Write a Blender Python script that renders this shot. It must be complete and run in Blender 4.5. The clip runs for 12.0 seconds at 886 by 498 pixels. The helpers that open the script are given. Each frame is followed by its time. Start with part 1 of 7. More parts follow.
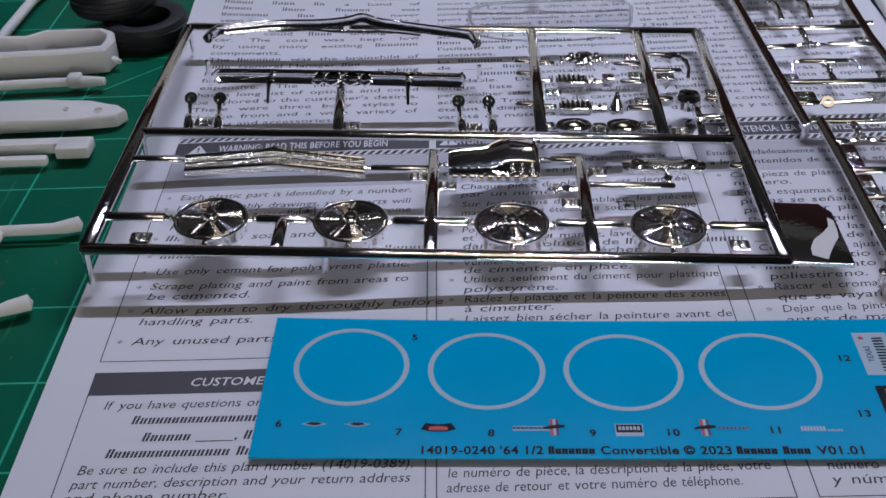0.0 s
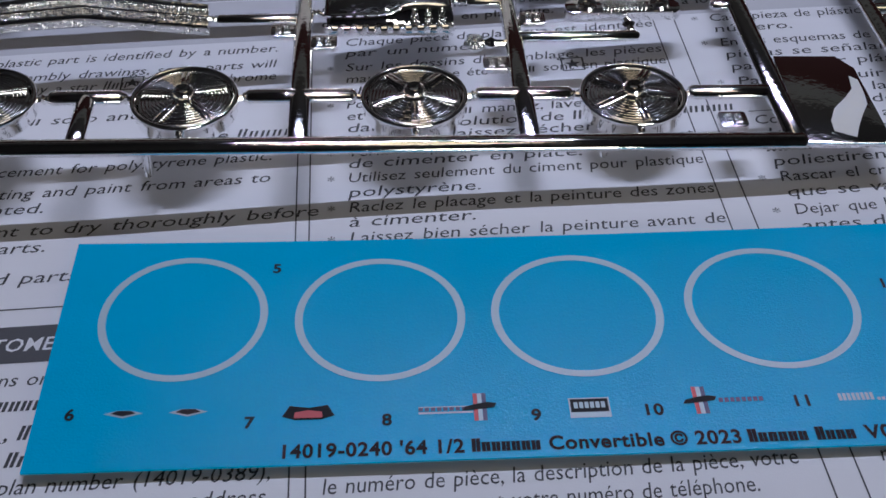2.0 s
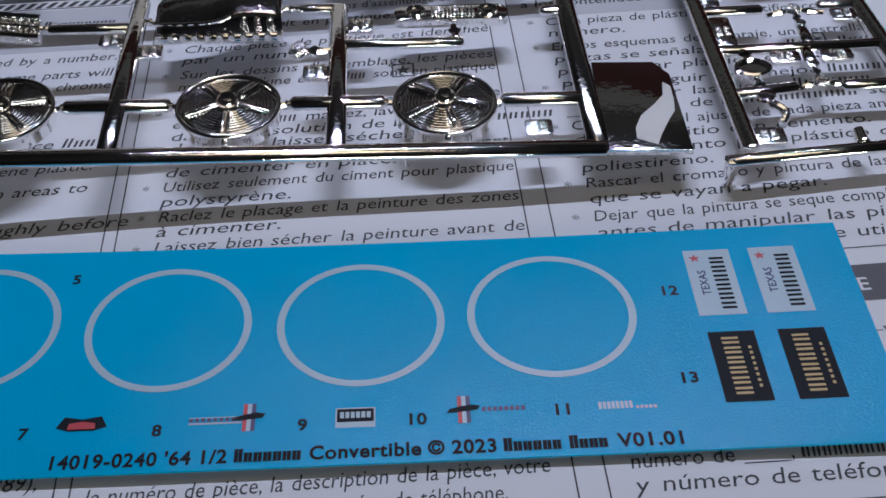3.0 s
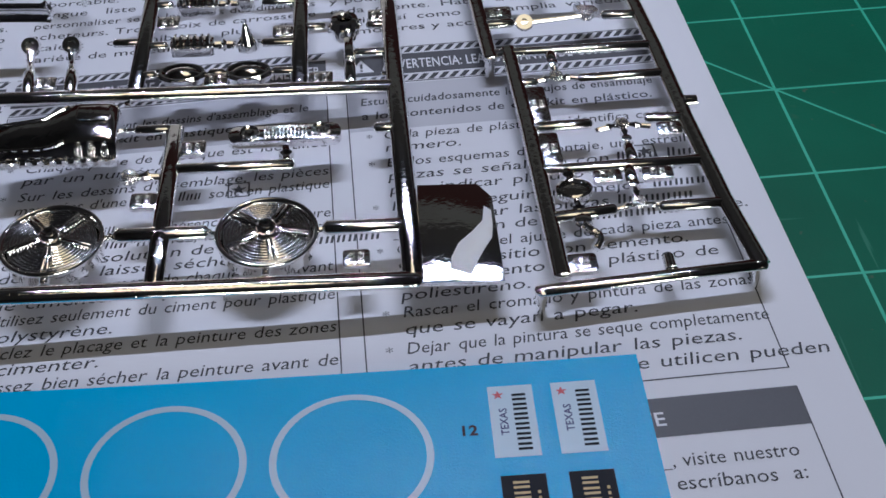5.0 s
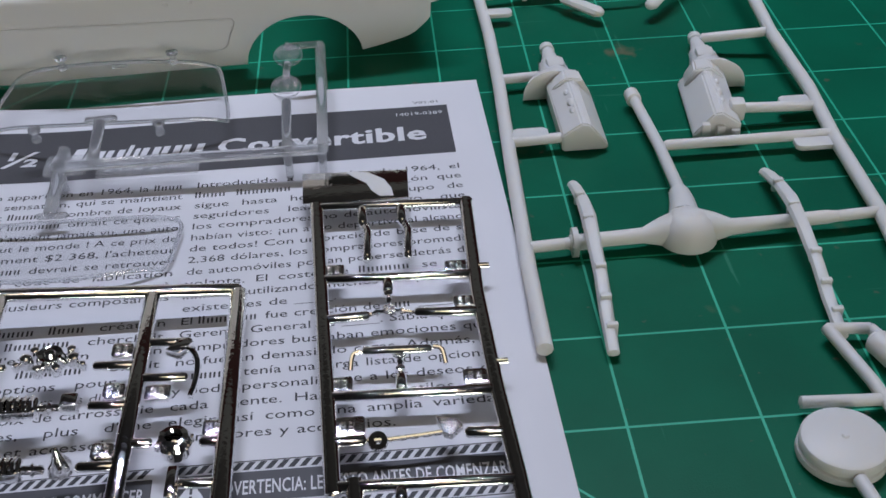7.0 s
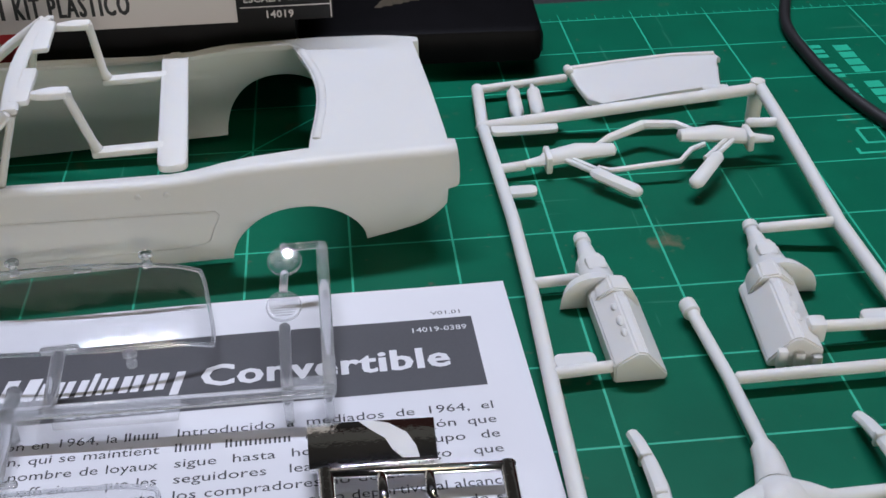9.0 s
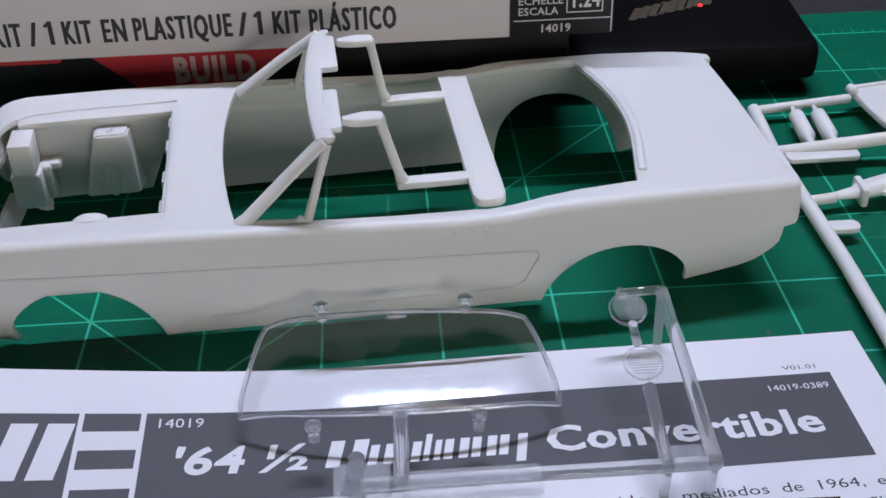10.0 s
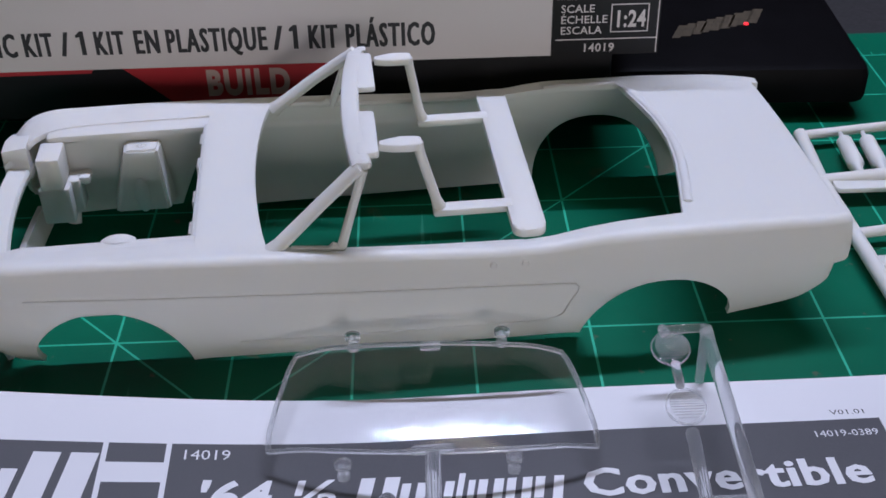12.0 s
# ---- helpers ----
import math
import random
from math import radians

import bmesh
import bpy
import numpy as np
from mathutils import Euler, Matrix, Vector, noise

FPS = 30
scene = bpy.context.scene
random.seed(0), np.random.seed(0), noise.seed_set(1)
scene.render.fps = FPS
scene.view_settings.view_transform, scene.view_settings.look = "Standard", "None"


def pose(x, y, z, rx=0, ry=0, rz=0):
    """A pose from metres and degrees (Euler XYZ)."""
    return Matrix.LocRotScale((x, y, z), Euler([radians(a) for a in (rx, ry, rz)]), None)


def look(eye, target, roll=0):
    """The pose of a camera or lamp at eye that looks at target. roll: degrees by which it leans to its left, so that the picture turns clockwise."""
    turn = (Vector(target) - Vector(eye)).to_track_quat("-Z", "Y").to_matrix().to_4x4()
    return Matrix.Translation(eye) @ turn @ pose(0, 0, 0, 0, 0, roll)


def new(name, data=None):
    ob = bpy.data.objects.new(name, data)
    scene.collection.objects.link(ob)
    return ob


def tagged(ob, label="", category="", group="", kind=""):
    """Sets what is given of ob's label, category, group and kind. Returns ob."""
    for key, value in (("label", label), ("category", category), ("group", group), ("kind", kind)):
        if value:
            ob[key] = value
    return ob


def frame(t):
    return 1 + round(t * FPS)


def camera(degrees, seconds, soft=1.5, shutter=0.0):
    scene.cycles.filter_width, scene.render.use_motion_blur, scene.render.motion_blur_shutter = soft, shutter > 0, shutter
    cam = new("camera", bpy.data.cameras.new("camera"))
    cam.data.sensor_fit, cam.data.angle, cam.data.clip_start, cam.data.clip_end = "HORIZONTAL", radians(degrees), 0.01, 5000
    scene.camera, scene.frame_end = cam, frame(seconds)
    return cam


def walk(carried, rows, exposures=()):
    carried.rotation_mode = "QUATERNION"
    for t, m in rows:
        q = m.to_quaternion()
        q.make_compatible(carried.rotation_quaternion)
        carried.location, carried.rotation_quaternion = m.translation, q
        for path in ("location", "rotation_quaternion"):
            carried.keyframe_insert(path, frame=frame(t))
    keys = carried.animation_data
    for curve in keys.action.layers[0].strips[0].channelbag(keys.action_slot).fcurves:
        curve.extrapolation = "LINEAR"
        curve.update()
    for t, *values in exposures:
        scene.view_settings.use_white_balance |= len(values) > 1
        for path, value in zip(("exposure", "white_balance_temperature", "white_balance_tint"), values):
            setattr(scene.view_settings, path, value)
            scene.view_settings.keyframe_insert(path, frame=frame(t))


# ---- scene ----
cam = camera(41.30, 12.0, soft=1.6)
PATH = [
    (0, (-0.13390, -0.25604, 0.15523), (-0.14304, -0.09192, 0.04131), -3.49),
    (0.5, (-0.12789, -0.23393, 0.13973), (-0.13280, -0.07549, 0.01777), -3.44),
    (1, (-0.12918, -0.20824, 0.12707), (-0.12996, -0.05625, -0.00293), -2.92),
    (1.5, (-0.12956, -0.19393, 0.11902), (-0.12875, -0.04504, -0.01452), -2.90),
    (2, (-0.12938, -0.19058, 0.11765), (-0.12708, -0.04344, -0.01779), -2.68),
    (2.5, (-0.12463, -0.19059, 0.12050), (-0.12327, -0.04616, -0.01785), -3.07),
    (3, (-0.09875, -0.19131, 0.12149), (-0.09759, -0.04636, -0.01631), -3.41),
    (3.2, (-0.09049, -0.19208, 0.11857), (-0.08801, -0.04673, -0.01878), -3.10),
    (4.8, (-0.07202, -0.18310, 0.13046), (-0.06712, -0.03912, -0.00827), -3.44),
    (5, (-0.07244, -0.18143, 0.13653), (-0.06730, -0.03607, -0.00074), -3.44),
    (5.5, (-0.07413, -0.17407, 0.15122), (-0.06872, -0.02373, 0.01942), -3.19),
    (6, (-0.07775, -0.15608, 0.15919), (-0.07126, -0.00143, 0.03253), -2.37),
    (6.5, (-0.06652, -0.14053, 0.16231), (-0.05981, 0.01696, 0.03922), -2.47),
    (7, (-0.04040, -0.12588, 0.16021), (-0.03267, 0.03294, 0.03890), -2.25),
    (7.2, (-0.03314, -0.11890, 0.15873), (-0.02340, 0.04010, 0.03780), -1.65),
    (8.8, (-0.04202, -0.06794, 0.16691), (-0.02674, 0.09518, 0.05221), -0.92),
    (9, (-0.05046, -0.06291, 0.16469), (-0.03503, 0.10084, 0.05090), -0.88),
    (9.5, (-0.08114, -0.04661, 0.16990), (-0.06743, 0.11827, 0.05754), -0.99),
    (10, (-0.11069, -0.02989, 0.15759), (-0.10232, 0.13450, 0.04399), -1.63),
    (10.5, (-0.12085, -0.02729, 0.15744), (-0.11755, 0.13692, 0.04332), -2.01),
    (11, (-0.11833, -0.02476, 0.16043), (-0.11600, 0.13958, 0.04648), -1.71),
    (11.5, (-0.10763, -0.02041, 0.15959), (-0.10322, 0.14391, 0.04567), -1.09),
    (12, (-0.11256, -0.01953, 0.15930), (-0.10840, 0.14449, 0.04495), -1.13),
]
EXPOSURE = [(0.0, -0.31, 6060, 10), (1.0, -0.27, 6020, 9), (2.5, -0.28, 5960, 6), (3.2, -0.22, 6020, 5), (4.8, -0.17, 6020, 4), (5.5, -0.16, 5980, 4), (7.0, -0.22, 6250, 4), (8.8, 0.22, 6380, 4), (10.0, 0.14, 6060, 8), (11.0, 0.10, 5920, 10), (12.0, 0.02, 5950, 10)]
walk(cam, [(t, look(eye, target, roll)) for t, eye, target, roll in PATH], EXPOSURE)

# ---- light: a dark room, a row of small white lamps in a strip over the bench, a warm ceiling lamp and an added warm fill in front ----
world = bpy.data.worlds.new("room_light")
scene.world = world
world.use_nodes = True
world.node_tree.nodes["Background"].inputs[0].default_value = (0.75, 0.8, 1.0, 1)
world.node_tree.nodes["Background"].inputs[1].default_value = 0.05


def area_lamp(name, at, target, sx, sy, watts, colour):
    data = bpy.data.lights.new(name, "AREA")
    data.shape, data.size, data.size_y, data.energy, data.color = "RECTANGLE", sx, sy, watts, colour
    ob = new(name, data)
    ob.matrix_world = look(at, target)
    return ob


for k in range(28):
    area_lamp("strip_lamp_light", (-0.27 + 0.02 * k, 0.43, 0.80), (-0.25 + 0.015 * k, 0.05, 0.0), 0.005, 0.006, 0.25, (0.80, 0.81, 1.02))
area_lamp("ceiling_lamp_light", (0.1, 0.22, 1.7), (-0.05, 0.1, 0.0), 0.9, 0.6, 1.9, (1.0, 0.80, 0.55))
# unseen fill lamp, added low in front to brighten faces towards the camera
area_lamp("front_fill_light", (0.45, -1.7, 0.32), (-0.1, 0.1, 0.0), 0.9, 0.5, 16.0, (0.95, 0.86, 0.78))

MM = 0.001


# ---- materials ----
def nodes_of(name):
    m = bpy.data.materials.new(name)
    m.use_nodes = True
    nt = m.node_tree
    return m, nt, nt.nodes["Principled BSDF"]


def plastic(name, colour, rough=0.4, spots=0.04, scale=900.0, bump=0.03, metallic=0.0, sss=0.0, bump_scale=2500.0, coat=0.0, depth=0.0002):
    """A surface with mottling at two sizes in its colour and roughness, and fine relief."""
    m, nt, b = nodes_of(name)
    N, L = nt.nodes, nt.links
    tc = N.new("ShaderNodeTexCoord")
    big, fine = N.new("ShaderNodeTexNoise"), N.new("ShaderNodeTexNoise")
    big.inputs["Scale"].default_value, big.inputs["Detail"].default_value = scale * 0.12, 4
    fine.inputs["Scale"].default_value, fine.inputs["Detail"].default_value = bump_scale, 3
    L.new(tc.outputs["Object"], big.inputs["Vector"])
    L.new(tc.outputs["Object"], fine.inputs["Vector"])
    mix = N.new("ShaderNodeMix")
    mix.data_type = "RGBA"
    mix.inputs[6].default_value = (*[c * (1 - spots) for c in colour], 1)
    mix.inputs[7].default_value = (*[min(1, c * (1 + spots)) for c in colour], 1)
    L.new(big.outputs["Fac"], mix.inputs[0])
    L.new(mix.outputs[2], b.inputs["Base Color"])
    rr = N.new("ShaderNodeMapRange")
    rr.inputs["To Min"].default_value, rr.inputs["To Max"].default_value = rough * 0.8, min(1, rough * 1.2)
    L.new(fine.outputs["Fac"], rr.inputs["Value"])
    L.new(rr.outputs["Result"], b.inputs["Roughness"])
    if bump:
        bp = N.new("ShaderNodeBump")
        bp.inputs["Strength"].default_value, bp.inputs["Distance"].default_value = bump, depth
        L.new(fine.outputs["Fac"], bp.inputs["Height"])
        L.new(bp.outputs["Normal"], b.inputs["Normal"])
    b.inputs["Metallic"].default_value = metallic
    if sss:
        b.inputs["Subsurface Weight"].default_value = sss
        b.inputs["Subsurface Radius"].default_value = (1.0, 0.92, 0.80)
        b.inputs["Subsurface Scale"].default_value = 0.0025
    if coat:
        b.inputs["Coat Weight"].default_value, b.inputs["Coat Roughness"].default_value = coat, 0.1
    return m


MAT_GREEN = plastic("cutting_mat_green", (0.004, 0.109, 0.057), 0.42, 0.30, 300, 0.22, bump_scale=2400)


def wear(m):
    """Adds sparse brownish stains and faint pale cuts to the mat."""
    N, L = m.node_tree.nodes, m.node_tree.links
    b = N["Principled BSDF"]
    base = b.inputs["Base Color"].links[0].from_socket
    tc = N.new("ShaderNodeTexCoord")
    for scale, stretch, lo, hi, colour, amount in ((55.0, (1, 1, 1), 0.665, 0.75, (0.10, 0.13, 0.07, 1), 0.6), (260.0, (1, 1, 1), 0.69, 0.75, (0.12, 0.10, 0.07, 1), 0.6), (30.0, (14, 0.6, 1), 0.695, 0.725, (0.05, 0.22, 0.14, 1), 0.5), (24.0, (0.5, 13, 1), 0.72, 0.74, (0.05, 0.22, 0.14, 1), 0.45)):
        mp, no, rg, mx = N.new("ShaderNodeMapping"), N.new("ShaderNodeTexNoise"), N.new("ShaderNodeMapRange"), N.new("ShaderNodeMix")
        mp.inputs["Scale"].default_value, mp.inputs["Rotation"].default_value = stretch, (0, 0, 0.4 if stretch[0] != stretch[1] else 0)
        no.inputs["Scale"].default_value, no.inputs["Detail"].default_value = scale, 3
        rg.inputs["From Min"].default_value, rg.inputs["From Max"].default_value, rg.inputs["To Max"].default_value = lo, hi, amount
        mx.data_type = "RGBA"
        mx.inputs[7].default_value = colour
        L.new(tc.outputs["Object"], mp.inputs["Vector"])
        L.new(mp.outputs["Vector"], no.inputs["Vector"])
        L.new(no.outputs["Fac"], rg.inputs["Value"])
        L.new(rg.outputs["Result"], mx.inputs[0])
        L.new(base, mx.inputs[6])
        base = mx.outputs[2]
    # two smeared spots of brown paint
    no = N.new("ShaderNodeTexNoise")
    no.inputs["Scale"].default_value, no.inputs["Detail"].default_value = 320.0, 5
    L.new(tc.outputs["Object"], no.inputs["Vector"])
    for px, py, size in SPOTS:
        ds, ad, rg, mx = N.new("ShaderNodeVectorMath"), N.new("ShaderNodeMath"), N.new("ShaderNodeMapRange"), N.new("ShaderNodeMix")
        ds.operation, ds.inputs[1].default_value = "DISTANCE", (px, py, 0)
        ad.operation, ad.inputs[1].default_value = "MULTIPLY_ADD", size * 3.0
        L.new(tc.outputs["Object"], ds.inputs[0])
        L.new(no.outputs["Fac"], ad.inputs[0])
        L.new(ds.outputs["Value"], ad.inputs[2])
        rg.inputs["From Min"].default_value, rg.inputs["From Max"].default_value = size * 2.5, size * 1.7
        rg.inputs["To Max"].default_value = 0.6
        L.new(ad.outputs["Value"], rg.inputs["Value"])
        L.new(rg.outputs["Result"], mx.inputs[0])
        mx.data_type = "RGBA"
        mx.inputs[7].default_value = (0.17, 0.12, 0.075, 1)
        L.new(base, mx.inputs[6])
        base = mx.outputs[2]
    L.new(base, b.inputs["Base Color"])


SPOTS = ((0.0272, 0.1708, 0.0045), (0.071, 0.118, 0.003))
wear(MAT_GREEN)
MAT_GREEN.node_tree.nodes["Principled BSDF"].inputs["Specular IOR Level"].default_value = 0.10
MAT_LINE = plastic("mat_line_green", (0.016, 0.40, 0.235), 0.5, 0.2, 600, 0)
PAPER = plastic("paper_white", (0.68, 0.68, 0.705), 0.75, 0.03, 250, 0.12, bump_scale=3500)
INK = plastic("ink_black", (0.03, 0.03, 0.035), 0.6, 0.15, 900, 0)
DECAL_INK = plastic("decal_ink_black", (0.008, 0.009, 0.013), 0.5, 0.15, 900, 0)
DECAL_INK.node_tree.nodes["Principled BSDF"].inputs["Specular IOR Level"].default_value = 0.08
BAND = plastic("ink_dark_band", (0.048, 0.048, 0.055), 0.55, 0.12, 500, 0.05)
WHITE = plastic("white_styrene", (0.79, 0.785, 0.76), 0.42, 0.02, 300, 0.04, sss=0.6)
WHITE.node_tree.nodes["Principled BSDF"].inputs["Specular IOR Level"].default_value = 0.35


def let_light_through(m, share, colour):
    """Thin plastic: a share of the light passes through the wall and comes out scattered."""
    N, L = m.node_tree.nodes, m.node_tree.links
    t, x = N.new("ShaderNodeBsdfTranslucent"), N.new("ShaderNodeMixShader")
    t.inputs["Color"].default_value = (*colour, 1)
    x.inputs[0].default_value = share
    L.new(N["Principled BSDF"].outputs[0], x.inputs[1])
    L.new(t.outputs[0], x.inputs[2])
    L.new(x.outputs[0], N["Material Output"].inputs["Surface"])


let_light_through(WHITE, 0.2, (0.98, 0.93, 0.82))
CHROME = plastic("chrome_plating", (0.93, 0.93, 0.93), 0.042, 0.03, 900, 0.24, metallic=1.0, bump_scale=800)
CHROME_ROUGH = plastic("chrome_embossed", (0.9, 0.9, 0.89), 0.12, 0.06, 900, 1.0, metallic=1.0, bump_scale=1300, depth=0.0006)
CHROME_STIPPLED = plastic("chrome_stippled", (0.9, 0.9, 0.9), 0.07, 0.05, 900, 0.5, metallic=1.0, bump_scale=1100, depth=0.0003)
DECAL_BLUE = plastic("decal_backing_blue", (0.004, 0.36, 0.61), 0.16, 0.06, 400, 0.28, bump_scale=3200)
DECAL_BLUE.node_tree.nodes["Principled BSDF"].inputs["Specular IOR Level"].default_value = 0.1
RING_GREY = plastic("decal_ring_grey", (0.33, 0.44, 0.51), 0.4, 0.03, 900, 0.1)
RED = plastic("print_red", (0.42, 0.02, 0.03), 0.5, 0.1, 600, 0)
BLACK_CARD = plastic("black_card", (0.007, 0.007, 0.009), 0.45, 0.3, 150, 0.06)
BLACK_CARD.node_tree.nodes["Principled BSDF"].inputs["Specular IOR Level"].default_value = 0.3
CARD_WHITE = plastic("box_card_white", (0.70, 0.655, 0.66), 0.5, 0.03, 150, 0.04)
RUBBER = plastic("black_rubber", (0.007, 0.007, 0.008), 0.55, 0.2, 600, 0.1)
GOLD = plastic("print_gold", (0.055, 0.042, 0.024), 0.5, 0.6, 5000, 0)
PLATE_GOLD = plastic("plate_gold", (0.42, 0.27, 0.07), 0.45, 0.15, 900, 0)
CASE_BLACK = plastic("case_black", (0.0035, 0.0033, 0.004), 0.45, 0.5, 900, 0.1)
CASE_BLACK.node_tree.nodes["Principled BSDF"].inputs["Specular IOR Level"].default_value = 0.04
DESK = plastic("desk_dark", (0.017, 0.016, 0.017), 0.6, 0.3, 60, 0.2, bump_scale=600)
REFLECT_PALE = plastic("wall_reflection_grey", (0.20, 0.21, 0.225), 0.8, 0.05, 6, 0.1, bump_scale=200)
WALL = plastic("wall_paint", (0.07, 0.07, 0.08), 0.8, 0.05, 6, 0.1, bump_scale=200)
REFLECT_RED = plastic("wall_reflection_red", (0.045, 0.006, 0.010), 0.7, 0.1, 6, 0.1, bump_scale=200)
CEILING = plastic("ceiling_paint", (0.06, 0.06, 0.066), 0.8, 0.05, 6, 0.1, bump_scale=200)


def clear_plastic():
    m, nt, b = nodes_of("clear_styrene")
    b.inputs["Base Color"].default_value = (0.97, 0.98, 1.0, 1)
    b.inputs["Transmission Weight"].default_value = 1.0
    b.inputs["Roughness"].default_value = 0.006
    b.inputs["IOR"].default_value = 1.4
    return m


def clear_sheet(name, veil=0.0):
    """A thin moulded pane: light goes straight through, its faces mirror a little, and fine ribs scatter a share."""
    m, nt, b = nodes_of(name)
    N, L = nt.nodes, nt.links
    N.remove(b)
    t, g, f, x = N.new("ShaderNodeBsdfTransparent"), N.new("ShaderNodeBsdfGlossy"), N.new("ShaderNodeLayerWeight"), N.new("ShaderNodeMixShader")
    r = N.new("ShaderNodeMapRange")
    t.inputs["Color"].default_value = (0.985, 0.988, 0.992, 1)
    g.inputs["Roughness"].default_value = 0.006
    f.inputs["Blend"].default_value = 0.15
    r.inputs["To Min"].default_value, r.inputs["To Max"].default_value = 0.034, 0.3
    L.new(f.outputs["Facing"], r.inputs["Value"])
    L.new(r.outputs["Result"], x.inputs[0])
    L.new(t.outputs[0], x.inputs[1])
    L.new(g.outputs[0], x.inputs[2])
    out = x.outputs[0]
    if veil:
        d, y = N.new("ShaderNodeBsdfDiffuse"), N.new("ShaderNodeMixShader")
        d.inputs["Color"].default_value = (0.9, 0.92, 0.95, 1)
        y.inputs[0].default_value = veil
        L.new(out, y.inputs[1])
        L.new(d.outputs[0], y.inputs[2])
        out = y.outputs[0]
    L.new(out, N["Material Output"].inputs["Surface"])
    return m


CLEAR_SHEET = clear_sheet("clear_styrene_sheet")
CLEAR_RIBBED = clear_sheet("clear_styrene_ribbed", 0.14)
CLEAR_THICK = clear_plastic()
CLEAR_THICK.name = "clear_styrene_thick"
CLEAR_THICK.node_tree.nodes["Principled BSDF"].inputs["Roughness"].default_value = 0.015
CLEAR_THICK.node_tree.nodes["Principled BSDF"].inputs["IOR"].default_value = 1.4
let_light_through(CLEAR_THICK, 0.2, (0.98, 0.99, 1.0))
WHEEL_CHROME = plastic("chrome_ribbed", (0.92, 0.91, 0.90), 0.07, 0.03, 900, 0.10, metallic=1.0, bump_scale=1200)


# ---- building helpers: sizes in millimetres ----
def mesh_of(name, bm, material, smooth=True):
    me = bpy.data.meshes.new(name)
    for f in bm.faces:
        f.smooth = smooth
    bm.transform(Matrix.Scale(MM, 4))
    bmesh.ops.recalc_face_normals(bm, faces=bm.faces)
    bm.to_mesh(me)
    bm.free()
    me.materials.append(material)
    return me


def thing(name, label, category, at=(0, 0, 0), rz=0.0, ry=0.0, rx=0.0, group="", kind=""):
    ob = new(name)
    ob.empty_display_size = 0.01
    ob.matrix_world = pose(at[0] * MM, at[1] * MM, at[2] * MM, rx, ry, rz)
    return tagged(ob, label, category, group, kind)


def thicken(bm, t):
    """Gives an open skin its thickness: a second skin inwards, closed along the free edges."""
    bm.normal_update()
    faces = bm.faces[:]
    free = [(e.verts[0], e.verts[1]) for e in bm.edges if e.is_boundary]
    twin = {v: bm.verts.new(v.co - v.normal * t) for v in bm.verts[:]}
    for f in faces:
        bm.faces.new([twin[v] for v in reversed(f.verts)])
    for a, b in free:
        bm.faces.new((a, b, twin[b], twin[a]))


def part(name, bm, material, parent, label="", smooth=True, sharp=40.0, kind=""):
    ob = new(name, mesh_of(name, bm, material, smooth))
    if smooth and sharp:
        ob.data.set_sharp_from_angle(angle=radians(sharp))
    ob.parent = parent
    return tagged(ob, label, kind=kind)


def solid(name, bm, material, label, category, at=(0, 0, 0), rz=0.0, kind="", group="", smooth=True):
    ob = new(name, mesh_of(name, bm, material, smooth))
    if smooth:
        ob.data.set_sharp_from_angle(angle=radians(40))
    ob.matrix_world = pose(at[0] * MM, at[1] * MM, at[2] * MM, 0, 0, rz)
    return tagged(ob, label, category, group, kind)


def box(bm, x0, x1, y0, y1, z0, z1, bevel=0.0, m=None):
    r = bmesh.ops.create_cube(bm, size=1.0)
    bmesh.ops.transform(bm, verts=r["verts"], matrix=Matrix.Translation(((x0 + x1) / 2, (y0 + y1) / 2, (z0 + z1) / 2)) @ Matrix.Diagonal((x1 - x0, y1 - y0, z1 - z0, 1)))
    verts = r["verts"]
    if bevel:
        es = list({e for v in verts for e in v.link_edges})
        o = bmesh.ops.bevel(bm, geom=es, offset=bevel, segments=2, affect="EDGES", profile=0.5)
        verts = list({v for f in o["faces"] for v in f.verts} | {v for v in verts if v.is_valid})
    if m is not None:
        bmesh.ops.transform(bm, verts=verts, matrix=m)
    return bm


def tube(bm, pts, radii, seg=10, caps=True, flat=1.0):
    """A round bar along points, with a radius at each, ends closed by a shallow dome."""
    pts = [Vector(p) for p in pts]
    if not hasattr(radii, "__len__"):
        radii = [radii] * len(pts)
    rings = []
    n = len(pts)
    prev = None
    for i, (p, r) in enumerate(zip(pts, radii)):
        d = (pts[min(i + 1, n - 1)] - pts[max(i - 1, 0)]).normalized()
        if prev is None:
            a = d.cross(Vector((0, 0, 1)))
            if a.length < 1e-3:
                a = d.cross(Vector((0, 1, 0)))
        else:
            a = prev - d * prev.dot(d)
        a.normalize()
        prev = a
        b = d.cross(a)
        rings.append([bm.verts.new(p + (a * math.cos(2 * math.pi * k / seg) + b * flat * math.sin(2 * math.pi * k / seg)) * r) for k in range(seg)])
    for q, w in zip(rings, rings[1:]):
        for k in range(seg):
            bm.faces.new((q[k], q[(k + 1) % seg], w[(k + 1) % seg], w[k]))
    if caps:
        for ring, p, o, r in ((rings[0], pts[0], pts[0] - pts[1], radii[0]), (rings[-1], pts[-1], pts[-1] - pts[-2], radii[-1])):
            tip = bm.verts.new(p + o.normalized() * r * 0.45)
            for k in range(seg):
                bm.faces.new((ring[k], ring[(k + 1) % seg], tip))
    return bm


def bar(p, q, r=1.2, seg=10, dome=True):
    bm = bmesh.new()
    p, q = Vector(p), Vector(q)
    d = (q - p).normalized() * r * 0.4
    return tube(bm, [p, p + d, q - d, q], [r * 0.7, r, r, r * 0.7], seg)


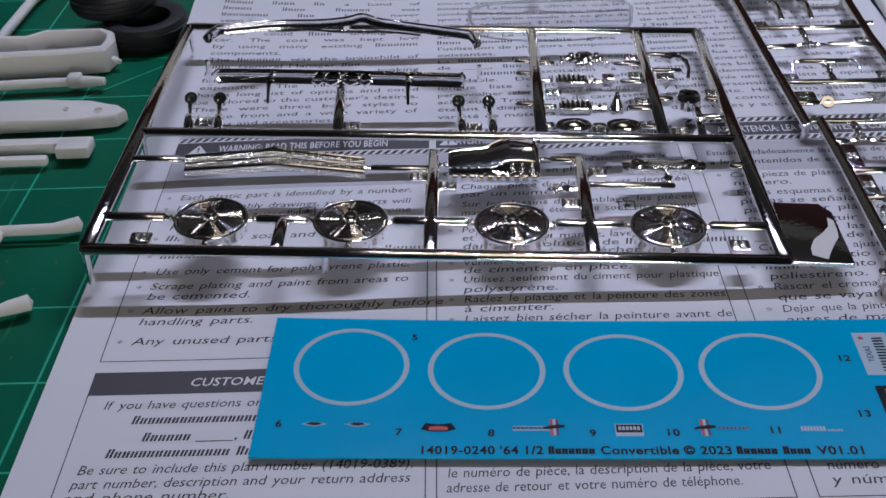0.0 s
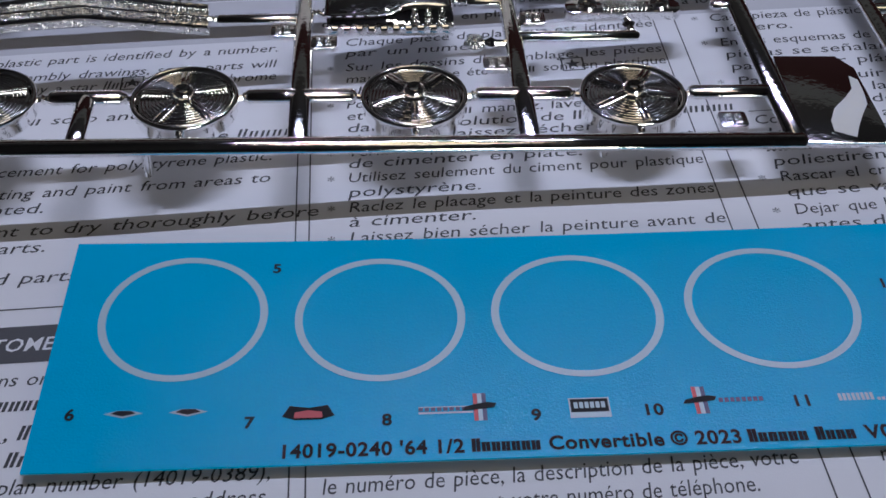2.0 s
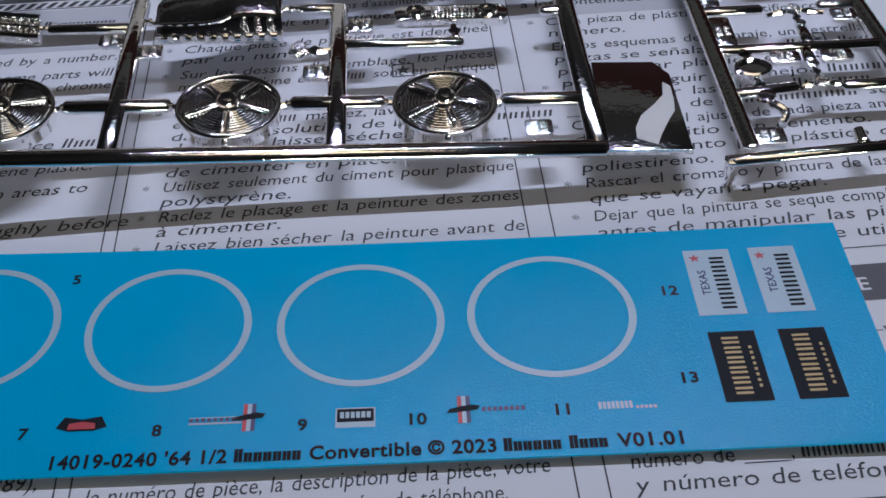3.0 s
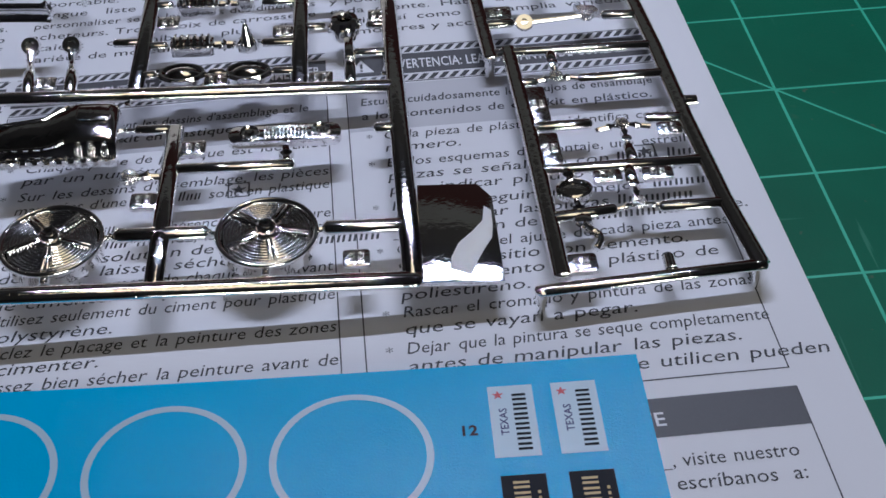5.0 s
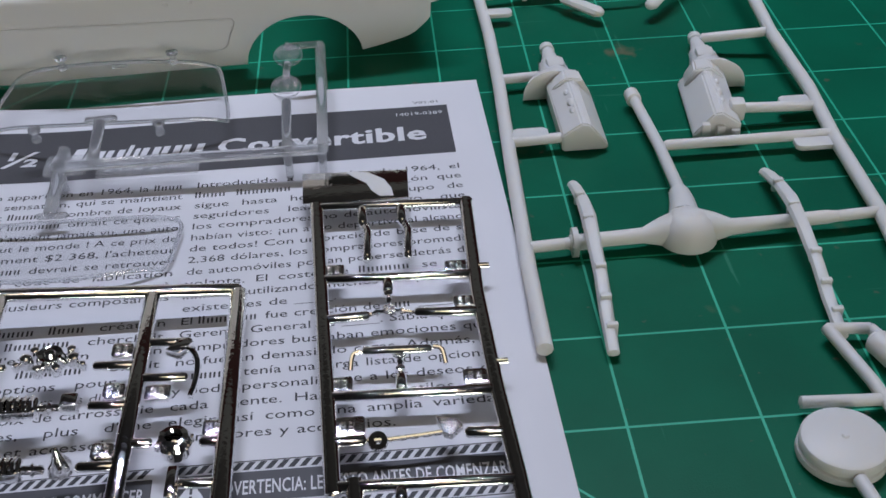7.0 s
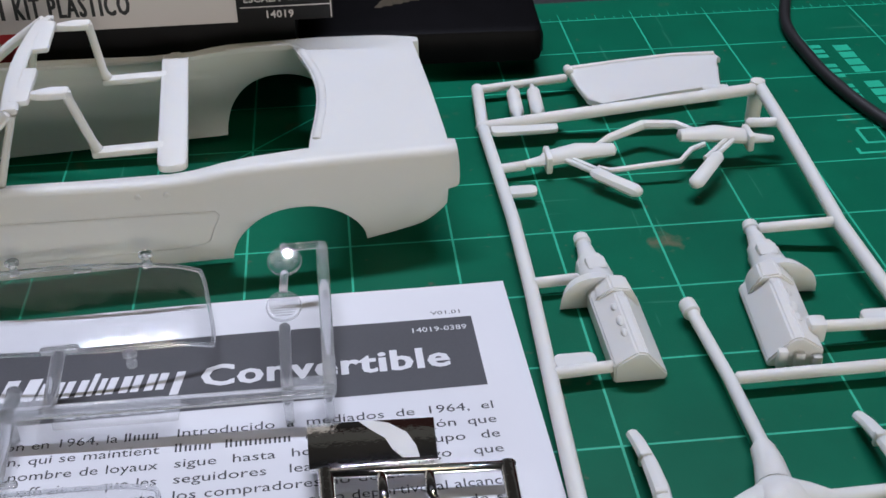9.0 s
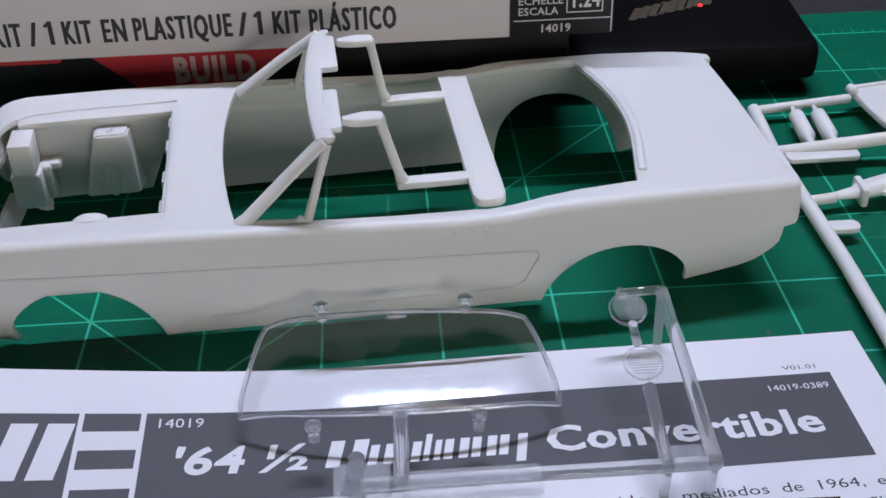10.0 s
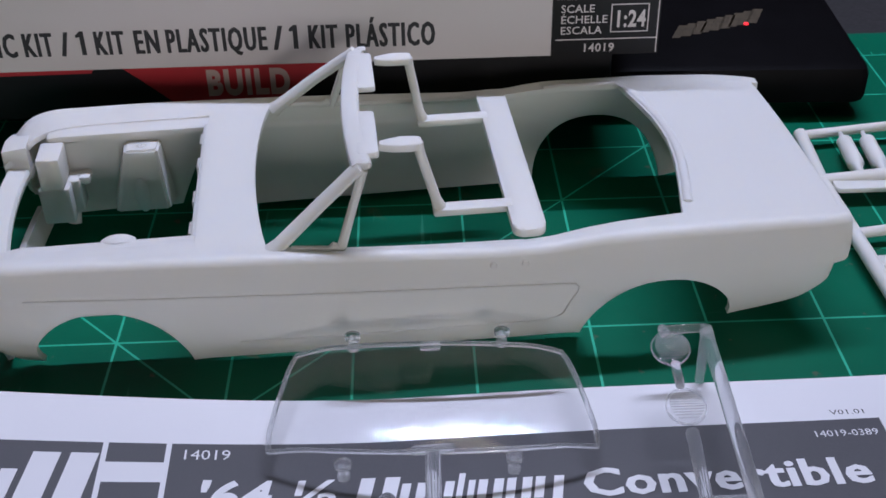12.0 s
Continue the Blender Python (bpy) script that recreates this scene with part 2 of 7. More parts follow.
def lathe(bm, profile, seg=32, m=None):
    """Turns a profile of (radius, height) round z."""
    rings = []
    for r, z in profile:
        if r < 1e-6:
            rings.append([bm.verts.new((0, 0, z))])
        else:
            rings.append([bm.verts.new((r * math.cos(2 * math.pi * k / seg), r * math.sin(2 * math.pi * k / seg), z)) for k in range(seg)])
    for q, w in zip(rings, rings[1:]):
        for k in range(seg):
            j = (k + 1) % seg
            if len(q) == 1 and len(w) == 1:
                continue
            if len(q) == 1:
                bm.faces.new((q[0], w[j], w[k]))
            elif len(w) == 1:
                bm.faces.new((q[k], q[j], w[0]))
            else:
                bm.faces.new((q[k], q[j], w[j], w[k]))
    if m is not None:
        bmesh.ops.transform(bm, verts=[v for ring in rings for v in ring], matrix=m)
    return bm


def prism(bm, outline, z0, z1, bevel=0.0):
    """A flat outline given thickness, its upper edge eased."""
    low = [bm.verts.new((x, y, z0)) for x, y in outline]
    top = [bm.verts.new((x, y, z1)) for x, y in outline]
    n = len(low)
    bm.faces.new(low[::-1])
    f = bm.faces.new(top)
    for k in range(n):
        bm.faces.new((low[k], low[(k + 1) % n], top[(k + 1) % n], top[k]))
    if bevel:
        bmesh.ops.bevel(bm, geom=list(f.edges), offset=bevel, segments=2, affect="EDGES", profile=0.5)
    return bm


def rounded(x0, x1, y0, y1, r, n=5):
    out = []
    for cx, cy, a in ((x1 - r, y1 - r, 0), (x0 + r, y1 - r, 90), (x0 + r, y0 + r, 180), (x1 - r, y0 + r, 270)):
        out += [(cx + r * math.cos(radians(a + 90 * k / n)), cy + r * math.sin(radians(a + 90 * k / n))) for k in range(n + 1)]
    return out


def strip(bm, p, q, w, z=0.0, fn=None):
    """A flat printed line from p to q, w wide; fn gives the place of a point of the sheet."""
    p, q = Vector(p), Vector(q)
    d = (q - p).normalized()
    n = Vector((-d.y, d.x)) * w / 2
    k = max(1, int((q - p).length / 6)) if fn else 1
    rows = []
    for i in range(k + 1):
        c = p.lerp(q, i / k)
        rows.append([bm.verts.new(fn(*(c + s * n), z) if fn else (*(c + s * n), z)) for s in (-1, 1)])
    for a, b in zip(rows, rows[1:]):
        bm.faces.new((a[0], b[0], b[1], a[1]))


def patch(bm, x0, x1, y0, y1, z, fn, skew=0.0):
    """A printed rectangle that follows the sheet."""
    nx, ny = max(1, int(abs(x1 - x0) / 5)), max(1, int(abs(y1 - y0) / 5))
    g = [[bm.verts.new(fn(x0 + (x1 - x0) * i / nx + skew * (y0 - (y0 + (y1 - y0) * j / ny)), y0 + (y1 - y0) * j / ny, z)) for i in range(nx + 1)] for j in range(ny + 1)]
    for a, b in zip(g, g[1:]):
        for i in range(nx):
            bm.faces.new((a[i], a[i + 1], b[i + 1], b[i]))


GLYPHS = {}


def glyphs(words, bold=0.0, shear=0.0, track=0.0):
    """Outline of a run of letters as flat triangles at size 1: points, faces, width."""
    key = (words, bold, shear, track)
    if key not in GLYPHS:
        c = bpy.data.curves.new("letters", "FONT")
        c.body, c.size, c.resolution_u, c.offset, c.shear = words, 1.0, 6 if bold > 0.025 else 2, bold, shear
        c.space_character = 1 + 3.2 * bold + track
        ob = new("letters", c)
        me = bpy.data.meshes.new_from_object(ob.evaluated_get(bpy.context.evaluated_depsgraph_get()))
        pts = [tuple(v.co[:2]) for v in me.vertices]
        faces = [tuple(p.vertices) for p in me.polygons]
        bpy.data.objects.remove(ob)
        bpy.data.curves.remove(c)
        bpy.data.meshes.remove(me)
        GLYPHS[key] = (pts, faces, max([p[0] for p in pts], default=0.3))
    return GLYPHS[key]


class Print:
    """Gathers printed words and bars on one sheet; fn(x, y, lift) gives the place of a point, y growing upwards if up is 1."""

    def __init__(self, fn, up=1, lift=0.05):
        self.fn, self.up, self.lift, self.v, self.f = fn, up, lift, [], []

    def put(self, pts, faces):
        n = len(self.v)
        self.v += [self.fn(x, y, self.lift) for x, y in pts]
        self.f += [tuple(n + i for i in f) for f in faces]

    def bar(self, x0, x1, y0, y1, skew=0.0):
        k = max(1, int((x1 - x0) / 5))
        for i in range(k):
            a, b = x0 + (x1 - x0) * i / k, x0 + (x1 - x0) * (i + 1) / k
            s = skew * (y1 - y0)
            self.put([(a, y0), (b, y0), (b + s, y1), (a + s, y1)], [(0, 1, 2, 3)])

    def line(self, words, x, y, size, width=0.0, bold=0.0, shear=0.0, angle=0.0, squeeze=1.0, track=0.0, gap=0.34):
        """Words from x on the baseline y; a width spreads or squeezes them to fill it. A word of underscores is a plain bar."""
        runs, at = [], 0.0
        for w in words.split(" "):
            if w and set(w) <= set("_"):
                runs.append((at, None, len(w) * 0.46))
                at += len(w) * 0.46 + 0.34
            elif w:
                pts, faces, wide = glyphs(w, bold, shear, track)
                runs.append((at, (pts, faces), wide))
                at += wide + gap
            else:
                at += 0.3
        total = (at - gap) * size * squeeze
        gaps = max(1, len(runs) - 1)
        spread, k = 0.0, squeeze
        if width:
            if total > width:
                k = squeeze * width / total
            elif len(runs) == 1 or squeeze < 0.9:
                k = squeeze * width / total
            else:
                spread = (width - total) / gaps
        ca, sa = math.cos(radians(angle)), math.sin(radians(angle))
        for n, (a, g, wide) in enumerate(runs):
            ox = a * size * k + spread * n

            def at_sheet(px, py):
                dx, dy = ox + px * size * k, py * size
                dx, dy = dx * ca - dy * sa, dx * sa + dy * ca
                return (x + dx, y + self.up * dy)

            if g is None:
                h = 0.5
                steps = max(1, round(wide / 0.46))
                for i in range(steps):
                    for a0 in (wide * i / steps, wide * i / steps + 0.21):
                        a1, top = a0 + 0.105 + 3 * bold, h + (0.2 if i == 0 else 0)
                        self.put([at_sheet(a0, 0.0), at_sheet(a1, 0.0), at_sheet(a1 + shear * top, top), at_sheet(a0 + shear * top, top)], [(0, 1, 2, 3)])
            else:
                self.put([at_sheet(px, py) for px, py in g[0]], g[1])
        return x + total

    def done(self, name, material, parent, label="", kind=""):
        me = bpy.data.meshes.new(name)
        me.from_pydata([tuple(c * MM for c in p) for p in self.v], [], self.f)
        me.materials.append(material)
        ob = new(name, me)
        ob.parent = parent
        return tagged(ob, label, kind=kind)


# ---- the bench: cutting mat, desk and room ----
bm = bmesh.new()
box(bm, -420, 330, -420, 321, -2.6, 0.0, 0.4)
mat = solid("cutting_mat", bm, MAT_GREEN, "green self-healing cutting mat printed with one-inch grid", "cutting mat", smooth=False)
INCH = 25.4
bm = bmesh.new()
for i in range(-15, 9):
    strip(bm, (i * INCH, -420), (i * INCH, 12 * INCH), 0.55, 0.04)
for j in range(-15, 13):
    strip(bm, (-15.5 * INCH, j * INCH), (8 * INCH, j * INCH), 0.55, 0.05)
for p, q in (((-12, 12), (13, -13)), ((-15, -3), (0, 12))):
    strip(bm, (p[0] * INCH, p[1] * INCH), (q[0] * INCH, q[1] * INCH), 0.5, 0.06)
for n in range(-15 * 8, 8 * 8):
    strip(bm, (n * INCH / 8, 12 * INCH + 0.3), (n * INCH / 8, 12 * INCH + (5.5 if n % 8 == 0 else 3.6 if n % 4 == 0 else 2.2)), 0.25, 0.05)
part("grid_print", bm, MAT_LINE, mat, "pale green printed one-inch grid", smooth=False, kind="stuff")
pr = Print(lambda x, y, l: (x, y, l), 1, 0.06)
for n in range(13):
    if n not in (5, 9):
        pr.bar(101.8, 105.4, 231 + 3.5 * n, 233.4 + 3.5 * n)
for n in range(8):
    if n not in (3,):
        pr.bar(109.4, 114.4, 234 + 5.2 * n, 238.2 + 5.2 * n)
for x0, x1, y0, y1 in ((92, 104, 225.0, 225.8), (95.6, 104, 219.6, 220.6), (95.0, 104, 211.4, 212.4), (95.0, 96.0, 212.4, 219.6), (91, 108, 206.0, 207.0), (91, 92, 207.0, 209.4)):
    pr.bar(x0, x1, y0, y1)
pr.done("scale_print", MAT_LINE, mat, "pale green scale figures too small to read", "stuff")

bm = bmesh.new()
box(bm, -1200, 1200, -700, 900, -30, -2.6, 2)
solid("desk", bm, DESK, "dark desk top under the cutting mat", "desk", kind="structure")
for name, x0, x1, y0, y1, z0, z1 in (("wall_north", -1700, 1700, 1200, 1300, 1010, 1750), ("wall_south", -1700, 1700, -1900, -1800, -750, 1750), ("wall_west", -1800, -1700, -1900, 1300, -750, 1750), ("wall_east", 1700, 1800, -1900, 1300, -750, 1750)):
    bm = bmesh.new()
    box(bm, x0, x1, y0, y1, z0, z1)
    solid(name, bm, WALL, "plain painted room wall", "wall", kind="structure", smooth=False)
# unseen band, coloured red only so that the chrome mirrors dark red
bm = bmesh.new()
box(bm, -1700, 1700, 1200, 1300, -750, 710)
solid("wall_reflector_red", bm, REFLECT_RED, "unseen dark red wall band added for reflections in the chrome", "wall", kind="structure", smooth=False)
# second unseen band, made paler to give the chrome a lighter zone to mirror
bm = bmesh.new()
box(bm, -1700, 1700, 1200, 1300, 710, 1010)
solid("wall_reflector_grey", bm, REFLECT_PALE, "unseen grey wall band added for paler reflections in the chrome", "wall", kind="structure", smooth=False)
bm = bmesh.new()
box(bm, -1800, 1800, -1900, 1300, 1750, 1800)
solid("ceiling", bm, CEILING, "plain painted ceiling", "ceiling", kind="structure", smooth=False)
bm = bmesh.new()
box(bm, -1800, 1800, -1900, 1300, -800, -750)
solid("floor", bm, DESK, "dark room floor", "floor", kind="structure", smooth=False)

# ---- the instruction sheet ----
TL, TR, BL, BR = (-231.5, 153.5), (-15.7, 157.5), (-224.5, -122.5), (-8.2, -121.5)


def sheet_at(u, d, up=0.0):
    """The place on the letter sheet u from its left edge and d below its top edge; its far corner curls up."""
    a, b = u / 216, 1 - d / 279
    x = (TL[0] * (1 - a) + TR[0] * a) * b + (BL[0] * (1 - a) + BR[0] * a) * (1 - b)
    y = (TL[1] * (1 - a) + TR[1] * a) * b + (BL[1] * (1 - a) + BR[1] * a) * (1 - b)
    s, t = min(1, max(0, (-118 - x) / 105)), min(1, max(0, (y + 10) / 165))
    z = 1.5 + 11 * s**1.6 * t**2 + 0.25 * math.sin(x / 17) * math.sin(y / 23 + 1)
    return (x, y, z + up)


sheet = thing("instruction_sheet", "white printed paper instruction sheet lying on the cutting mat", "paper sheet")
bm = bmesh.new()
for side in (0.0, -1.1):
    patch(bm, 0, 216, 0, 279, side, sheet_at)
bmesh.ops.remove_doubles(bm, verts=bm.verts, dist=1e-5)
rims = [e for e in bm.edges if e.is_boundary]
bmesh.ops.bridge_loops(bm, edges=rims)
part("paper", bm, PAPER, sheet, sharp=60)

for u0, u1, d0, d1 in ((9, 58.6, 12.2, 36), (71.2, 206.6, 12.2, 36), *[(59.6, 70.2, 12.2 + k * 9.7, 17 + k * 9.7 - (0.5 if k == 2 else 0)) for k in range(3)]):
    bm = bmesh.new()
    patch(bm, u0, u1, d0, d1, 0.04, sheet_at)
    part("title_band", bm, BAND, sheet, "dark grey printed title band", smooth=False)

pr = Print(sheet_at, -1, 0.15)
pr.line("14019", 73, 16.3, 3.6, 9.2)
pr.line("'64", 76.5, 28.6, 9.6, 14, 0.03, 0.15)
pr.line("½", 92.5, 28.6, 9.6, 9.5, 0.02, 0.15)
for k, w in enumerate((7.2, 4.6, 4.4, 3.2, 4.6, 4.6, 4.8)):
    x0 = 105.2 + sum((7.2, 4.6, 4.4, 3.2, 4.6, 4.6, 4.8)[:k]) + k * 0.62
    pr.bar(x0, x0 + w * 0.36, 28.7, 28.7 - (7.0 if k in (0, 3) else 5.2), -0.2)
    pr.bar(x0 + w * 0.62, x0 + w, 28.7 + (2 if k == 6 else 0), 28.7 - (7.0 if k == 0 else 5.2), -0.2)
pr.line("14019-0389", 192.4, 16.8, 2.4, 12.6)
for k, (x, w, h) in enumerate(((10.5, 8, 13.5), (19.5, 6.5, 10), (27, 7.5, 10), (35.5, 6.5, 10), (43, 5, 14.2), (49.8, 5, 14.2))):
    pr.bar(x + 1.5, x + 1.5 + w * (1 if k > 3 else 0.42), 29.2, 29.2 - h, -0.14)
    if k < 4:
        pr.bar(x + 1.5 + w * 0.5, x + 1.5 + w * 0.95, 29.2, 29.2 - h, -0.14)
pr.done("title_print", PAPER, sheet, "white title lettering", "stuff")

for shift, lift in ((-0.14, 0.16), (0.0, 0.18), (0.14, 0.2)):
    pr = Print(sheet_at, -1, lift)
    pr.line("Convertible", 146.8 + shift, 28.9, 9.4, 53.0, 0.02)
    pr.done("title_word", PAPER, sheet, "white bold title word", "stuff")
pr = Print(sheet_at, -1)
pr.line("V01.01", 197.6, 10.8, 1.9, 6.7)
EN = ["________ ________ __ ____ the", "____ _______ _ sensation", "_____ ____ __ a band of", "_____ ____ ______ was", "________ ___ had never", "seen a sports car for everyone! At a", "price of ____ __ average", "buyer could ____ driving the", "car. The cost was kept low", "by using many existing _______", "components.", "The _______ was the brainchild of", "____ General Manager ___ _______.", "He knew buyers were looking", "for excitement but ____ too", "expensive. The _______ offered", "had a long list of options and could", "be tailored to the customer's desires.", "There were three body styles to", "choose from and a wide variety of", "engines and accessories."]
FR = ["Faisant son apparition en 1964, la ____", "_______ fit sensation, qui se maintient", "encore avec ______ nombre de loyaux", "amateurs. La _______ offrait ce que les", "conducteurs n'avaient jamais vu, une auto", "sport pour tout le monde ! A ce prix de", "base de seulement $2 368, l'acheteur", "moyen de ______ devrait se retrouver", "au volant. Le coût de fabrication", "____ ______ possible grâce à", "l'utilisation de plusieurs composantes", "existantes.", "La _______ ______ ____ création", "de ____, ___ _______ cherchait", "gens ______ l'excitation à un", "abordable. De _______ offrait", "longue liste d'options pour les", "personnaliser selon les désirs des différents", "acheteurs. Trois choix de carrosserie", "étaient disponibles, plus d'une", "variété de moteurs et accessoires."]
ES = ["Introducido a mediados de 1964, el", "____ _______ causó _______ón que", "sigue hasta hoy con un grupo de", "seguidores leales ____ algo que", "los compradores no de automovilistas", "habían visto: ¡un auto deportivo al alcance", "de todos! Con un precio de base de só", "2,368 dólares, los compradores promedio", "de automóviles podían ponerse detrás del", "volante. El costo de ______ se man", "_______ utilizando muchos componentes", "existentes de ____.", "El _______ fue creación de ___ _______,", "Gerente General de ____. Sabía que los", "compradores buscaban emociones que", "no fueran demasiado caras. Además, el", "_______ tenía una larga lista de opciones", "y podía personalizarse a los deseos de", "cada cliente. Había tres estilos para", "elegir, así como una amplia variedad", "de motores y accesorios."]
COLUMNS = ((10.2, 63.5), (79.2, 60.4), (142.6, 64.0))
for (u, w), rows in zip(COLUMNS, (EN, FR, ES)):
    for k, row in enumerate(rows):
        last = k in (len(rows) - 1,) or row.endswith(".") and len(row) < 24
        pr.line(row, u, 43.4 + k * 4.24, 3.35, 0 if last else w, 0.0, 0.0, 0.0, 1.24)
BOX_EN = [("*Each plastic part is identified by a number.", 165.5), ("*In the assembly drawings, some parts will", 170.5), ("be marked by a star ___ to indicate chrome", 174.4), ("plating.", 178.2), ("*______ ___ soap and air", 183.8), ("*_______ ___ fit of each piece _____", 191.0), ("*Use only cement for polystyrene plastic.", 197.4), ("*Scrape plating and paint from areas to", 203.0), ("be cemented.", 206.8), ("*Allow paint to dry thoroughly before", 212.0), ("handling parts.", 215.9), ("*Any unused parts may ___________", 222.6)]
BOX_FR = [("*Chaque pièce de plastique est identifiée", 165.0), ("par un numéro.", 168.6), ("*Sur les dessins d'assemblage, les pièces", 173.2), ("marquées d'une étoile ___ sont en plastique", 176.9), ("chromé.", 180.6), ("*Pour une meilleure adhérence de la peinture", 184.6), ("et _____ _____ maniez, lavez les pièces", 188.0), ("dans une solution de ______________", 191.4), ("douce et laissez sécher à l'air.", 194.6), ("*Vérifier l'ajustement de chaque pièce avant", 198.0), ("de cimenter en place.", 201.0), ("*Utilisez seulement du ciment pour plastique", 204.6), ("polystyrène.", 208.2), ("*Raclez le placage et la peinture des zones", 211.8), ("à cimenter.", 215.2), ("*Laissez bien sécher la peinture avant de", 218.8), ("manipuler ___ _____.", 222.4)]
BOX_ES = [("*Cada pieza de plástico se identifica con un", 164.5), ("número.", 168.2), ("*En los esquemas de montaje, una estrella", 172.6), ("piezas se señalarán con ____ ___", 176.4), ("para indicar plástico cromado.", 180.2), ("*Para conseguir una mejor ______", 184.6), ("calcas, lavar las piezas _______", 188.2), ("_______ón de ____________ suave.", 191.7), ("*Comprobar el ajuste de cada pieza antes", 195.6), ("de _____ sitio con cemento.", 199.2), ("*____ cemento para plástico de", 202.8), ("poliestireno.", 206.4), ("*Rascar el cromado y pintura de las zonas", 210.2), ("que se vayan a pegar.", 213.9), ("*Dejar que la pintura se seque completamente", 218.0), ("antes de manipular las piezas.", 221.7), ("*___ piezas que no se utilicen pueden", 225.6)]
for u, rows, wide in ((11.6, BOX_EN, 58), (81.6, BOX_FR, 56), (148.0, BOX_ES, 56.5)):
    for row, d in rows:
        head = row.startswith("*")
        if head:
            pr.line("*", u, d + 0.3, 2.9)
        words = row.lstrip("*")
        pr.line(words, u + 3.1, d, 3.5, wide if len(words) > 36 else 0, 0.0, 0.16 if u < 150 else 0.12, 0.0, 1.2)
for u, rows in ((14, ("____ _______________ _________", "")), (80.4, ("Étudier attentivement les dessins d'assemblage et le", "contenu de ce kit en plastique.")), (147.4, ("Estudie cuidadosamente los dibujos de ensamblaje", "a los contenidos de este kit en plástico."))):
    for k, row in enumerate(rows):
        if row:
            pr.line(row, u, 153.6 + 4.5 * k, 3.3, 57 if k == 0 else 0, 0.012, 0.12)
# service box
pr.line("If you have questions or problems, please ____", 13.4, 242.6, 3.4, 60, 0.0, 0.16)
pr.line("___________________", 20, 247.0, 3.4, 0, 0.012, 0.16)
pr.line("______ ____, ___________", 23, 251.9, 3.4, 0, 0.012, 0.16)
pr.line("_______________ _____", 17, 256.2, 3.4, 0, 0.012, 0.16)
pr.line("Be sure to include this plan number (14019-0389),", 12.6, 260.4, 3.4, 62, 0.0, 0.16)
pr.line("part number, description and your return address", 12.2, 264.0, 3.4, 62, 0.0, 0.16)
pr.line("and phone number.", 11.8, 267.4, 3.4, 0, 0.0, 0.16, 0.0, 1.1)
pr.line("le numéro de pièce, la description de la pièce, votre", 80.8, 263.2, 3.4, 57.5, 0.0, 0.14)
pr.line("adresse de retour et votre numéro de téléphone.", 80.6, 266.8, 3.4, 52, 0.0, 0.14)
pr.line("__ _________ ______, visite nuestro", 160, 243.6, 3.3, 44, 0.0, 0.1)
pr.line("________ ___, o escríbanos a:", 160, 247.4, 3.3, 44, 0.0, 0.1)
pr.line("________ ______", 178, 252.6, 3.4, 24, 0.012, 0.1)
pr.line("________ ____, Germany", 170, 256.4, 3.4, 36, 0.012, 0.1)
pr.line("número de ____, ___________ __ ____, __ _____", 148, 263.6, 3.4, 58, 0.0, 0.14)
pr.line("y número de teléfono.", 148, 267.2, 3.4, 0, 0.0, 0.14, 0.0, 1.1)
pr.done("body_print", INK, sheet, "black body text in three columns", "stuff")

# frames, warning stripes and star marks
pr = Print(sheet_at, -1, 0.045)
for u0, u1 in ((9.4, 77.0), (78.8, 141.2), (144.8, 207.4)):
    for d0, d1 in ((147.2, 228.0), (231.4, 270.2)):
        for a, b, c, d in ((u0, u1, d1, d1 - 0.22), (u0, u0 + 0.22, d0, d1), (u1 - 0.22, u1, d0, d1)):
            n = max(1, int((d - c) / 6)) if d > c else 1
            for k in range(n):
                pr.bar(a, b, c + (d - c) * k / n, c + (d - c) * (k + 1) / n)
    for d0 in (134.6, 144.4):
        k = u0
        while k < u1 - 1.6:
            pr.bar(k, k + 1.15, d0 + 1.9, d0, -0.7)
            k += 2.05
    pr.bar(u0, u1, 134.5, 134.25)
    pr.bar(u0, u1, 146.8, 146.55)
for u, d in ((45.5, 174.6), (122.5, 177), (196, 176.2)):
    for a, b, c, e in ((0, 4, 0, 0.3), (0, 4, -3.7, -3.4), (0, 0.3, 0, -3.7), (3.7, 4, 0, -3.7)):
        pr.bar(u + a, u + b, d + c, d + e)
    pts = [(u + 2 + (1.5 if k % 2 == 0 else 0.6) * math.sin(k * math.pi / 5), d - 1.75 - (1.5 if k % 2 == 0 else 0.6) * math.cos(k * math.pi / 5)) for k in range(10)]
    pr.put(pts + [(u + 2, d - 1.75)], [(k, (k + 1) % 10, 10) for k in range(10)])
pr.done("frame_print", INK, sheet, "thin black frames and hazard stripes", "stuff")
TINT = plastic("print_tint_grey", (0.47, 0.47, 0.5), 0.7, 0.05, 300, 0.1)
for u0, u1 in ((9.4, 77.0), (78.8, 141.2), (144.8, 207.4)):
    for d0, d1 in ((136.9, 143.9), (231.4, 238.4)):
        bm = bmesh.new()
        patch(bm, u0, u1, d0, d1, 0.04, sheet_at)
        part("heading_band", bm, BAND, sheet, "dark heading band", smooth=False)
    bm = bmesh.new()
    patch(bm, u0 + 0.3, u1 - 0.3, 147.2, 161.6, 0.025, sheet_at)
    part("tinted_panel", bm, TINT, sheet, "pale grey tinted panel", smooth=False)
pr = Print(sheet_at, -1, 0.08)
for words, u, w in (("WARNING: READ THIS BEFORE YOU BEGIN", 21, 45), ("AVERTISSEMENT: LIRE CECI AVANT DE COMMENCER", 84, 56), ("ADVERTENCIA: LEA ESTO ANTES DE COMENZAR", 152.5, 52)):
    pr.line(words, u, 142.2, 4.6, w, 0.012, 0.0, 0.0, 0.5)
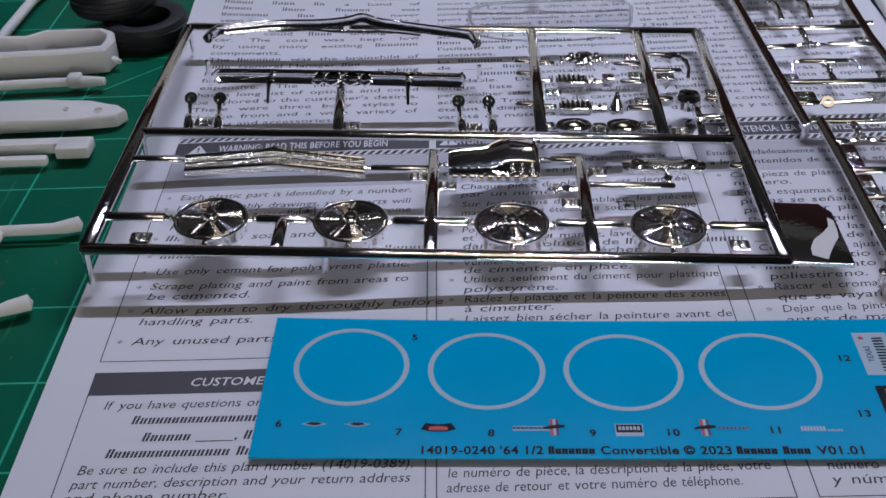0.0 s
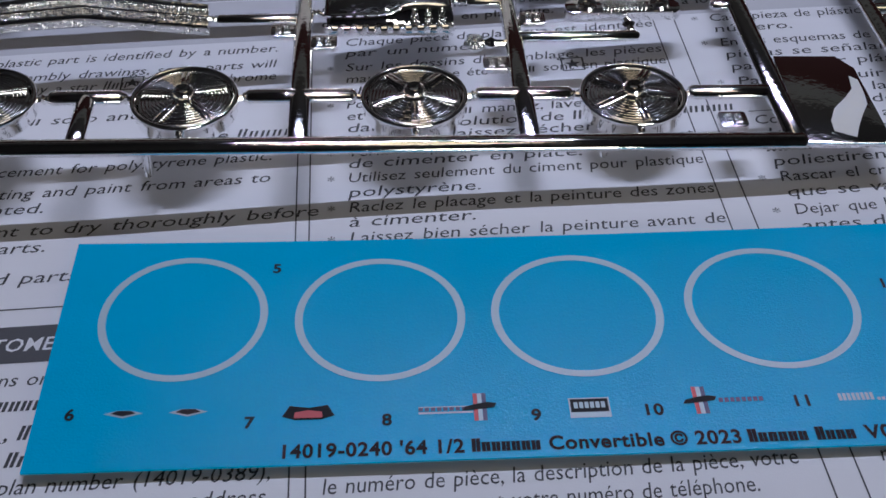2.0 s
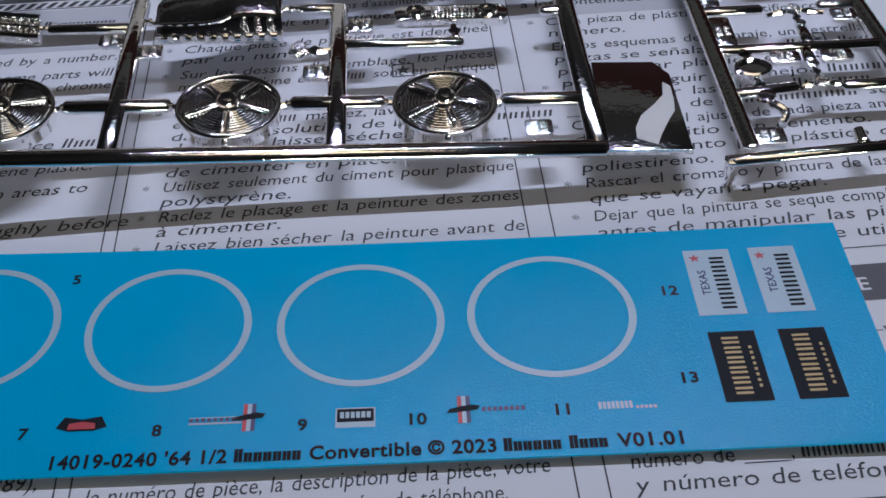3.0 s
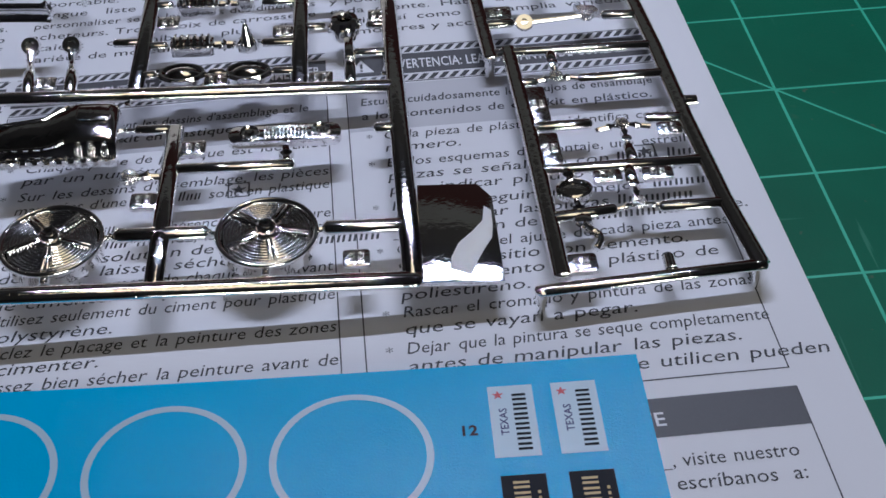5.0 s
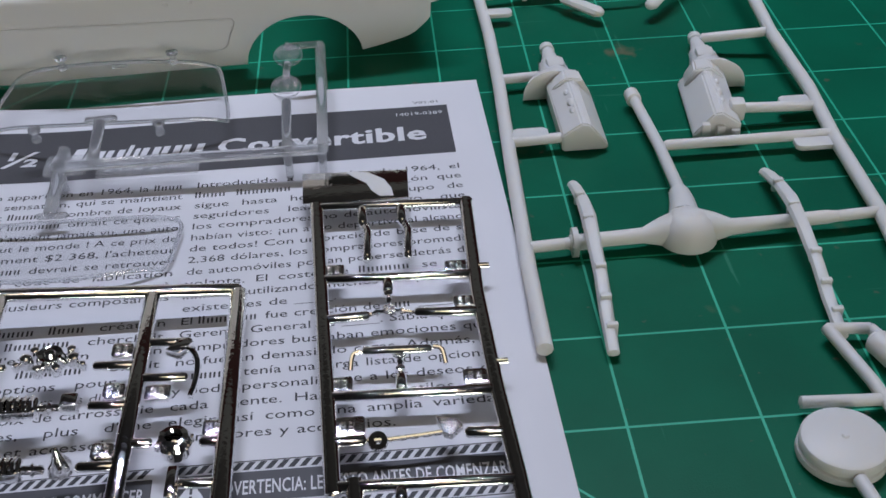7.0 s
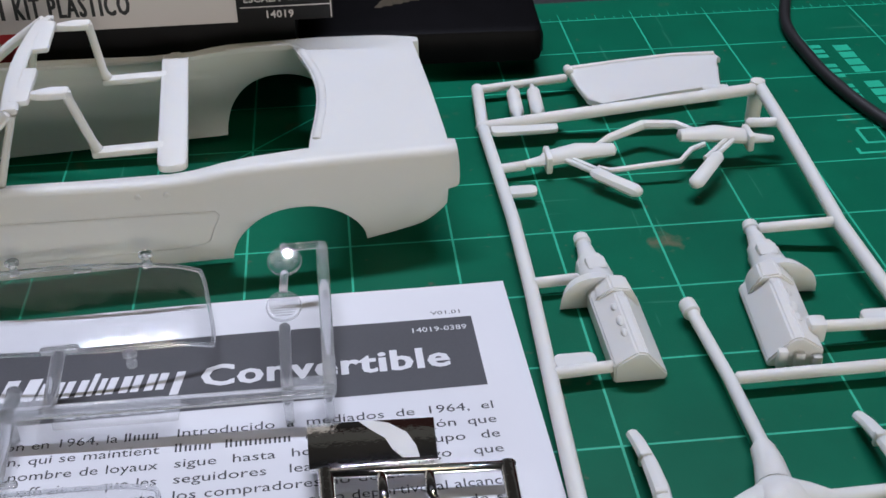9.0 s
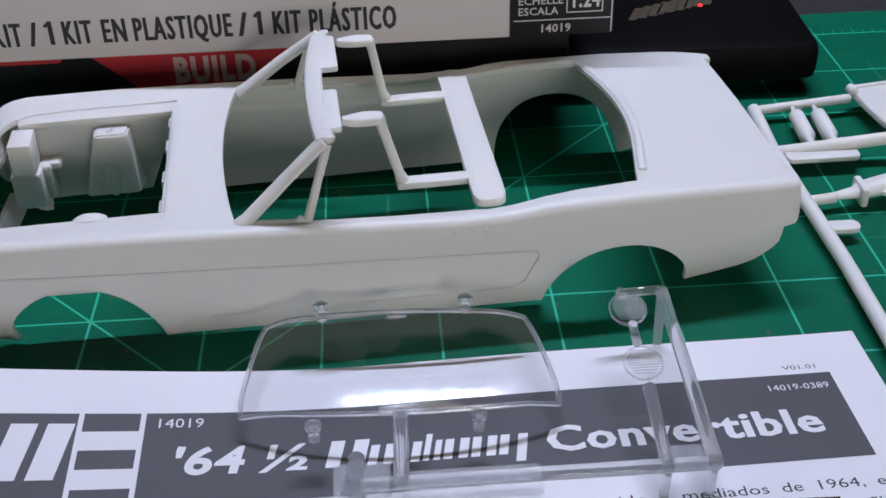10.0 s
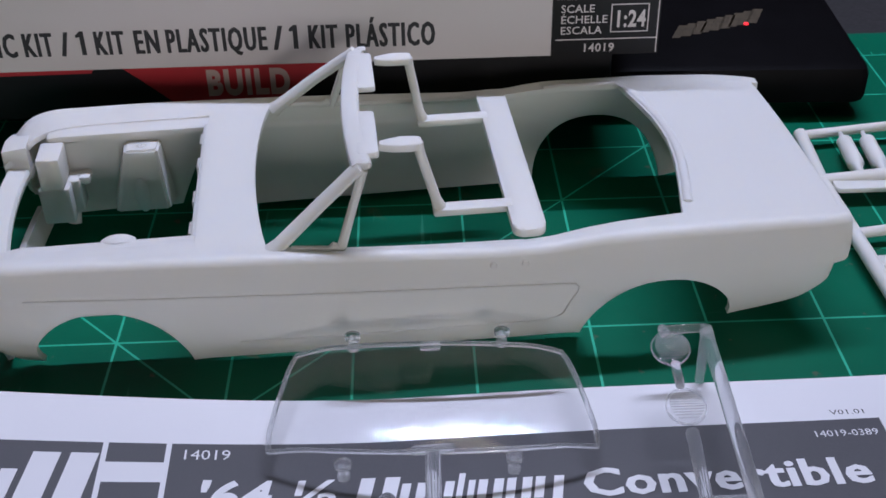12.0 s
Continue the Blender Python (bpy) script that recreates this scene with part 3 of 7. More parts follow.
for u in (13, 79.6, 145.8):
    pr.put([(u, 142.6), (u + 5, 142.6), (u + 2.5, 138.2)], [(0, 1, 2)])
pr.line("CUSTOMER SERVICE", 29.4, 236.2, 3.5, 30, 0.01, 0.16)
pr.line("SERVICE AU CLIENT", 95, 236.2, 3.5, 30, 0.01, 0.16)
pr.line("_______ AL CLIENTE", 153, 236.4, 3.5, 34, 0.01)
pr.done("heading_print", PAPER, sheet, "white heading lettering", "stuff")
pr = Print(sheet_at, -1, 0.1)
for u in (13, 79.6, 145.8):
    pr.bar(u + 2.25, u + 2.75, 141.3, 139.6)
    pr.bar(u + 2.25, u + 2.75, 142.2, 141.7)
pr.done("warning_mark", BAND, sheet, kind="stuff")

# ---- the waterslide decal sheet ----
DTL, DTR, DBL, DBR = (-180.8, -60.4), (-40.4, -66.4), (-180.5, -101.8), (-41.0, -106.0)


def decal_at(u, v, up=0.0):
    """u from the left edge, v below the top edge, over 139 by 40."""
    a, b = u / 139, v / 40
    x = (DTL[0] * (1 - a) + DTR[0] * a) * (1 - b) + (DBL[0] * (1 - a) + DBR[0] * a) * b
    y = (DTL[1] * (1 - a) + DTR[1] * a) * (1 - b) + (DBL[1] * (1 - a) + DBR[1] * a) * b
    return (x, y, 2.0 + 1.0 * (a - 0.5) ** 2 * 4 + 0.8 * math.sin(a * 3.1) * b + up)


decal = thing("decal_sheet", "bright blue waterslide decal sheet with white tyre rings", "decal sheet")
bm = bmesh.new()
for s in (0.0, -0.3):
    patch(bm, 0, 139, 0, 40, s, decal_at)
bmesh.ops.bridge_loops(bm, edges=[e for e in bm.edges if e.is_boundary])
part("backing", bm, DECAL_BLUE, decal, "blue paper backing with a fine grain")
for cx, cy in ((16.9, 14.8), (43.7, 15.7), (70.3, 16.0), (96.5, 15.8)):
    bm = bmesh.new()
    n = 56
    ring = [[bm.verts.new(decal_at(cx + r * math.cos(2 * math.pi * i / n), cy + r * math.sin(2 * math.pi * i / n), 0.05)) for i in range(n)] for r in (11.55, 10.5)]
    for i in range(n):
        bm.faces.new((ring[0][i], ring[0][(i + 1) % n], ring[1][(i + 1) % n], ring[1][i]))
    part("tyre_ring", bm, RING_GREY, decal, smooth=False)
NAVY = plastic("print_navy", (0.02, 0.02, 0.10), 0.5, 0.1, 900, 0)
for figure, u, v in (("5", 28.6, 6.6), ("6", 3.8, 32.2), ("7", 26.6, 34.2), ("8", 43.8, 34.4), ("9", 62.4, 34.4), ("10", 76.2, 34.2), ("11", 94.8, 33.6), ("12", 111.8, 13.2), ("13", 111.6, 29.2)):
    pr = Print(decal_at, -1, 0.05)
    pr.line(figure, u, v, 2.5, 0, 0.03)
    pr.done("printed_number", DECAL_INK, decal)
pr = Print(decal_at, -1, 0.05)
pr.line("14019-0240 '64 1/2 _______ Convertible © 2023 ______ ____", 31.2, 39.0, 2.9, 70, 0.03)
pr.line("V01.01", 102.4, 39.0, 2.9, 8.0, 0.03)
pr.done("printed_line", DECAL_INK, decal, "black line of lettering", "stuff")
for u0 in (8.9, 17.1):
    pr = Print(decal_at, -1, 0.05)
    pr.put([(u0 - 0.2, 31.4), (u0 + 1.5, 30.9), (u0 + 3.1, 30.9), (u0 + 4.8, 31.4), (u0 + 2.3, 32.1)], [(0, 1, 2, 3, 4)])
    badge = pr.done("wing_badge", RING_GREY, decal, "small winged badge")
    pr = Print(decal_at, -1, 0.08)
    pr.put([(u0 + 0.7, 31.4), (u0 + 1.5, 30.95), (u0 + 3.1, 30.95), (u0 + 3.9, 31.4), (u0 + 2.3, 31.85)], [(0, 1, 2, 3, 4)])
    pr.done("badge_centre", DECAL_INK, badge)
pr = Print(decal_at, -1, 0.05)
pr.put([(31.3, 32.6), (32.2, 30.9), (34.6, 31.3), (37.0, 30.9), (37.9, 32.6), (36.2, 33.2), (33.0, 33.2)], [(0, 1, 2, 6), (2, 3, 4, 5), (2, 5, 6)])
badge = pr.done("arched_badge", DECAL_INK, decal, "dark arched badge with a red middle")
pr = Print(decal_at, -1, 0.08)
pr.put([(32.9, 32.0), (34.6, 31.7), (36.3, 32.0), (36.4, 32.9), (32.8, 32.9)], [(0, 1, 2, 3, 4)])
pr.done("badge_centre", RED, badge)


def flag_emblem(u0, word0, word1, v):
    """Three upright stripes, red, white and blue, with a dark running shape across and a bar for the word."""
    stripes = []
    for k, ink in enumerate((RED, RING_GREY, NAVY)):
        pr = Print(decal_at, -1, 0.05)
        pr.bar(u0 + 0.55 * k, u0 + 0.55 * (k + 1) - 0.02, v + 2.2, v - 2.2)
        stripes.append(pr.done("emblem_stripe", ink, decal))
    pr = Print(decal_at, -1, 0.09)
    pr.put([(u0 - 1.4, v + 0.5), (u0 - 1.0, v - 0.1), (u0 + 0.4, v - 0.5), (u0 + 1.8, v - 0.7), (u0 + 2.9, v - 0.5), (u0 + 2.6, v + 0.1), (u0 + 0.6, v + 0.4)], [(0, 1, 2, 6), (2, 3, 5, 6), (3, 4, 5)])
    pr.done("emblem_figure", DECAL_INK, stripes[1])
    pr = Print(decal_at, -1, 0.05)
    w = (word1 - word0) / 8
    for k in range(8):
        pr.bar(word0 + w * k, word0 + w * (k + 0.72), v + 0.45, v - 0.25)
    pr.done("emblem_bar", NAVY, stripes[2], "dark blue bars", "stuff")


flag_emblem(55.3, 48.4, 54.6, 32.0)
flag_emblem(82.8, 85.9, 91.6, 32.1)
pr = Print(decal_at, -1, 0.05)
pr.bar(48.4, 55.2, 32.9, 32.6)
pr.bar(48.4, 55.2, 31.9, 31.75)
pr.done("emblem_underline", RING_GREY, decal)
pr = Print(decal_at, -1, 0.04)
pr.bar(67.2, 72.3, 34.3, 31.1)
plate = pr.done("block_badge", RING_GREY, decal, "black badge with a white edge and bars")
pr = Print(decal_at, -1, 0.06)
pr.bar(67.4, 72.1, 33.4, 31.3)
pr.done("badge_field", DECAL_INK, plate)
pr = Print(decal_at, -1, 0.09)
for k in range(6):
    pr.bar(67.8 + 0.68 * k, 68.3 + 0.68 * k, 32.8, 31.8)
pr.done("badge_bar", RING_GREY, plate, kind="stuff")
pr = Print(decal_at, -1, 0.05)
for k in range(8):
    pr.bar(100.7 + 0.56 * k, 101.1 + 0.56 * k, 33.0, 31.8)
for k in range(5):
    pr.bar(105.4 + 0.56 * k, 105.8 + 0.56 * k, 33.1, 32.6)
pr.done("white_wordmark", RING_GREY, decal, "white wordmark drawn as bars", "stuff")
for u0 in (116.4, 125.6):
    bm = bmesh.new()
    patch(bm, u0, u0 + 6.5, 4.5, 17.5, 0.05, decal_at)
    plate = part("white_plate", bm, RING_GREY, decal, "white number plate", smooth=False)
    pr = Print(decal_at, -1, 0.09)
    pr.line("TEXAS", u0 + 2.4, 13.6, 1.6, 0, 0.02, 0.0, 90)
    pr.done("plate_name", NAVY, plate, kind="stuff")
    pr = Print(decal_at, -1, 0.09)
    for k in range(6):
        for d in (0.0, 0.85):
            pr.bar(u0 + 3.4, u0 + 5.4, 16.4 - d - 1.8 * k, 15.95 - d - 1.8 * k)
    pr.done("plate_bar", DECAL_INK, plate, "dark bars", "stuff")
    pr = Print(decal_at, -1, 0.09)
    pr.put([(u0 + 1.4 + (0.9 if k % 2 == 0 else 0.35) * math.sin(k * math.pi / 5), 6.2 - (0.9 if k % 2 == 0 else 0.35) * math.cos(k * math.pi / 5)) for k in range(10)] + [(u0 + 1.4, 6.2)], [(k, (k + 1) % 10, 10) for k in range(10)])
    pr.done("plate_star", RED, plate)
for u0 in (116.8, 126.1):
    bm = bmesh.new()
    patch(bm, u0, u0 + 6.2, 20.6, 32.8, 0.05, decal_at)
    plate = part("black_plate", bm, DECAL_INK, decal, "black number plate", smooth=False)
    pr = Print(decal_at, -1, 0.09)
    for k in range(6):
        for d in (0.0, 0.8):
            pr.bar(u0 + 1.6, u0 + 3.8, 31.6 - d - 1.75 * k, 31.2 - d - 1.75 * k)
    for k in range(8):
        pr.bar(u0 + 4.8, u0 + 5.2, 30.5 - 0.95 * k, 30.0 - 0.95 * k)
    pr.done("plate_bar", PLATE_GOLD, plate, "gold bars", "stuff")


# ---- chrome-plated part trees ----
def pin(parent, x, y, z0, z1, r=0.9):
    bm = bmesh.new()
    tube(bm, [(x, y, z0), (x, y, z1)], [r, r * 0.75], 10)
    return part("support_pin", bm, CHROME, parent)


def rod(parent, p, q, r=1.05, name="runner", material=None):
    if material:
        return part(name, bar(p, q, r), material, parent)
    p, q = Vector(p), Vector(q)
    d = (q - p).normalized() * r * 0.4
    return part(name, tube(bmesh.new(), [p, p + d, q - d, q], [r * 0.9, r * 1.22, r * 1.22, r * 0.9], 18, flat=0.58), CHROME, parent)


def number_tab(parent, x, y, z, w=4.4, h=4.0, rz=0.0, marks=2, material=None):
    """A small moulded tab with raised figures."""
    bm = bmesh.new()
    prism(bm, rounded(-w / 2, w / 2, -h / 2, h / 2, 0.7, 3), -0.4, 0.4, 0.15)
    tab = part("number_tab", bm, material or CHROME_STIPPLED, parent)
    tab.location, tab.rotation_euler = (x * MM, y * MM, z * MM), (0, 0, radians(rz))
    bm = bmesh.new()
    for k in range(marks):
        cx = (k - (marks - 1) / 2) * 1.5
        for dy in (-0.9, 0.0, 0.9):
            box(bm, cx - 0.5, cx + 0.5, dy - 0.16, dy + 0.16, 0.4, 0.62)
        box(bm, cx + 0.22, cx + 0.52, -1.0, 1.0, 0.4, 0.62)
        box(bm, cx - 0.52, cx - 0.22, -1.0 + 0.9 * (k % 2), 1.0, 0.4, 0.62)
    part("raised_figure", bm, material or CHROME_ROUGH, tab, kind="stuff")
    return tab


def gate(parent, p, q, r=0.45, material=None):
    """The thin neck between a runner and a part, with a bead."""
    bm = bmesh.new()
    p, q = Vector(p), Vector(q)
    tube(bm, [p, p.lerp(q, 0.35), p.lerp(q, 0.5), p.lerp(q, 0.65), q], [r, r, r * 1.7, r, r], 8)
    return part("gate", bm, material or CHROME, parent)


def tag_plate(parent, outline, swoosh, z):
    bm = bmesh.new()
    prism(bm, outline, z - 0.5, z + 0.5, 0.1)
    plate = part("tag_plate", bm, CHROME, parent, "mirror-bright chrome tag with a bare white sweep")
    bm = bmesh.new()
    v = [[bm.verts.new((x, y, z + 0.54)) for x, y in row] for row in swoosh]
    for a, b in zip(v, v[1:]):
        bm.faces.new((a[0], a[1], b[1], b[0]))
    part("bare_sweep", bm, WHITE, plate, "unplated white plastic", smooth=False)
    return plate


tree = thing("chrome_part_tree", "chrome-plated plastic part tree with wheel covers and bumpers", "part tree", at=(-148, 8, 10.35), ry=2.4, group="chrome part trees")


def S(x, y, z=0.0):
    return (x, y - 0.02 * x, z)


X0, X1, YB, YM, YT = -75.4, 75.2, -57.3, -5.3, 58.9
for p, q, r in (((X0 - 1, YB), (X1 + 1.5, YB), 1.5), ((X0, YM), (X1 - 0.5, YM), 1.5), ((X0 - 0.4, YT), (X1 - 0.4, YT), 1.5), ((X0, YB), (X0 - 0.3, YT), 1.5), ((X1 + 0.2, YB), (X1 - 0.8, YT), 1.5), ((26.2, YM), (26.2, YT), 1.35), ((56.9, YM), (56.9, YT), 1.35), ((-0.7, -13.0), (-0.3, YB), 1.35), ((34.8, -15.6), (34.9, YB), 1.35)):
    rod(tree, S(*p), S(*q), r)
# row of wheel covers and their stubs
ROW = -44.4
for a, b in ((X0, -60.4), (-39.8, -28.0), (-9.0, 8.2), (27.4, 42.6), (61.4, X1)):
    rod(tree, S(a, ROW), S(b, ROW), 1.3, "runner")
rod(tree, S(-33.8, ROW + 1), S(-33.8, YB), 1.25)


def wheel_cover(parent, x, y, turn):
    """A turned dish with ribs, a hub and five spokes."""
    prof = [(0.0, 2.7), (1.5, 2.7), (1.7, 2.4), (2.0, 1.9)]
    for k in range(73):
        r = 2.1 + k * 0.07
        prof.append((r, 1.9 - (r - 2) * 0.13 + 0.21 * math.sin(k * math.pi / 4)))
    prof += [(7.3, 0.7), (7.5, 1.3), (7.7, 1.75), (8.1, 1.95), (8.45, 1.7), (8.5, 1.2), (8.2, 0.6), (8.0, -1.4), (7.6, -1.4), (7.4, 0.2), (0, 0.4)]
    bm = bmesh.new()
    lathe(bm, prof, 48)
    dish = part("wheel_cover", bm, WHEEL_CHROME, parent, "ribbed chrome wheel cover with five spokes", sharp=75)
    dish.location = Vector(S(x, y, -0.9)) * MM
    for k in range(5):
        a = radians(turn + 72 * k)
        bm = bmesh.new()
        prism(bm, [(1.5, -0.5), (6.9, -0.7), (6.9, -0.08), (1.5, -0.08)], 0.0, 0.9, 0.2)
        prism(bm, [(1.5, 0.08), (6.9, 0.08), (6.9, 0.7), (1.5, 0.5)], 0.0, 0.9, 0.2)
        bmesh.ops.transform(bm, verts=bm.verts, matrix=Matrix.Translation((0, 0, 1.65)) @ Matrix.Rotation(a, 4, "Z") @ Matrix.Rotation(radians(6), 4, "Y"))
        part("spoke", bm, CHROME, dish)
    bm = bmesh.new()
    lathe(bm, [(0, 2.7), (0.6, 2.75), (0.9, 3.1), (1.2, 3.35), (1.5, 3.2), (1.75, 2.7), (1.8, 2.0)], 20)
    part("hub", bm, CHROME, dish)
    for sx in (-1, 1):
        gate(parent, S(x + sx * 8.2, y + 0.6, -0.1), S(x + sx * 10.4, ROW), 0.55)
    bm = bmesh.new()
    tube(bm, [S(x, y - 7.9, -0.6), S(x, y - 9.3, -0.6)], [0.9, 0.9], 10)
    part("nub", bm, CHROME, parent)


for x, a in ((-49.9, -52), (-18.4, -50), (17.6, -90), (52.2, -80)):
    wheel_cover(tree, x, -45.5, a)
# grille, with its bars and bezel
rod(tree, S(X0, -18.6), S(-62.6, -18.6), 1.05)
rod(tree, S(-15.6, -21.6), S(-1, -21.4), 1.05)
def grille_at(a, b):
    """A point of the grille: a along it, b from its upper to its lower edge."""
    peak = 1 - abs(2 * a - 1)
    return S(-60.6 + 43.6 * a, -20.2 + 2.4 * peak - (3.2 + 0.6 * peak) * b, 1.4 + 1.0 * peak - 1.8 * b)


bm = bmesh.new()
rows = []
for k in range(25):
    a = k / 24
    p, q = Vector(grille_at(a, 0)), Vector(grille_at(a, 1))
    rows.append([bm.verts.new(v) for v in (p, p.lerp(q, 0.5) + Vector((0, 0, 0.35)), q, q - Vector((0, 0, 1.6)), p - Vector((0, 0, 2.6)))])
for a, b in zip(rows, rows[1:]):
    for k in range(5):
        bm.faces.new((a[k], a[(k + 1) % 5], b[(k + 1) % 5], b[k]))
bm.faces.new(rows[0])
bm.faces.new(rows[-1][::-1])
grille = part("radiator_grille", bm, CHROME_ROUGH, tree, "long chrome radiator grille with fine mesh")
for b, r in ((0.0, 0.5), (0.5, 0.22), (1.0, 0.5)):
    bm = bmesh.new()
    tube(bm, [Vector(grille_at(k / 24, b)) + Vector((0, 0, 0.25)) for k in range(25)], r, 8)
    part("grille_rail", bm, CHROME, grille)
for k in range(84):
    a = (k + 0.6) / 84.4
    bm = bmesh.new()
    p, q = Vector(grille_at(a, 0.04)), Vector(grille_at(a, 0.96))
    tube(bm, [p, p.lerp(q, 0.5) + Vector((0, 0, 0.3)), q], 0.1, 5)
    part("grille_bar", bm, CHROME_ROUGH, grille)
bm = bmesh.new()
tube(bm, [S(-42.5, -18.2, 2.4), S(-39.0, -17.8, 2.9), S(-35.4, -18.2, 2.4)], [0.5, 1.1, 0.5], 10, flat=0.7)
part("grille_emblem", bm, CHROME, grille)
gate(tree, S(-62.6, -18.6), S(-60.2, -20.6, 0.4))
gate(tree, S(-17.2, -21.8, 0.4), S(-15.4, -21.6))
# dashboard console: a low dark slope that sweeps up into a box with a fluted front
bm = bmesh.new()
rows, bezel = [], []
for x, back, front, hb, hf in ((3.2, -16.0, -22.4, 1.3, 0.5), (4.0, -15.5, -22.7, 1.9, 0.9), (8.0, -15.0, -22.8, 2.1, 1.0), (12.0, -14.4, -22.9, 2.3, 1.2), (13.8, -13.4, -22.8, 2.8, 1.5), (15.0, -12.7, -22.4, 3.0, 1.7), (16.0, -12.1, -22.0, 3.2, 2.1), (17.0, -11.7, -21.6, 3.3, 2.3), (18.2, -11.5, -21.4, 3.4, 2.4), (21.0, -11.5, -21.4, 3.4, 2.4), (23.6, -11.6, -21.5, 3.3, 2.3), (24.6, -12.0, -21.8, 2.8, 1.9), (25.0, -12.4, -22.1, 2.0, 1.2)):
    mid = (back * 0.5 + front * 0.5, hb * 0.5 + hf * 0.5 - (0.25 if x < 13 else 0.0))
    rows.append([bm.verts.new(S(x, y, z)) for y, z in ((back, -2.4), (back, hb - 0.9), (back - 0.35, hb - 0.2), (back - 1.0, hb), mid, (front + 1.1, hf), (front + 0.4, hf - 0.25), (front, hf - 0.8), (min(front, -23.2), -0.8), (min(front, -23.4), -2.4))])
    if x < 17:
        bezel = [S(x, back - 0.6, hb)] + bezel + [S(x, front + 0.6, hf)]
for a, b in zip(rows, rows[1:]):
    for k in range(10):
        bm.faces.new((a[k], a[(k + 1) % 10], b[(k + 1) % 10], b[k]))
bm.faces.new(rows[0])
bm.faces.new(rows[-1][::-1])
bmesh.ops.recalc_face_normals(bm, faces=bm.faces)
console = part("dash_console", bm, CHROME, tree, "chrome console with a smooth sloping top and raised box", sharp=50)
bm = bmesh.new()
tube(bm, bezel, 0.35, 8)
part("bezel", bm, CHROME, console)
for k in range(3):
    bm = bmesh.new()
    tube(bm, [S(18.4 + 2.3 * k, -21.5, 1.8), S(18.4 + 2.3 * k, -22.3, 0.7), S(18.4 + 2.3 * k, -23.2, -0.8)], [0.5, 0.7, 0.6], 10)
    part("flute", bm, CHROME_ROUGH, console)
bm = bmesh.new()
prism(bm, [S(x, y)[:2] for x, y in rounded(17.6, 23.8, -16.8, -12.8, 0.8, 3)], 2.9, 3.4, 0.2)
part("binnacle", bm, CHROME, console)
bm = bmesh.new()
tube(bm, [S(3.0, -23.6, -0.8), S(14, -23.8, -0.8), S(25.0, -23.6, -0.6)], 0.5, 8)
part("lower_rail", bm, CHROME, console)
for k in range(11):
    bm = bmesh.new()
    lathe(bm, [(0, 0.8), (0.5, 0.6), (0.7, 0.0), (0.6, -0.6)], 8, Matrix.Translation(S(3.6 + 2.1 * k, -24.0, -0.6)))
    part("bead", bm, CHROME, console)
rod(tree, S(27.6, -16.2), S(34.8, -16.2), 1.0)
gate(tree, S(25, -17.2, 0.6), S(27.6, -16.2))
gate(tree, S(0.2, -19.0), S(3.2, -20.6))
# rear light panel
rod(tree, S(35, -27.8), S(56.2, -27.6), 1.05)
bm = bmesh.new()
prism(bm, rounded(44.6, 64.6, -23.1, -18.4, 1.6, 5), -0.6, 1.0, 0.3)
panel = part("lamp_panel", bm, CHROME, tree, "chrome lamp panel with two dials")
for cx in (48.4, 61.0):
    bm = bmesh.new()
    lathe(bm, [(0, 1.6), (0.5, 1.6), (0.9, 1.2), (1.5, 1.2), (1.7, 1.6), (1.9, 1.0)], 16, Matrix.Translation((cx, -20.75, 0)))
    part("dial", bm, CHROME, panel)
for k in range(12):
    bm = bmesh.new()
    box(bm, 51.0 + 0.66 * k, 51.36 + 0.66 * k, -22.2, -19.4, 1.0, 1.5)
    part("rib", bm, CHROME_ROUGH, panel)
gate(tree, S(54.8, -23.0), S(55.0, -26.8), 0.8)
gate(tree, S(27.9, -29.6), S(34, -29.8), 0.7)
bm = bmesh.new()
lathe(bm, [(0, 1.4), (1.3, 1.1), (1.9, 0), (1.2, -1.0), (0, -1.2)], 14, Matrix.Translation(S(28.2, -29.8)))
part("knob", bm, CHROME_ROUGH, tree)
rod(tree, S(70.6, -18.0), S(X1, -18.0), 1.1)
for x, y, w, rz in ((-64.0, -53.2, 4.8, 0), (-4.0, -25.9, 4.2, 0), (3.0, -29.6, 4.4, 0), (38.6, -22.6, 4.4, 0), (31.3, -36.4, 4.4, 0), (66.6, -52.4, 4.4, 0), (9.0, -1.2, 4.6, 0), (-60, -0.6, 4.6, 0), (-22.0, -1.2, 4.4, 0), (41.2, -1.9, 4.4, 0), (53.2, 40.6, 4.0, 0), (53.2, 29.4, 4.0, 0), (53.4, 14.2, 4.0, 0), (30.4, 18.8, 4.4, 0), (61.4, 28.6, 4.8, 0), (72.4, 19.0, 3.8, 0), (61.0, -2.4, 4.6, 0)):
    number_tab(tree, *S(x, y, 0.2), w, 3.9, rz)


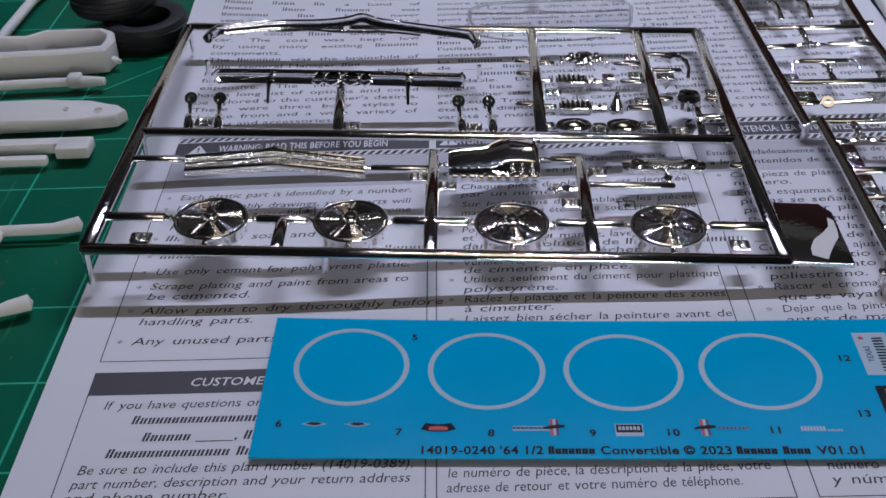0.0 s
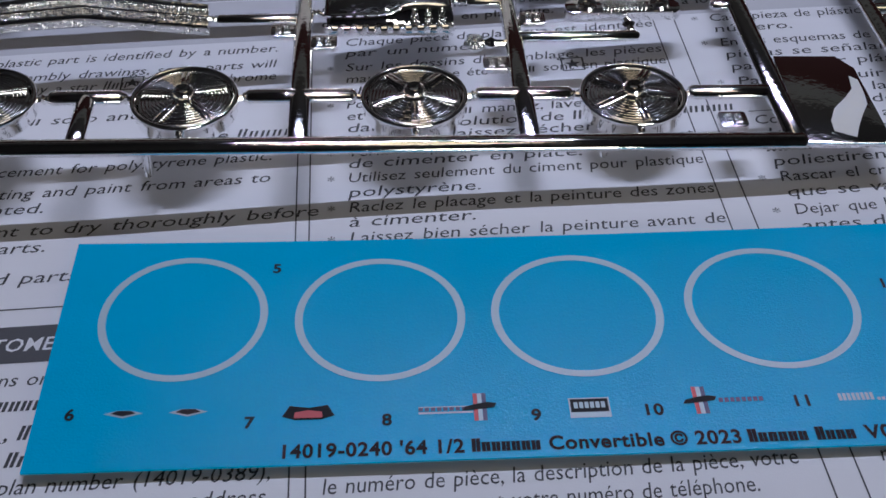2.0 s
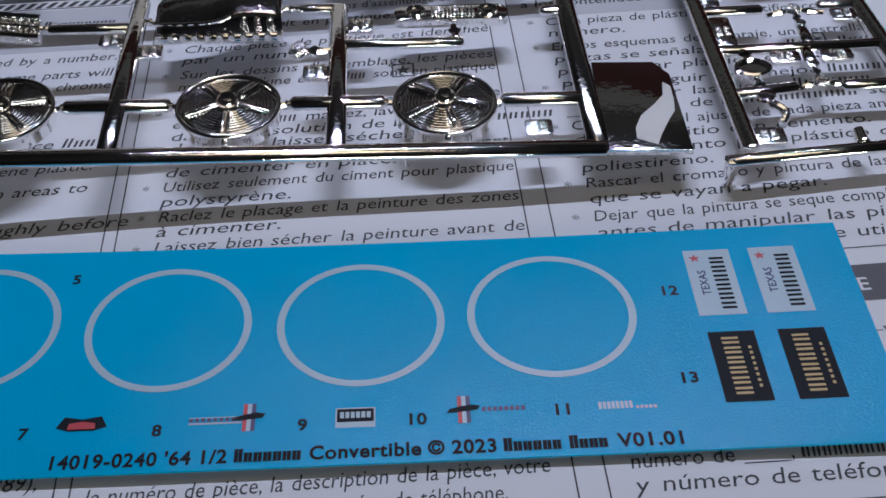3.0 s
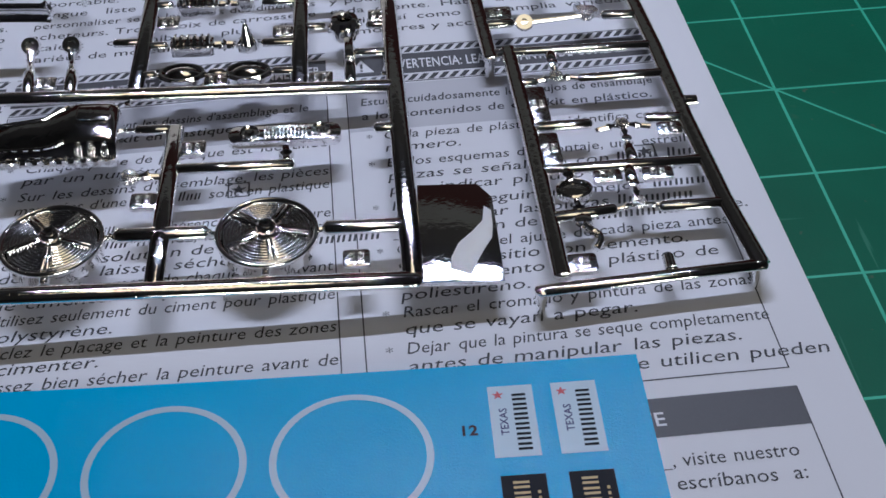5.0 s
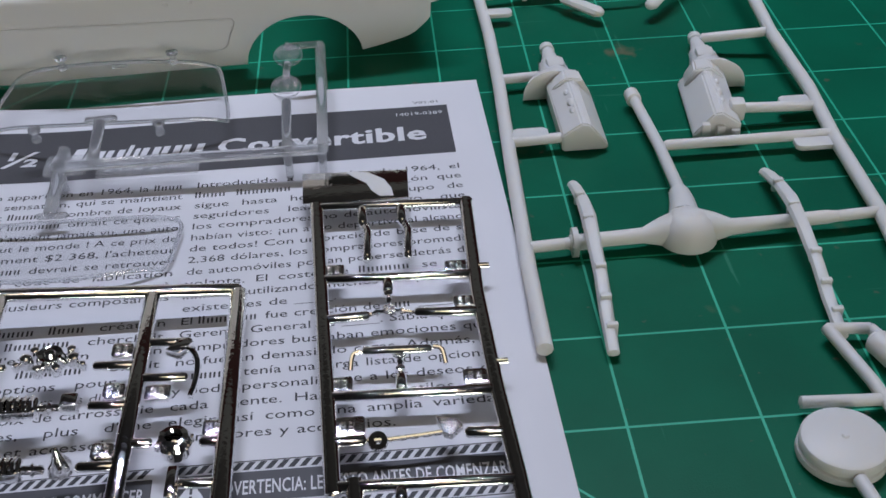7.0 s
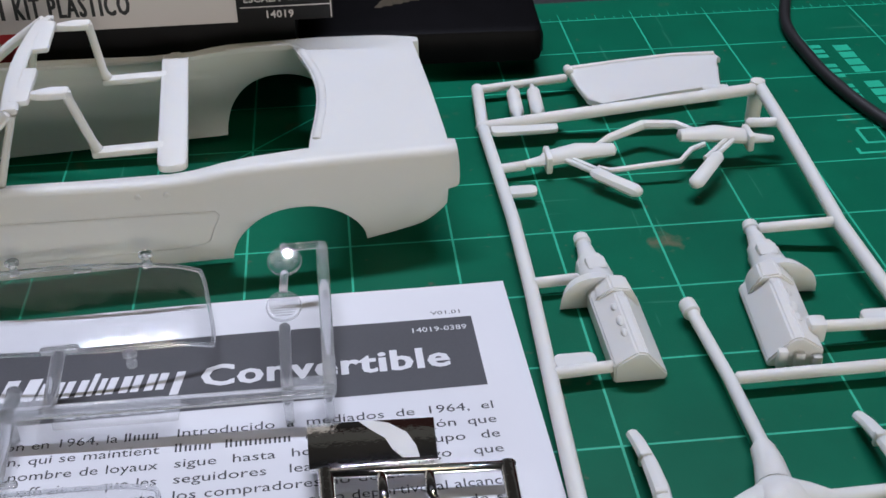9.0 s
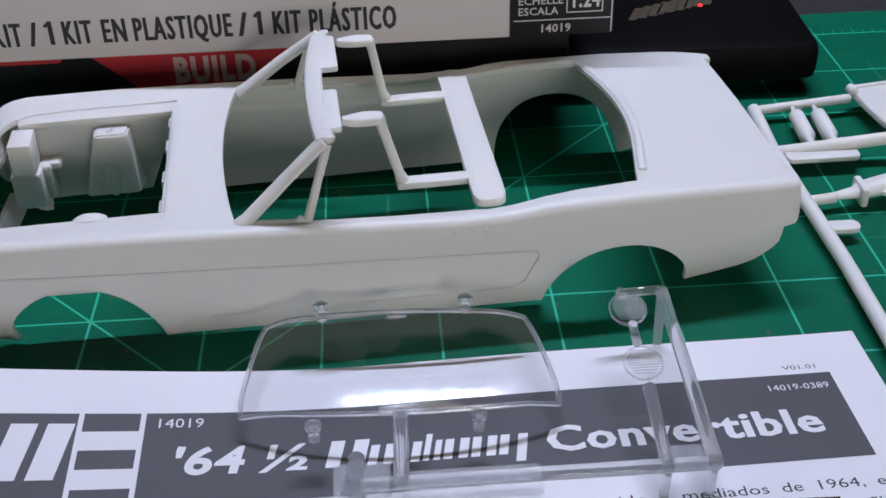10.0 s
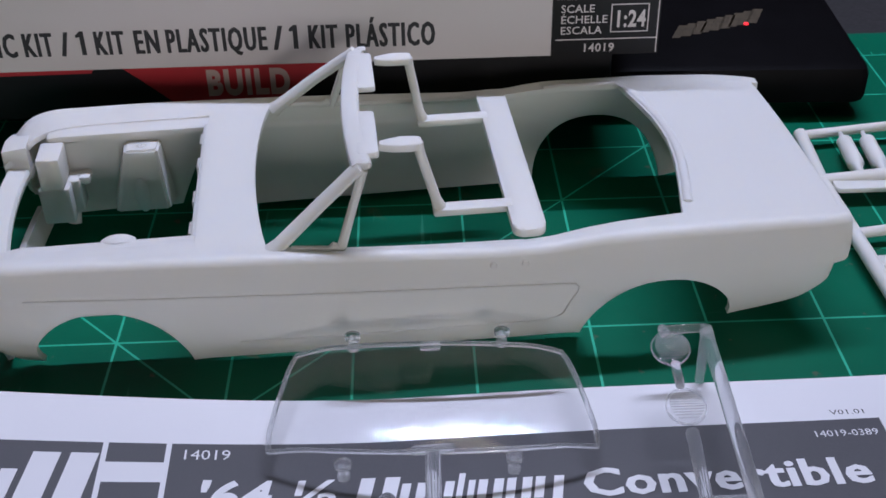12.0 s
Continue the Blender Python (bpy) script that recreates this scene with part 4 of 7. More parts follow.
def bumper(parent, pts, name, label, h=2.1, d=1.3):
    """A wrapped blade with a rounded face and a lip."""
    sect = [(-d, -h), (-d * 0.2, -h * 0.85), (0.35, -h * 0.2), (0.3, h * 0.3), (-d * 0.3, h * 0.8), (-d, h)]
    sect = [(a, b) for a, b in sect] + [(a - 0.5, b * 0.86) for a, b in reversed(sect)]
    bm = bmesh.new()
    pts = [Vector(p) for p in pts]
    rings = []
    for i, p in enumerate(pts):
        t = (pts[min(i + 1, len(pts) - 1)] - pts[max(i - 1, 0)]).normalized()
        nrm = Vector((-t.y, t.x, 0)).normalized()
        rings.append([bm.verts.new(p + nrm * a + Vector((0, 0, b))) for a, b in sect])
    for a, b in zip(rings, rings[1:]):
        for k in range(len(sect)):
            bm.faces.new((a[k], a[(k + 1) % len(sect)], b[(k + 1) % len(sect)], b[k]))
    bm.faces.new(rings[0])
    bm.faces.new(rings[-1][::-1])
    return part(name, bm, CHROME, parent, label)


def smooth_path(pts, n=6):
    pts = [Vector(p) for p in pts]
    out = []
    for i in range(len(pts) - 1):
        p0, p1, p2, p3 = pts[max(i - 1, 0)], pts[i], pts[i + 1], pts[min(i + 2, len(pts) - 1)]
        for k in range(n):
            t = k / n
            out.append(0.5 * ((2 * p1) + (p2 - p0) * t + (2 * p0 - 5 * p1 + 4 * p2 - p3) * t * t + (3 * p1 - p0 - 3 * p2 + p3) * t**3))
    return out + [pts[-1]]


front = bumper(tree, smooth_path([S(-66.5, 37.5, 6.2), S(-65, 43.5, 6.0), S(-61, 46.2, 5.7), S(-47.5, 50.6, 5.2), S(-36, 51.8, 5.0), S(-28, 52.4, 5.6), S(-23, 52.8, 6.6), S(-18, 52.0, 5.6), S(-8, 49.6, 5.2), S(5.5, 44.4, 5.8), S(9.4, 41.6, 6.2), S(11, 36, 6.2)]), "front_bumper", "wrap-round chrome bumper blade", 1.5)
bm = bmesh.new()
tube(bm, [S(-28.4, 59, 0), S(-28.2, 55.4, 2.4), S(-28, 53, 5)], [1.2, 1.1, 1.0], 10)
part("stem", bm, CHROME, front)
bm = bmesh.new()
tube(bm, smooth_path([S(-50, 49, 3.4), S(-39, 50.4, 3.2), S(-28, 49.8, 3.0), S(-16, 49.6, 3.2), S(-6, 47, 3.4)]), 0.55, 8)
part("bracket", bm, CHROME, front)
rear = bumper(tree, smooth_path([S(-61, 22.4, 1.8), S(-58, 24.0, 1.8), S(-28, 23.4, 2.0), S(3.5, 22.8, 1.8), S(6.4, 21.6, 1.8)]), "rear_bumper", "straight chrome bumper blade with bolt brackets", 2.2, 1.0)
rod(tree, S(-26.6, 20.4, 0.4), S(-25.2, YM), 1.2)
for x, w in ((-33, 1.5), (-29.4, 1.9), (-24.2, 1.9), (-20.2, 1.5)):
    bm = bmesh.new()
    tube(bm, [S(x - w, 22.0, 1.2), S(x, 21.4, 0.8), S(x + w, 22.0, 1.2)], [0.6, 1.1, 0.6], 8)
    part("bracket", bm, CHROME, rear)
for x in (-46.4, -8.6):
    bm = bmesh.new()
    tube(bm, [S(x, 21.8, 1.0), S(x, 20.2, -0.6), S(x + 0.2, 16.0, -2.8)], [1.0, 0.6, 0.5], 8)
    part("bolt_pin", bm, CHROME, rear)
for x in (-64.8, -57.2, 5.2, 13.0):
    bm = bmesh.new()
    tube(bm, [S(x + 1.2, YM + 1.0), S(x + 1.1, YM + 3.0, 0.3), S(x + 0.8, YM + 6.6, 0.6), S(x + 0.7, YM + 7.4, 0.8), S(x + 0.4, YM + 10.0, 1.0)], [1.1, 1.35, 1.35, 0.8, 0.6], 12)
    stem = part("exhaust_tip", bm, CHROME, tree, "short chrome pipe with a hollow ring end")
    bm = bmesh.new()
    lathe(bm, [(0.9, -0.9), (1.7, -0.9), (1.95, 0.0), (1.7, 0.9), (0.95, 0.9), (0.8, 0.2), (0, 0.0)], 16, Matrix.Translation(S(x, YM + 14.2, 2.0)) @ Matrix.Rotation(radians(38), 4, "X"))
    part("ring", bm, CHROME, stem)
    bm = bmesh.new()
    tube(bm, [S(x + 0.3, YM + 10, 1.0), S(x, YM + 13, 1.6)], [0.6, 0.9], 8)
    part("neck", bm, CHROME, stem)
# engine dress-up parts between the upper rails
for y, xs in ((36.8, ((26.2, 31.6), (48.2, 56.9))), (26.0, ((26.2, 30.6), (49.0, 56.9))), (11.0, ((26.2, 30.8), (49.4, 56.9))), (1.0, ((26.2, 29.6), (39.6, 42.6), (51.8, 56.9)))):
    for a, b in xs:
        rod(tree, S(a, y), S(b, y), 0.95)
for a, b, y in ((20.6, 26, 38.0), (20.9, 26, 30.2), (20.2, 26, 12.4)):
    rod(tree, S(a, y), S(b, y), 0.95, "stub")
bm = bmesh.new()
lathe(bm, [(0, 2.6), (1.0, 2.4), (1.4, 1.6), (2.4, 1.8), (2.7, 1.0), (3.0, -0.6), (2.0, -1.6), (0, -1.6)], 20, Matrix.Translation(S(40, 38.6)))
carb = part("carburettor", bm, CHROME, tree, "chrome carburettor with lobed body")
for dx, dy, r in ((-4.6, -0.6, 1.5), (-3.4, 2.0, 1.2), (4.4, -0.4, 1.5), (3.6, 2.2, 1.2), (1.5, -3.0, 1.1), (-2.0, -3.2, 1.2), (-6.4, -1.6, 0.8), (6.2, -1.6, 0.8)):
    bm = bmesh.new()
    lathe(bm, [(0, 1.3 * r), (0.7 * r, 1.0 * r), (r, 0), (0.8 * r, -1.0), (0, -1.2)], 12, Matrix.Translation(S(40 + dx, 38.6 + dy)))
    part("lobe", bm, CHROME, carb)
for y in (26.2, 11.2):
    bm = bmesh.new()
    prism(bm, rounded(31.4, 40.0, y - 2.9, y + 1.4, 1.2, 4), -1.6, 0.6, 0.3)
    cover = part("rocker_cover", bm, CHROME, tree, "finned chrome rocker cover")
    for k in range(6):
        bm = bmesh.new()
        tube(bm, [(32.4 + 1.3 * k, y - 2.6, 0.4), (32.4 + 1.3 * k, y - 1, 1.5), (32.4 + 1.3 * k, y + 0.8, 0.9)], 0.42, 8)
        part("fin", bm, CHROME, cover)
    gate(tree, S(40.2, y - 0.6), S(43.8, y - 0.6), 0.8)
bm = bmesh.new()
prism(bm, rounded(44.0, 47.2, 24.0, 27.4, 0.6, 3), -1.2, 1.4, 0.3)
part("filter_can", bm, CHROME, tree)
bm = bmesh.new()
lathe(bm, [(0, 4.4), (0.5, 3.8), (0.9, 2.2), (2.0, 0.2), (2.3, -1.4), (0, -1.6)], 14, Matrix.Translation(S(46.4, 11.6)))
part("horn_cone", bm, CHROME, tree)
for x in (34.6, 47.2):
    bm = bmesh.new()
    lathe(bm, [(0, 1.3), (0.8, 1.25), (1.6, 1.05), (2.4, 0.7), (3.0, 0.3), (3.4, 0.75), (3.8, 0.75), (4.2, 0.1), (3.6, -1.4), (0, -1.6)], 24, Matrix.Translation(S(x, 0.8)) @ Matrix.Diagonal((1.12, 0.72, 1, 1)))
    part("oval_lamp", bm, CHROME, tree, "oval chrome lamp bowl")
# upper right column
rod(tree, S(57, 43.0), S(66.2, 43.0), 0.95)
rod(tree, S(57, 33.0), S(66.4, 33.0), 0.95)
bm = bmesh.new()
tube(bm, smooth_path([S(63.6, 40, 0.4), S(66.2, 39.4, 1.2), S(68.0, 36.6, 1.0), S(68.2, 32, 0.4), S(67.4, 27.6, 0)]), 0.65, 8)
part("hose_hook", bm, CHROME, tree)
bm = bmesh.new()
prism(bm, [(61.6, 38.6), (64.6, 42.0), (66.8, 40.6), (64.4, 37.2)], -0.6, 1.2, 0.3)
part("pivot_lug", bm, CHROME, tree)
rod(tree, S(57, 16.2), S(61.8, 16.2), 0.95)
rod(tree, S(70.2, 16.2), S(X1, 16.2), 0.95)
bm = bmesh.new()
lathe(bm, [(1.2, 1.2), (1.6, 2.0), (2.6, 1.8), (3.3, 0.4), (2.6, -2.4), (0, -3.4), (0, 0.2), (1.2, 0.4)], 20, Matrix.Translation(S(65.8, 16.0)))
pump = part("fuel_pump", bm, CHROME, tree, "chrome pump body with an open ring")
for k in range(6):
    bm = bmesh.new()
    a = radians(60 * k + 20)
    lathe(bm, [(0, 0.9), (0.5, 0.7), (0.6, -0.6)], 8, Matrix.Translation(S(65.8 + 3.1 * math.cos(a), 16.0 + 3.1 * math.sin(a))))
    part("bolt", bm, CHROME, pump)
rod(tree, S(66.6, 7.6, 0.6), S(66.6, -5.2), 0.9)
rod(tree, S(67.4, 6.4), S(X1, 6.4), 0.95)
bm = bmesh.new()
box(bm, 65.6, 67.4, 0.5, 7.5, 0.2, 2.2, 0.4)
part("block_lug", bm, CHROME, tree)
for x in (X0, -23.0, 46.0):
    pin(tree, *S(x, YB - 0.5)[:2], 0.2, -8.9 + 0.042 * (x + 75) + (0 if x < -70 else 1.8))
for x, y in ((X0 - 0.3, YT), (X0, YM + 1.0), (-66.0, 35.8), (10.6, 34.4)):
    pin(tree, *S(x, y)[:2], 0.2, -8.2 + 0.042 * (x + 75), 0.7)
SW = [[(81.4, -57.4), (84.4, -59.0)], [(81.6, -54.8), (85.4, -56.6)], [(83.0, -51.6), (87.0, -53.4)], [(85.6, -48.8), (88.6, -50.6)], [(87.4, -46.4), (89.0, -47.6)], [(88.0, -42.8), (89.1, -44.0)]]
tag_plate(tree, [(76.6, -60.0), (89.6, -60.6), (89.6, -40.6), (87.4, -37.0), (77.2, -36.6)], SW, 0.0)
for x, y in ((-75.6, -30), (-75.6, 20), (26.8, -8), (74.6, -1)):
    bm = bmesh.new()
    tube(bm, [S(x - 1.0, y), S(x - 2.0, y)], [0.6, 0.4], 8)
    part("nub", bm, CHROME, tree)

# ---- the second chrome tree ----
two = thing("chrome_part_tree", "chrome-plated plastic part tree with narrow rails and small hoses", "part tree", at=(-38, 20, 6.2), group="chrome part trees")


def T(x, y, z=0.0):
    return (x + 38, y - 20, z)


def poly_rail(parent, pts, r, name="runner", material=None):
    bm = bmesh.new()
    tube(bm, pts, r if material else r * 1.22, 10 if material else 18, flat=1.0 if material else 0.58)
    return part(name, bm, material or CHROME, parent)


poly_rail(two, [T(-58.2, 95.6), T(-56.4, 56), T(-54.2, 9)], 1.25)
poly_rail(two, [T(-24.2, 94), T(-24.6, 60), T(-23.6, 32), T(-22.2, 10), T(-21.4, -14), T(-20.0, -37), T(-18.2, -53)], 1.25)
poly_rail(two, [T(-50.6, 12), T(-49.8, -13), T(-49.4, -52)], 1.25)
for p, q in (((-58.4, 94.6), (-23.4, 93.0)), ((-57.2, 68.0), (-24.8, 66.6)), ((-56.4, 55.0), (-47.0, 55.4)), ((-37.8, 55.4), (-24.8, 54.4)), ((-55.4, 32.8), (-24, 31.8)), ((-54.8, 21.2), (-48.4, 21.2)), ((-30.4, 21.4), (-22.8, 20.8)), ((-55.0, 10.8), (-22.4, 9.6)), ((-50.4, 0.4), (-46.4, 0.2)), ((-38.6, 0.2), (-22.0, 0.0)), ((-50, -13.6), (-38.4, -13.8)), ((-28.6, -13.6), (-21.4, -14.0)), ((-49.6, -25.8), (-20.8, -26.4)), ((-49.2, -38.2), (-38.2, -37.2)), ((-31.0, -37.6), (-20.2, -37.8)), ((-53.8, -54.8), (-17.4, -53.0))):
    rod(two, T(*p), T(*q), 1.05)
for x, bend in ((-47.9, 0.8), (-39.1, 0.9)):
    rod(two, T(x, 94), T(x + 0.2, 87), 0.85)
    bm = bmesh.new()
    pts = smooth_path([T(x + 0.2, 87), T(x + 0.4 + bend, 83, 0.5), T(x + 1.0, 78, 0.6), T(x + 0.9, 73.4)], 8)
    tube(bm, pts, [0.85 + 0.22 * (i % 2) for i in range(len(pts))], 10)
    part("ribbed_hose", bm, CHROME, two, "ribbed chrome hose")


def branch(x, y0, y1, spread, sides=(-1, 1)):
    rod(two, T(x, y0), T(x, y0 + (y1 - y0) * 0.45), 0.9)
    bm = bmesh.new()
    lathe(bm, [(0, 1.0), (0.9, 0.7), (1.1, 0), (0, -0.9)], 12, Matrix.Translation(T(x, y0 + (y1 - y0) * 0.55)))
    part("bead", bm, CHROME, two)
    gate(two, T(x, y0 + (y1 - y0) * 0.5), T(x, y1), 0.5)
    bm = bmesh.new()
    lathe(bm, [(0, 0.9), (1.2, 0.6), (1.5, 0), (0, -0.8)], 12, Matrix.Translation(T(x, y1)))
    part("bead", bm, CHROME_ROUGH, two)
    for s in sides:
        gate(two, T(x, y1), T(x + s * spread, y1 - 1.4), 0.45)


branch(-42.9, 67.0, 56.8, 4.8)
branch(-42.6, 9.8, 1.6, 4.2)
branch(-33.1, -25.6, -14.6, 5.0)
branch(-34.2, -26.4, -36.2, 4.2)
rod(two, T(-48.4, 44.2, 0.6), T(-35.2, 43.6, 0.6), 0.9)
branch(-41.4, 33.0, 43.4, 1.0, ())
for x, s in ((-48.8, -1), (-34.8, 1)):
    bm = bmesh.new()
    tube(bm, smooth_path([T(x, 44, 0.6), T(x + s * 1.6, 43.4, 0.4), T(x + s * 2.2, 40.2, -0.6)]), 0.5, 8)
    part("lever_end", bm, CHROME, two)
bm = bmesh.new()
tube(bm, [T(-48, 21.0), T(-44, 20.9), T(-38, 21.4), T(-33, 22.0)], [0.6, 0.5, 0.45, 0.5], 8)
lever = part("gear_lever", bm, CHROME, two, "thin chrome lever with ring and blade")
bm = bmesh.new()
lathe(bm, [(0.7, -0.5), (1.7, -0.5), (1.9, 0), (1.7, 0.5), (0.7, 0.5)], 16, Matrix.Translation(T(-46.2, 20.8)) @ Matrix.Rotation(radians(30), 4, "X"))
part("ring", bm, CHROME, lever)
bm = bmesh.new()
prism(bm, [T(x, y)[:2] for x, y in ((-35.6, 25.2), (-31.6, 24.2), (-30.8, 22.6), (-33.0, 20.4), (-34.4, 21.0))], -0.6, 0.8, 0.2)
part("blade", bm, CHROME_ROUGH, lever)
bm = bmesh.new()
lathe(bm, [(0, 0.2), (2.3, 0.1), (2.6, 0.7), (3.1, 0.5), (3.2, -0.6), (0, -1.0)], 24, Matrix.Translation(T(-44.5, -32.4, 0.6)) @ Matrix.Diagonal((1.0, 0.82, 1, 1)))
part("wing_mirror", bm, CHROME, two, "round chrome wing mirror")
gate(two, T(-44.9, -26.6), T(-44.7, -29.6), 0.8)
gate(two, T(-44.4, -38.0), T(-44.4, -35.2), 0.7)
bm = bmesh.new()
tube(bm, smooth_path([T(-44.2, -38.4), T(-44.0, -41.8, 0.8), T(-42.2, -44.4, 0.6), T(-43.2, -46.4, 0)]), 0.7, 8)
part("door_handle", bm, CHROME, two)
bm = bmesh.new()
lathe(bm, [(0, 0.9), (1.4, 0.6), (1.6, 0), (0, -0.8)], 12, Matrix.Translation(T(-44.2, -40.4, 0.6)))
part("bead", bm, CHROME, two)
bm = bmesh.new()
tube(bm, [T(-32.3, -52.6), T(-32.2, -49.6)], [1.1, 1.0], 10)
part("stub", bm, CHROME, two)
for x, y, w, h in ((-54.2, 70.6, 4.6, 3.6), (-28.4, 69.4, 4.6, 3.6), (-27.6, 57.6, 4.4, 3.4), (-52.8, 35.6, 4.6, 4.0), (-27.4, 35.4, 4.6, 4.0), (-51.6, 24.6, 6.4, 4.8), (-47.2, -7.2, 3.6, 11.0), (-46.8, -20.4, 3.6, 9.0), (-38.2, -29.0, 5.0, 3.2), (-29.6, -29.2, 5.4, 3.2), (-25.0, -17.2, 4.4, 3.6), (-46.0, -49.6, 5.0, 4.2)):
    number_tab(two, *T(x, y, 0.0), w, h, 0.0 if h < 8 else 90.0 * 0)
for x, y, r in ((-22.6, 68.8, 0.9), (-22.0, 39.0, 0.9), (-19.6, -9.8, 1.4)):
    bm = bmesh.new()
    tube(bm, [T(x - 1.0, y), T(x + 1.2, y)], [r, r * 0.9], 10)
    part("nub", bm, CHROME, two)
for x, y in ((-53.0, -54.8), (-18.4, -53.0), (-54.4, 9.6), (-23.8, 93.2), (-57.8, 94.4)):
    bm = bmesh.new()
    tube(bm, [T(x, y, 0.4), T(x, y, -4.6)], [1.2, 0.9], 10)
    part("support_pin", bm, CHROME, two)
SW = [[(-51.4 + 38, 107.6 - 20), (-49.0 + 38, 107.6 - 20)], [(-49.4 + 38, 105.2 - 20), (-45.8 + 38, 106.6 - 20)], [(-46.6 + 38, 102.4 - 20), (-42.4 + 38, 103.6 - 20)], [(-45.4 + 38, 99.2 - 20), (-40.8 + 38, 99.8 - 20)], [(-43.6 + 38, 96.8 - 20), (-40.4 + 38, 96.6 - 20)]]
tag_plate(two, [T(-61.2, 95.6)[:2], T(-37.0, 95.8)[:2], T(-36.8, 107.2)[:2], T(-61.6, 108.0)[:2]], SW, 0.0)


# ---- the clear part tree ----
clear = thing("clear_part_tree", "clear plastic part tree with windscreen, rear window and headlight lenses", "part tree", at=(-100, 125, 1.6))


def C(x, y, z=0.0):
    return (x + 100, y - 125, z - 1.6)


def clear_part(name, bm, label="", parent=None, material=None):
    ob = part(name, bm, material or CLEAR_THICK, parent or clear, label)
    return ob


def clear_rod(p, q, r=1.3, name="runner"):
    return clear_part(name, bar(p, q, r, 12), "", None, CLEAR_THICK)


clear_rod(C(-121.5, 115.2, 8.6), C(-55.6, 114.6, 9.2), 1.35)
clear_rod(C(-56.6, 114.6, 9.2), C(-57.2, 158.4, 14.6), 1.35)
clear_rod(C(-57.2, 158.2, 14.6), C(-66.0, 157.2, 15.0), 0.9)
clear_rod(C(-65.2, 114.8, 9.2), C(-65.4, 131.0, 13.6), 1.2)
clear_rod(C(-65.6, 140.6, 15.2), C(-65.4, 147.0, 15.6), 0.9, "gate")
clear_rod(C(-65.4, 155.4, 15.4), C(-65.8, 158.2, 15.0), 0.95, "gate")
clear_rod(C(-119.4, 99.4, 5.8), C(-119.4, 122.4, 9.0), 1.5)
clear_rod(C(-111.6, 114.8, 9.0), C(-111.2, 129.6, 12.4), 1.4)
clear_rod(C(-115.0, 129.8, 12.2), C(-107.4, 130.2, 12.2), 0.9, "gate")
clear_rod(C(-122.4, 99.4, 5.4), C(-115.4, 99.4, 5.4), 0.8, "gate")
for x, y in ((-119.4, 115.2), (-65.2, 114.8), (-57.0, 114.8), (-57.2, 157.0)):
    bm = bmesh.new()
    tube(bm, [C(x, y, 9 if y < 120 else 14), C(x, y, 1.6 if y < 150 else 0.2)], [1.1, 0.9], 10)
    clear_part("support_pin", bm, "", None, CLEAR_THICK)
for x0, x1, y0, y1, z in ((-123.6, -113.4, 113.6, 121.6, 7.6), (-111.4, -86.8, 113.4, 120.4, 6.0), (-65.2, -57.4, 115.6, 120.0, 8.6)):
    bm = bmesh.new()
    prism(bm, rounded(x0 + 100, x1 + 100, y0 - 125, y1 - 125, 0.8, 3), z - 2.3, z - 1.5, 0.2)
    plate = clear_part("number_plate", bm, "", None, CLEAR_RIBBED)
    if x1 - x0 > 20:
        pr = Print(lambda x, y, l: (x, y, l), 1, z - 1.42)
        pr.line("2456-2000", x0 + 102, y0 - 123, 4.6, 20)
        pr.done("raised_figure", CLEAR_THICK, plate, kind="stuff")


def lens(x, y, z):
    bm = bmesh.new()
    lathe(bm, [(0, 1.2), (1.4, 1.05), (2.6, 0.6), (3.3, 0.1), (3.7, 0.05), (3.7, -0.5), (3.2, -0.6), (0, -0.4)], 28, Matrix.Translation(C(x, y, z)) @ Matrix.Rotation(radians(18), 4, "X"))
    body = clear_part("headlight_lens", bm, "round clear headlight lens with fine ribs", None, CLEAR_SHEET)
    for k in range(11):
        bm = bmesh.new()
        yy = -2.5 + 0.5 * k
        w = math.sqrt(max(0.2, 9.5 - yy * yy))
        box(bm, -w, w, yy - 0.07, yy + 0.07, 0.75 - 0.085 * yy * yy, 1.12 - 0.085 * yy * yy, 0, Matrix.Translation(C(x, y, z)) @ Matrix.Rotation(radians(18), 4, "X"))
        clear_part("rib", bm, "", body, CLEAR_RIBBED)
    bm = bmesh.new()
    lathe(bm, [(3.45, 0.0), (3.55, 0.3), (3.75, 0.3), (3.85, -0.1), (3.75, -0.4), (3.5, -0.4), (3.45, 0.0)], 28, Matrix.Translation(C(x, y, z)) @ Matrix.Rotation(radians(18), 4, "X"))
    clear_part("rim", bm, "", body, CLEAR_RIBBED)


lens(-65.4, 151.2, 15.6)
lens(-65.5, 135.8, 14.8)


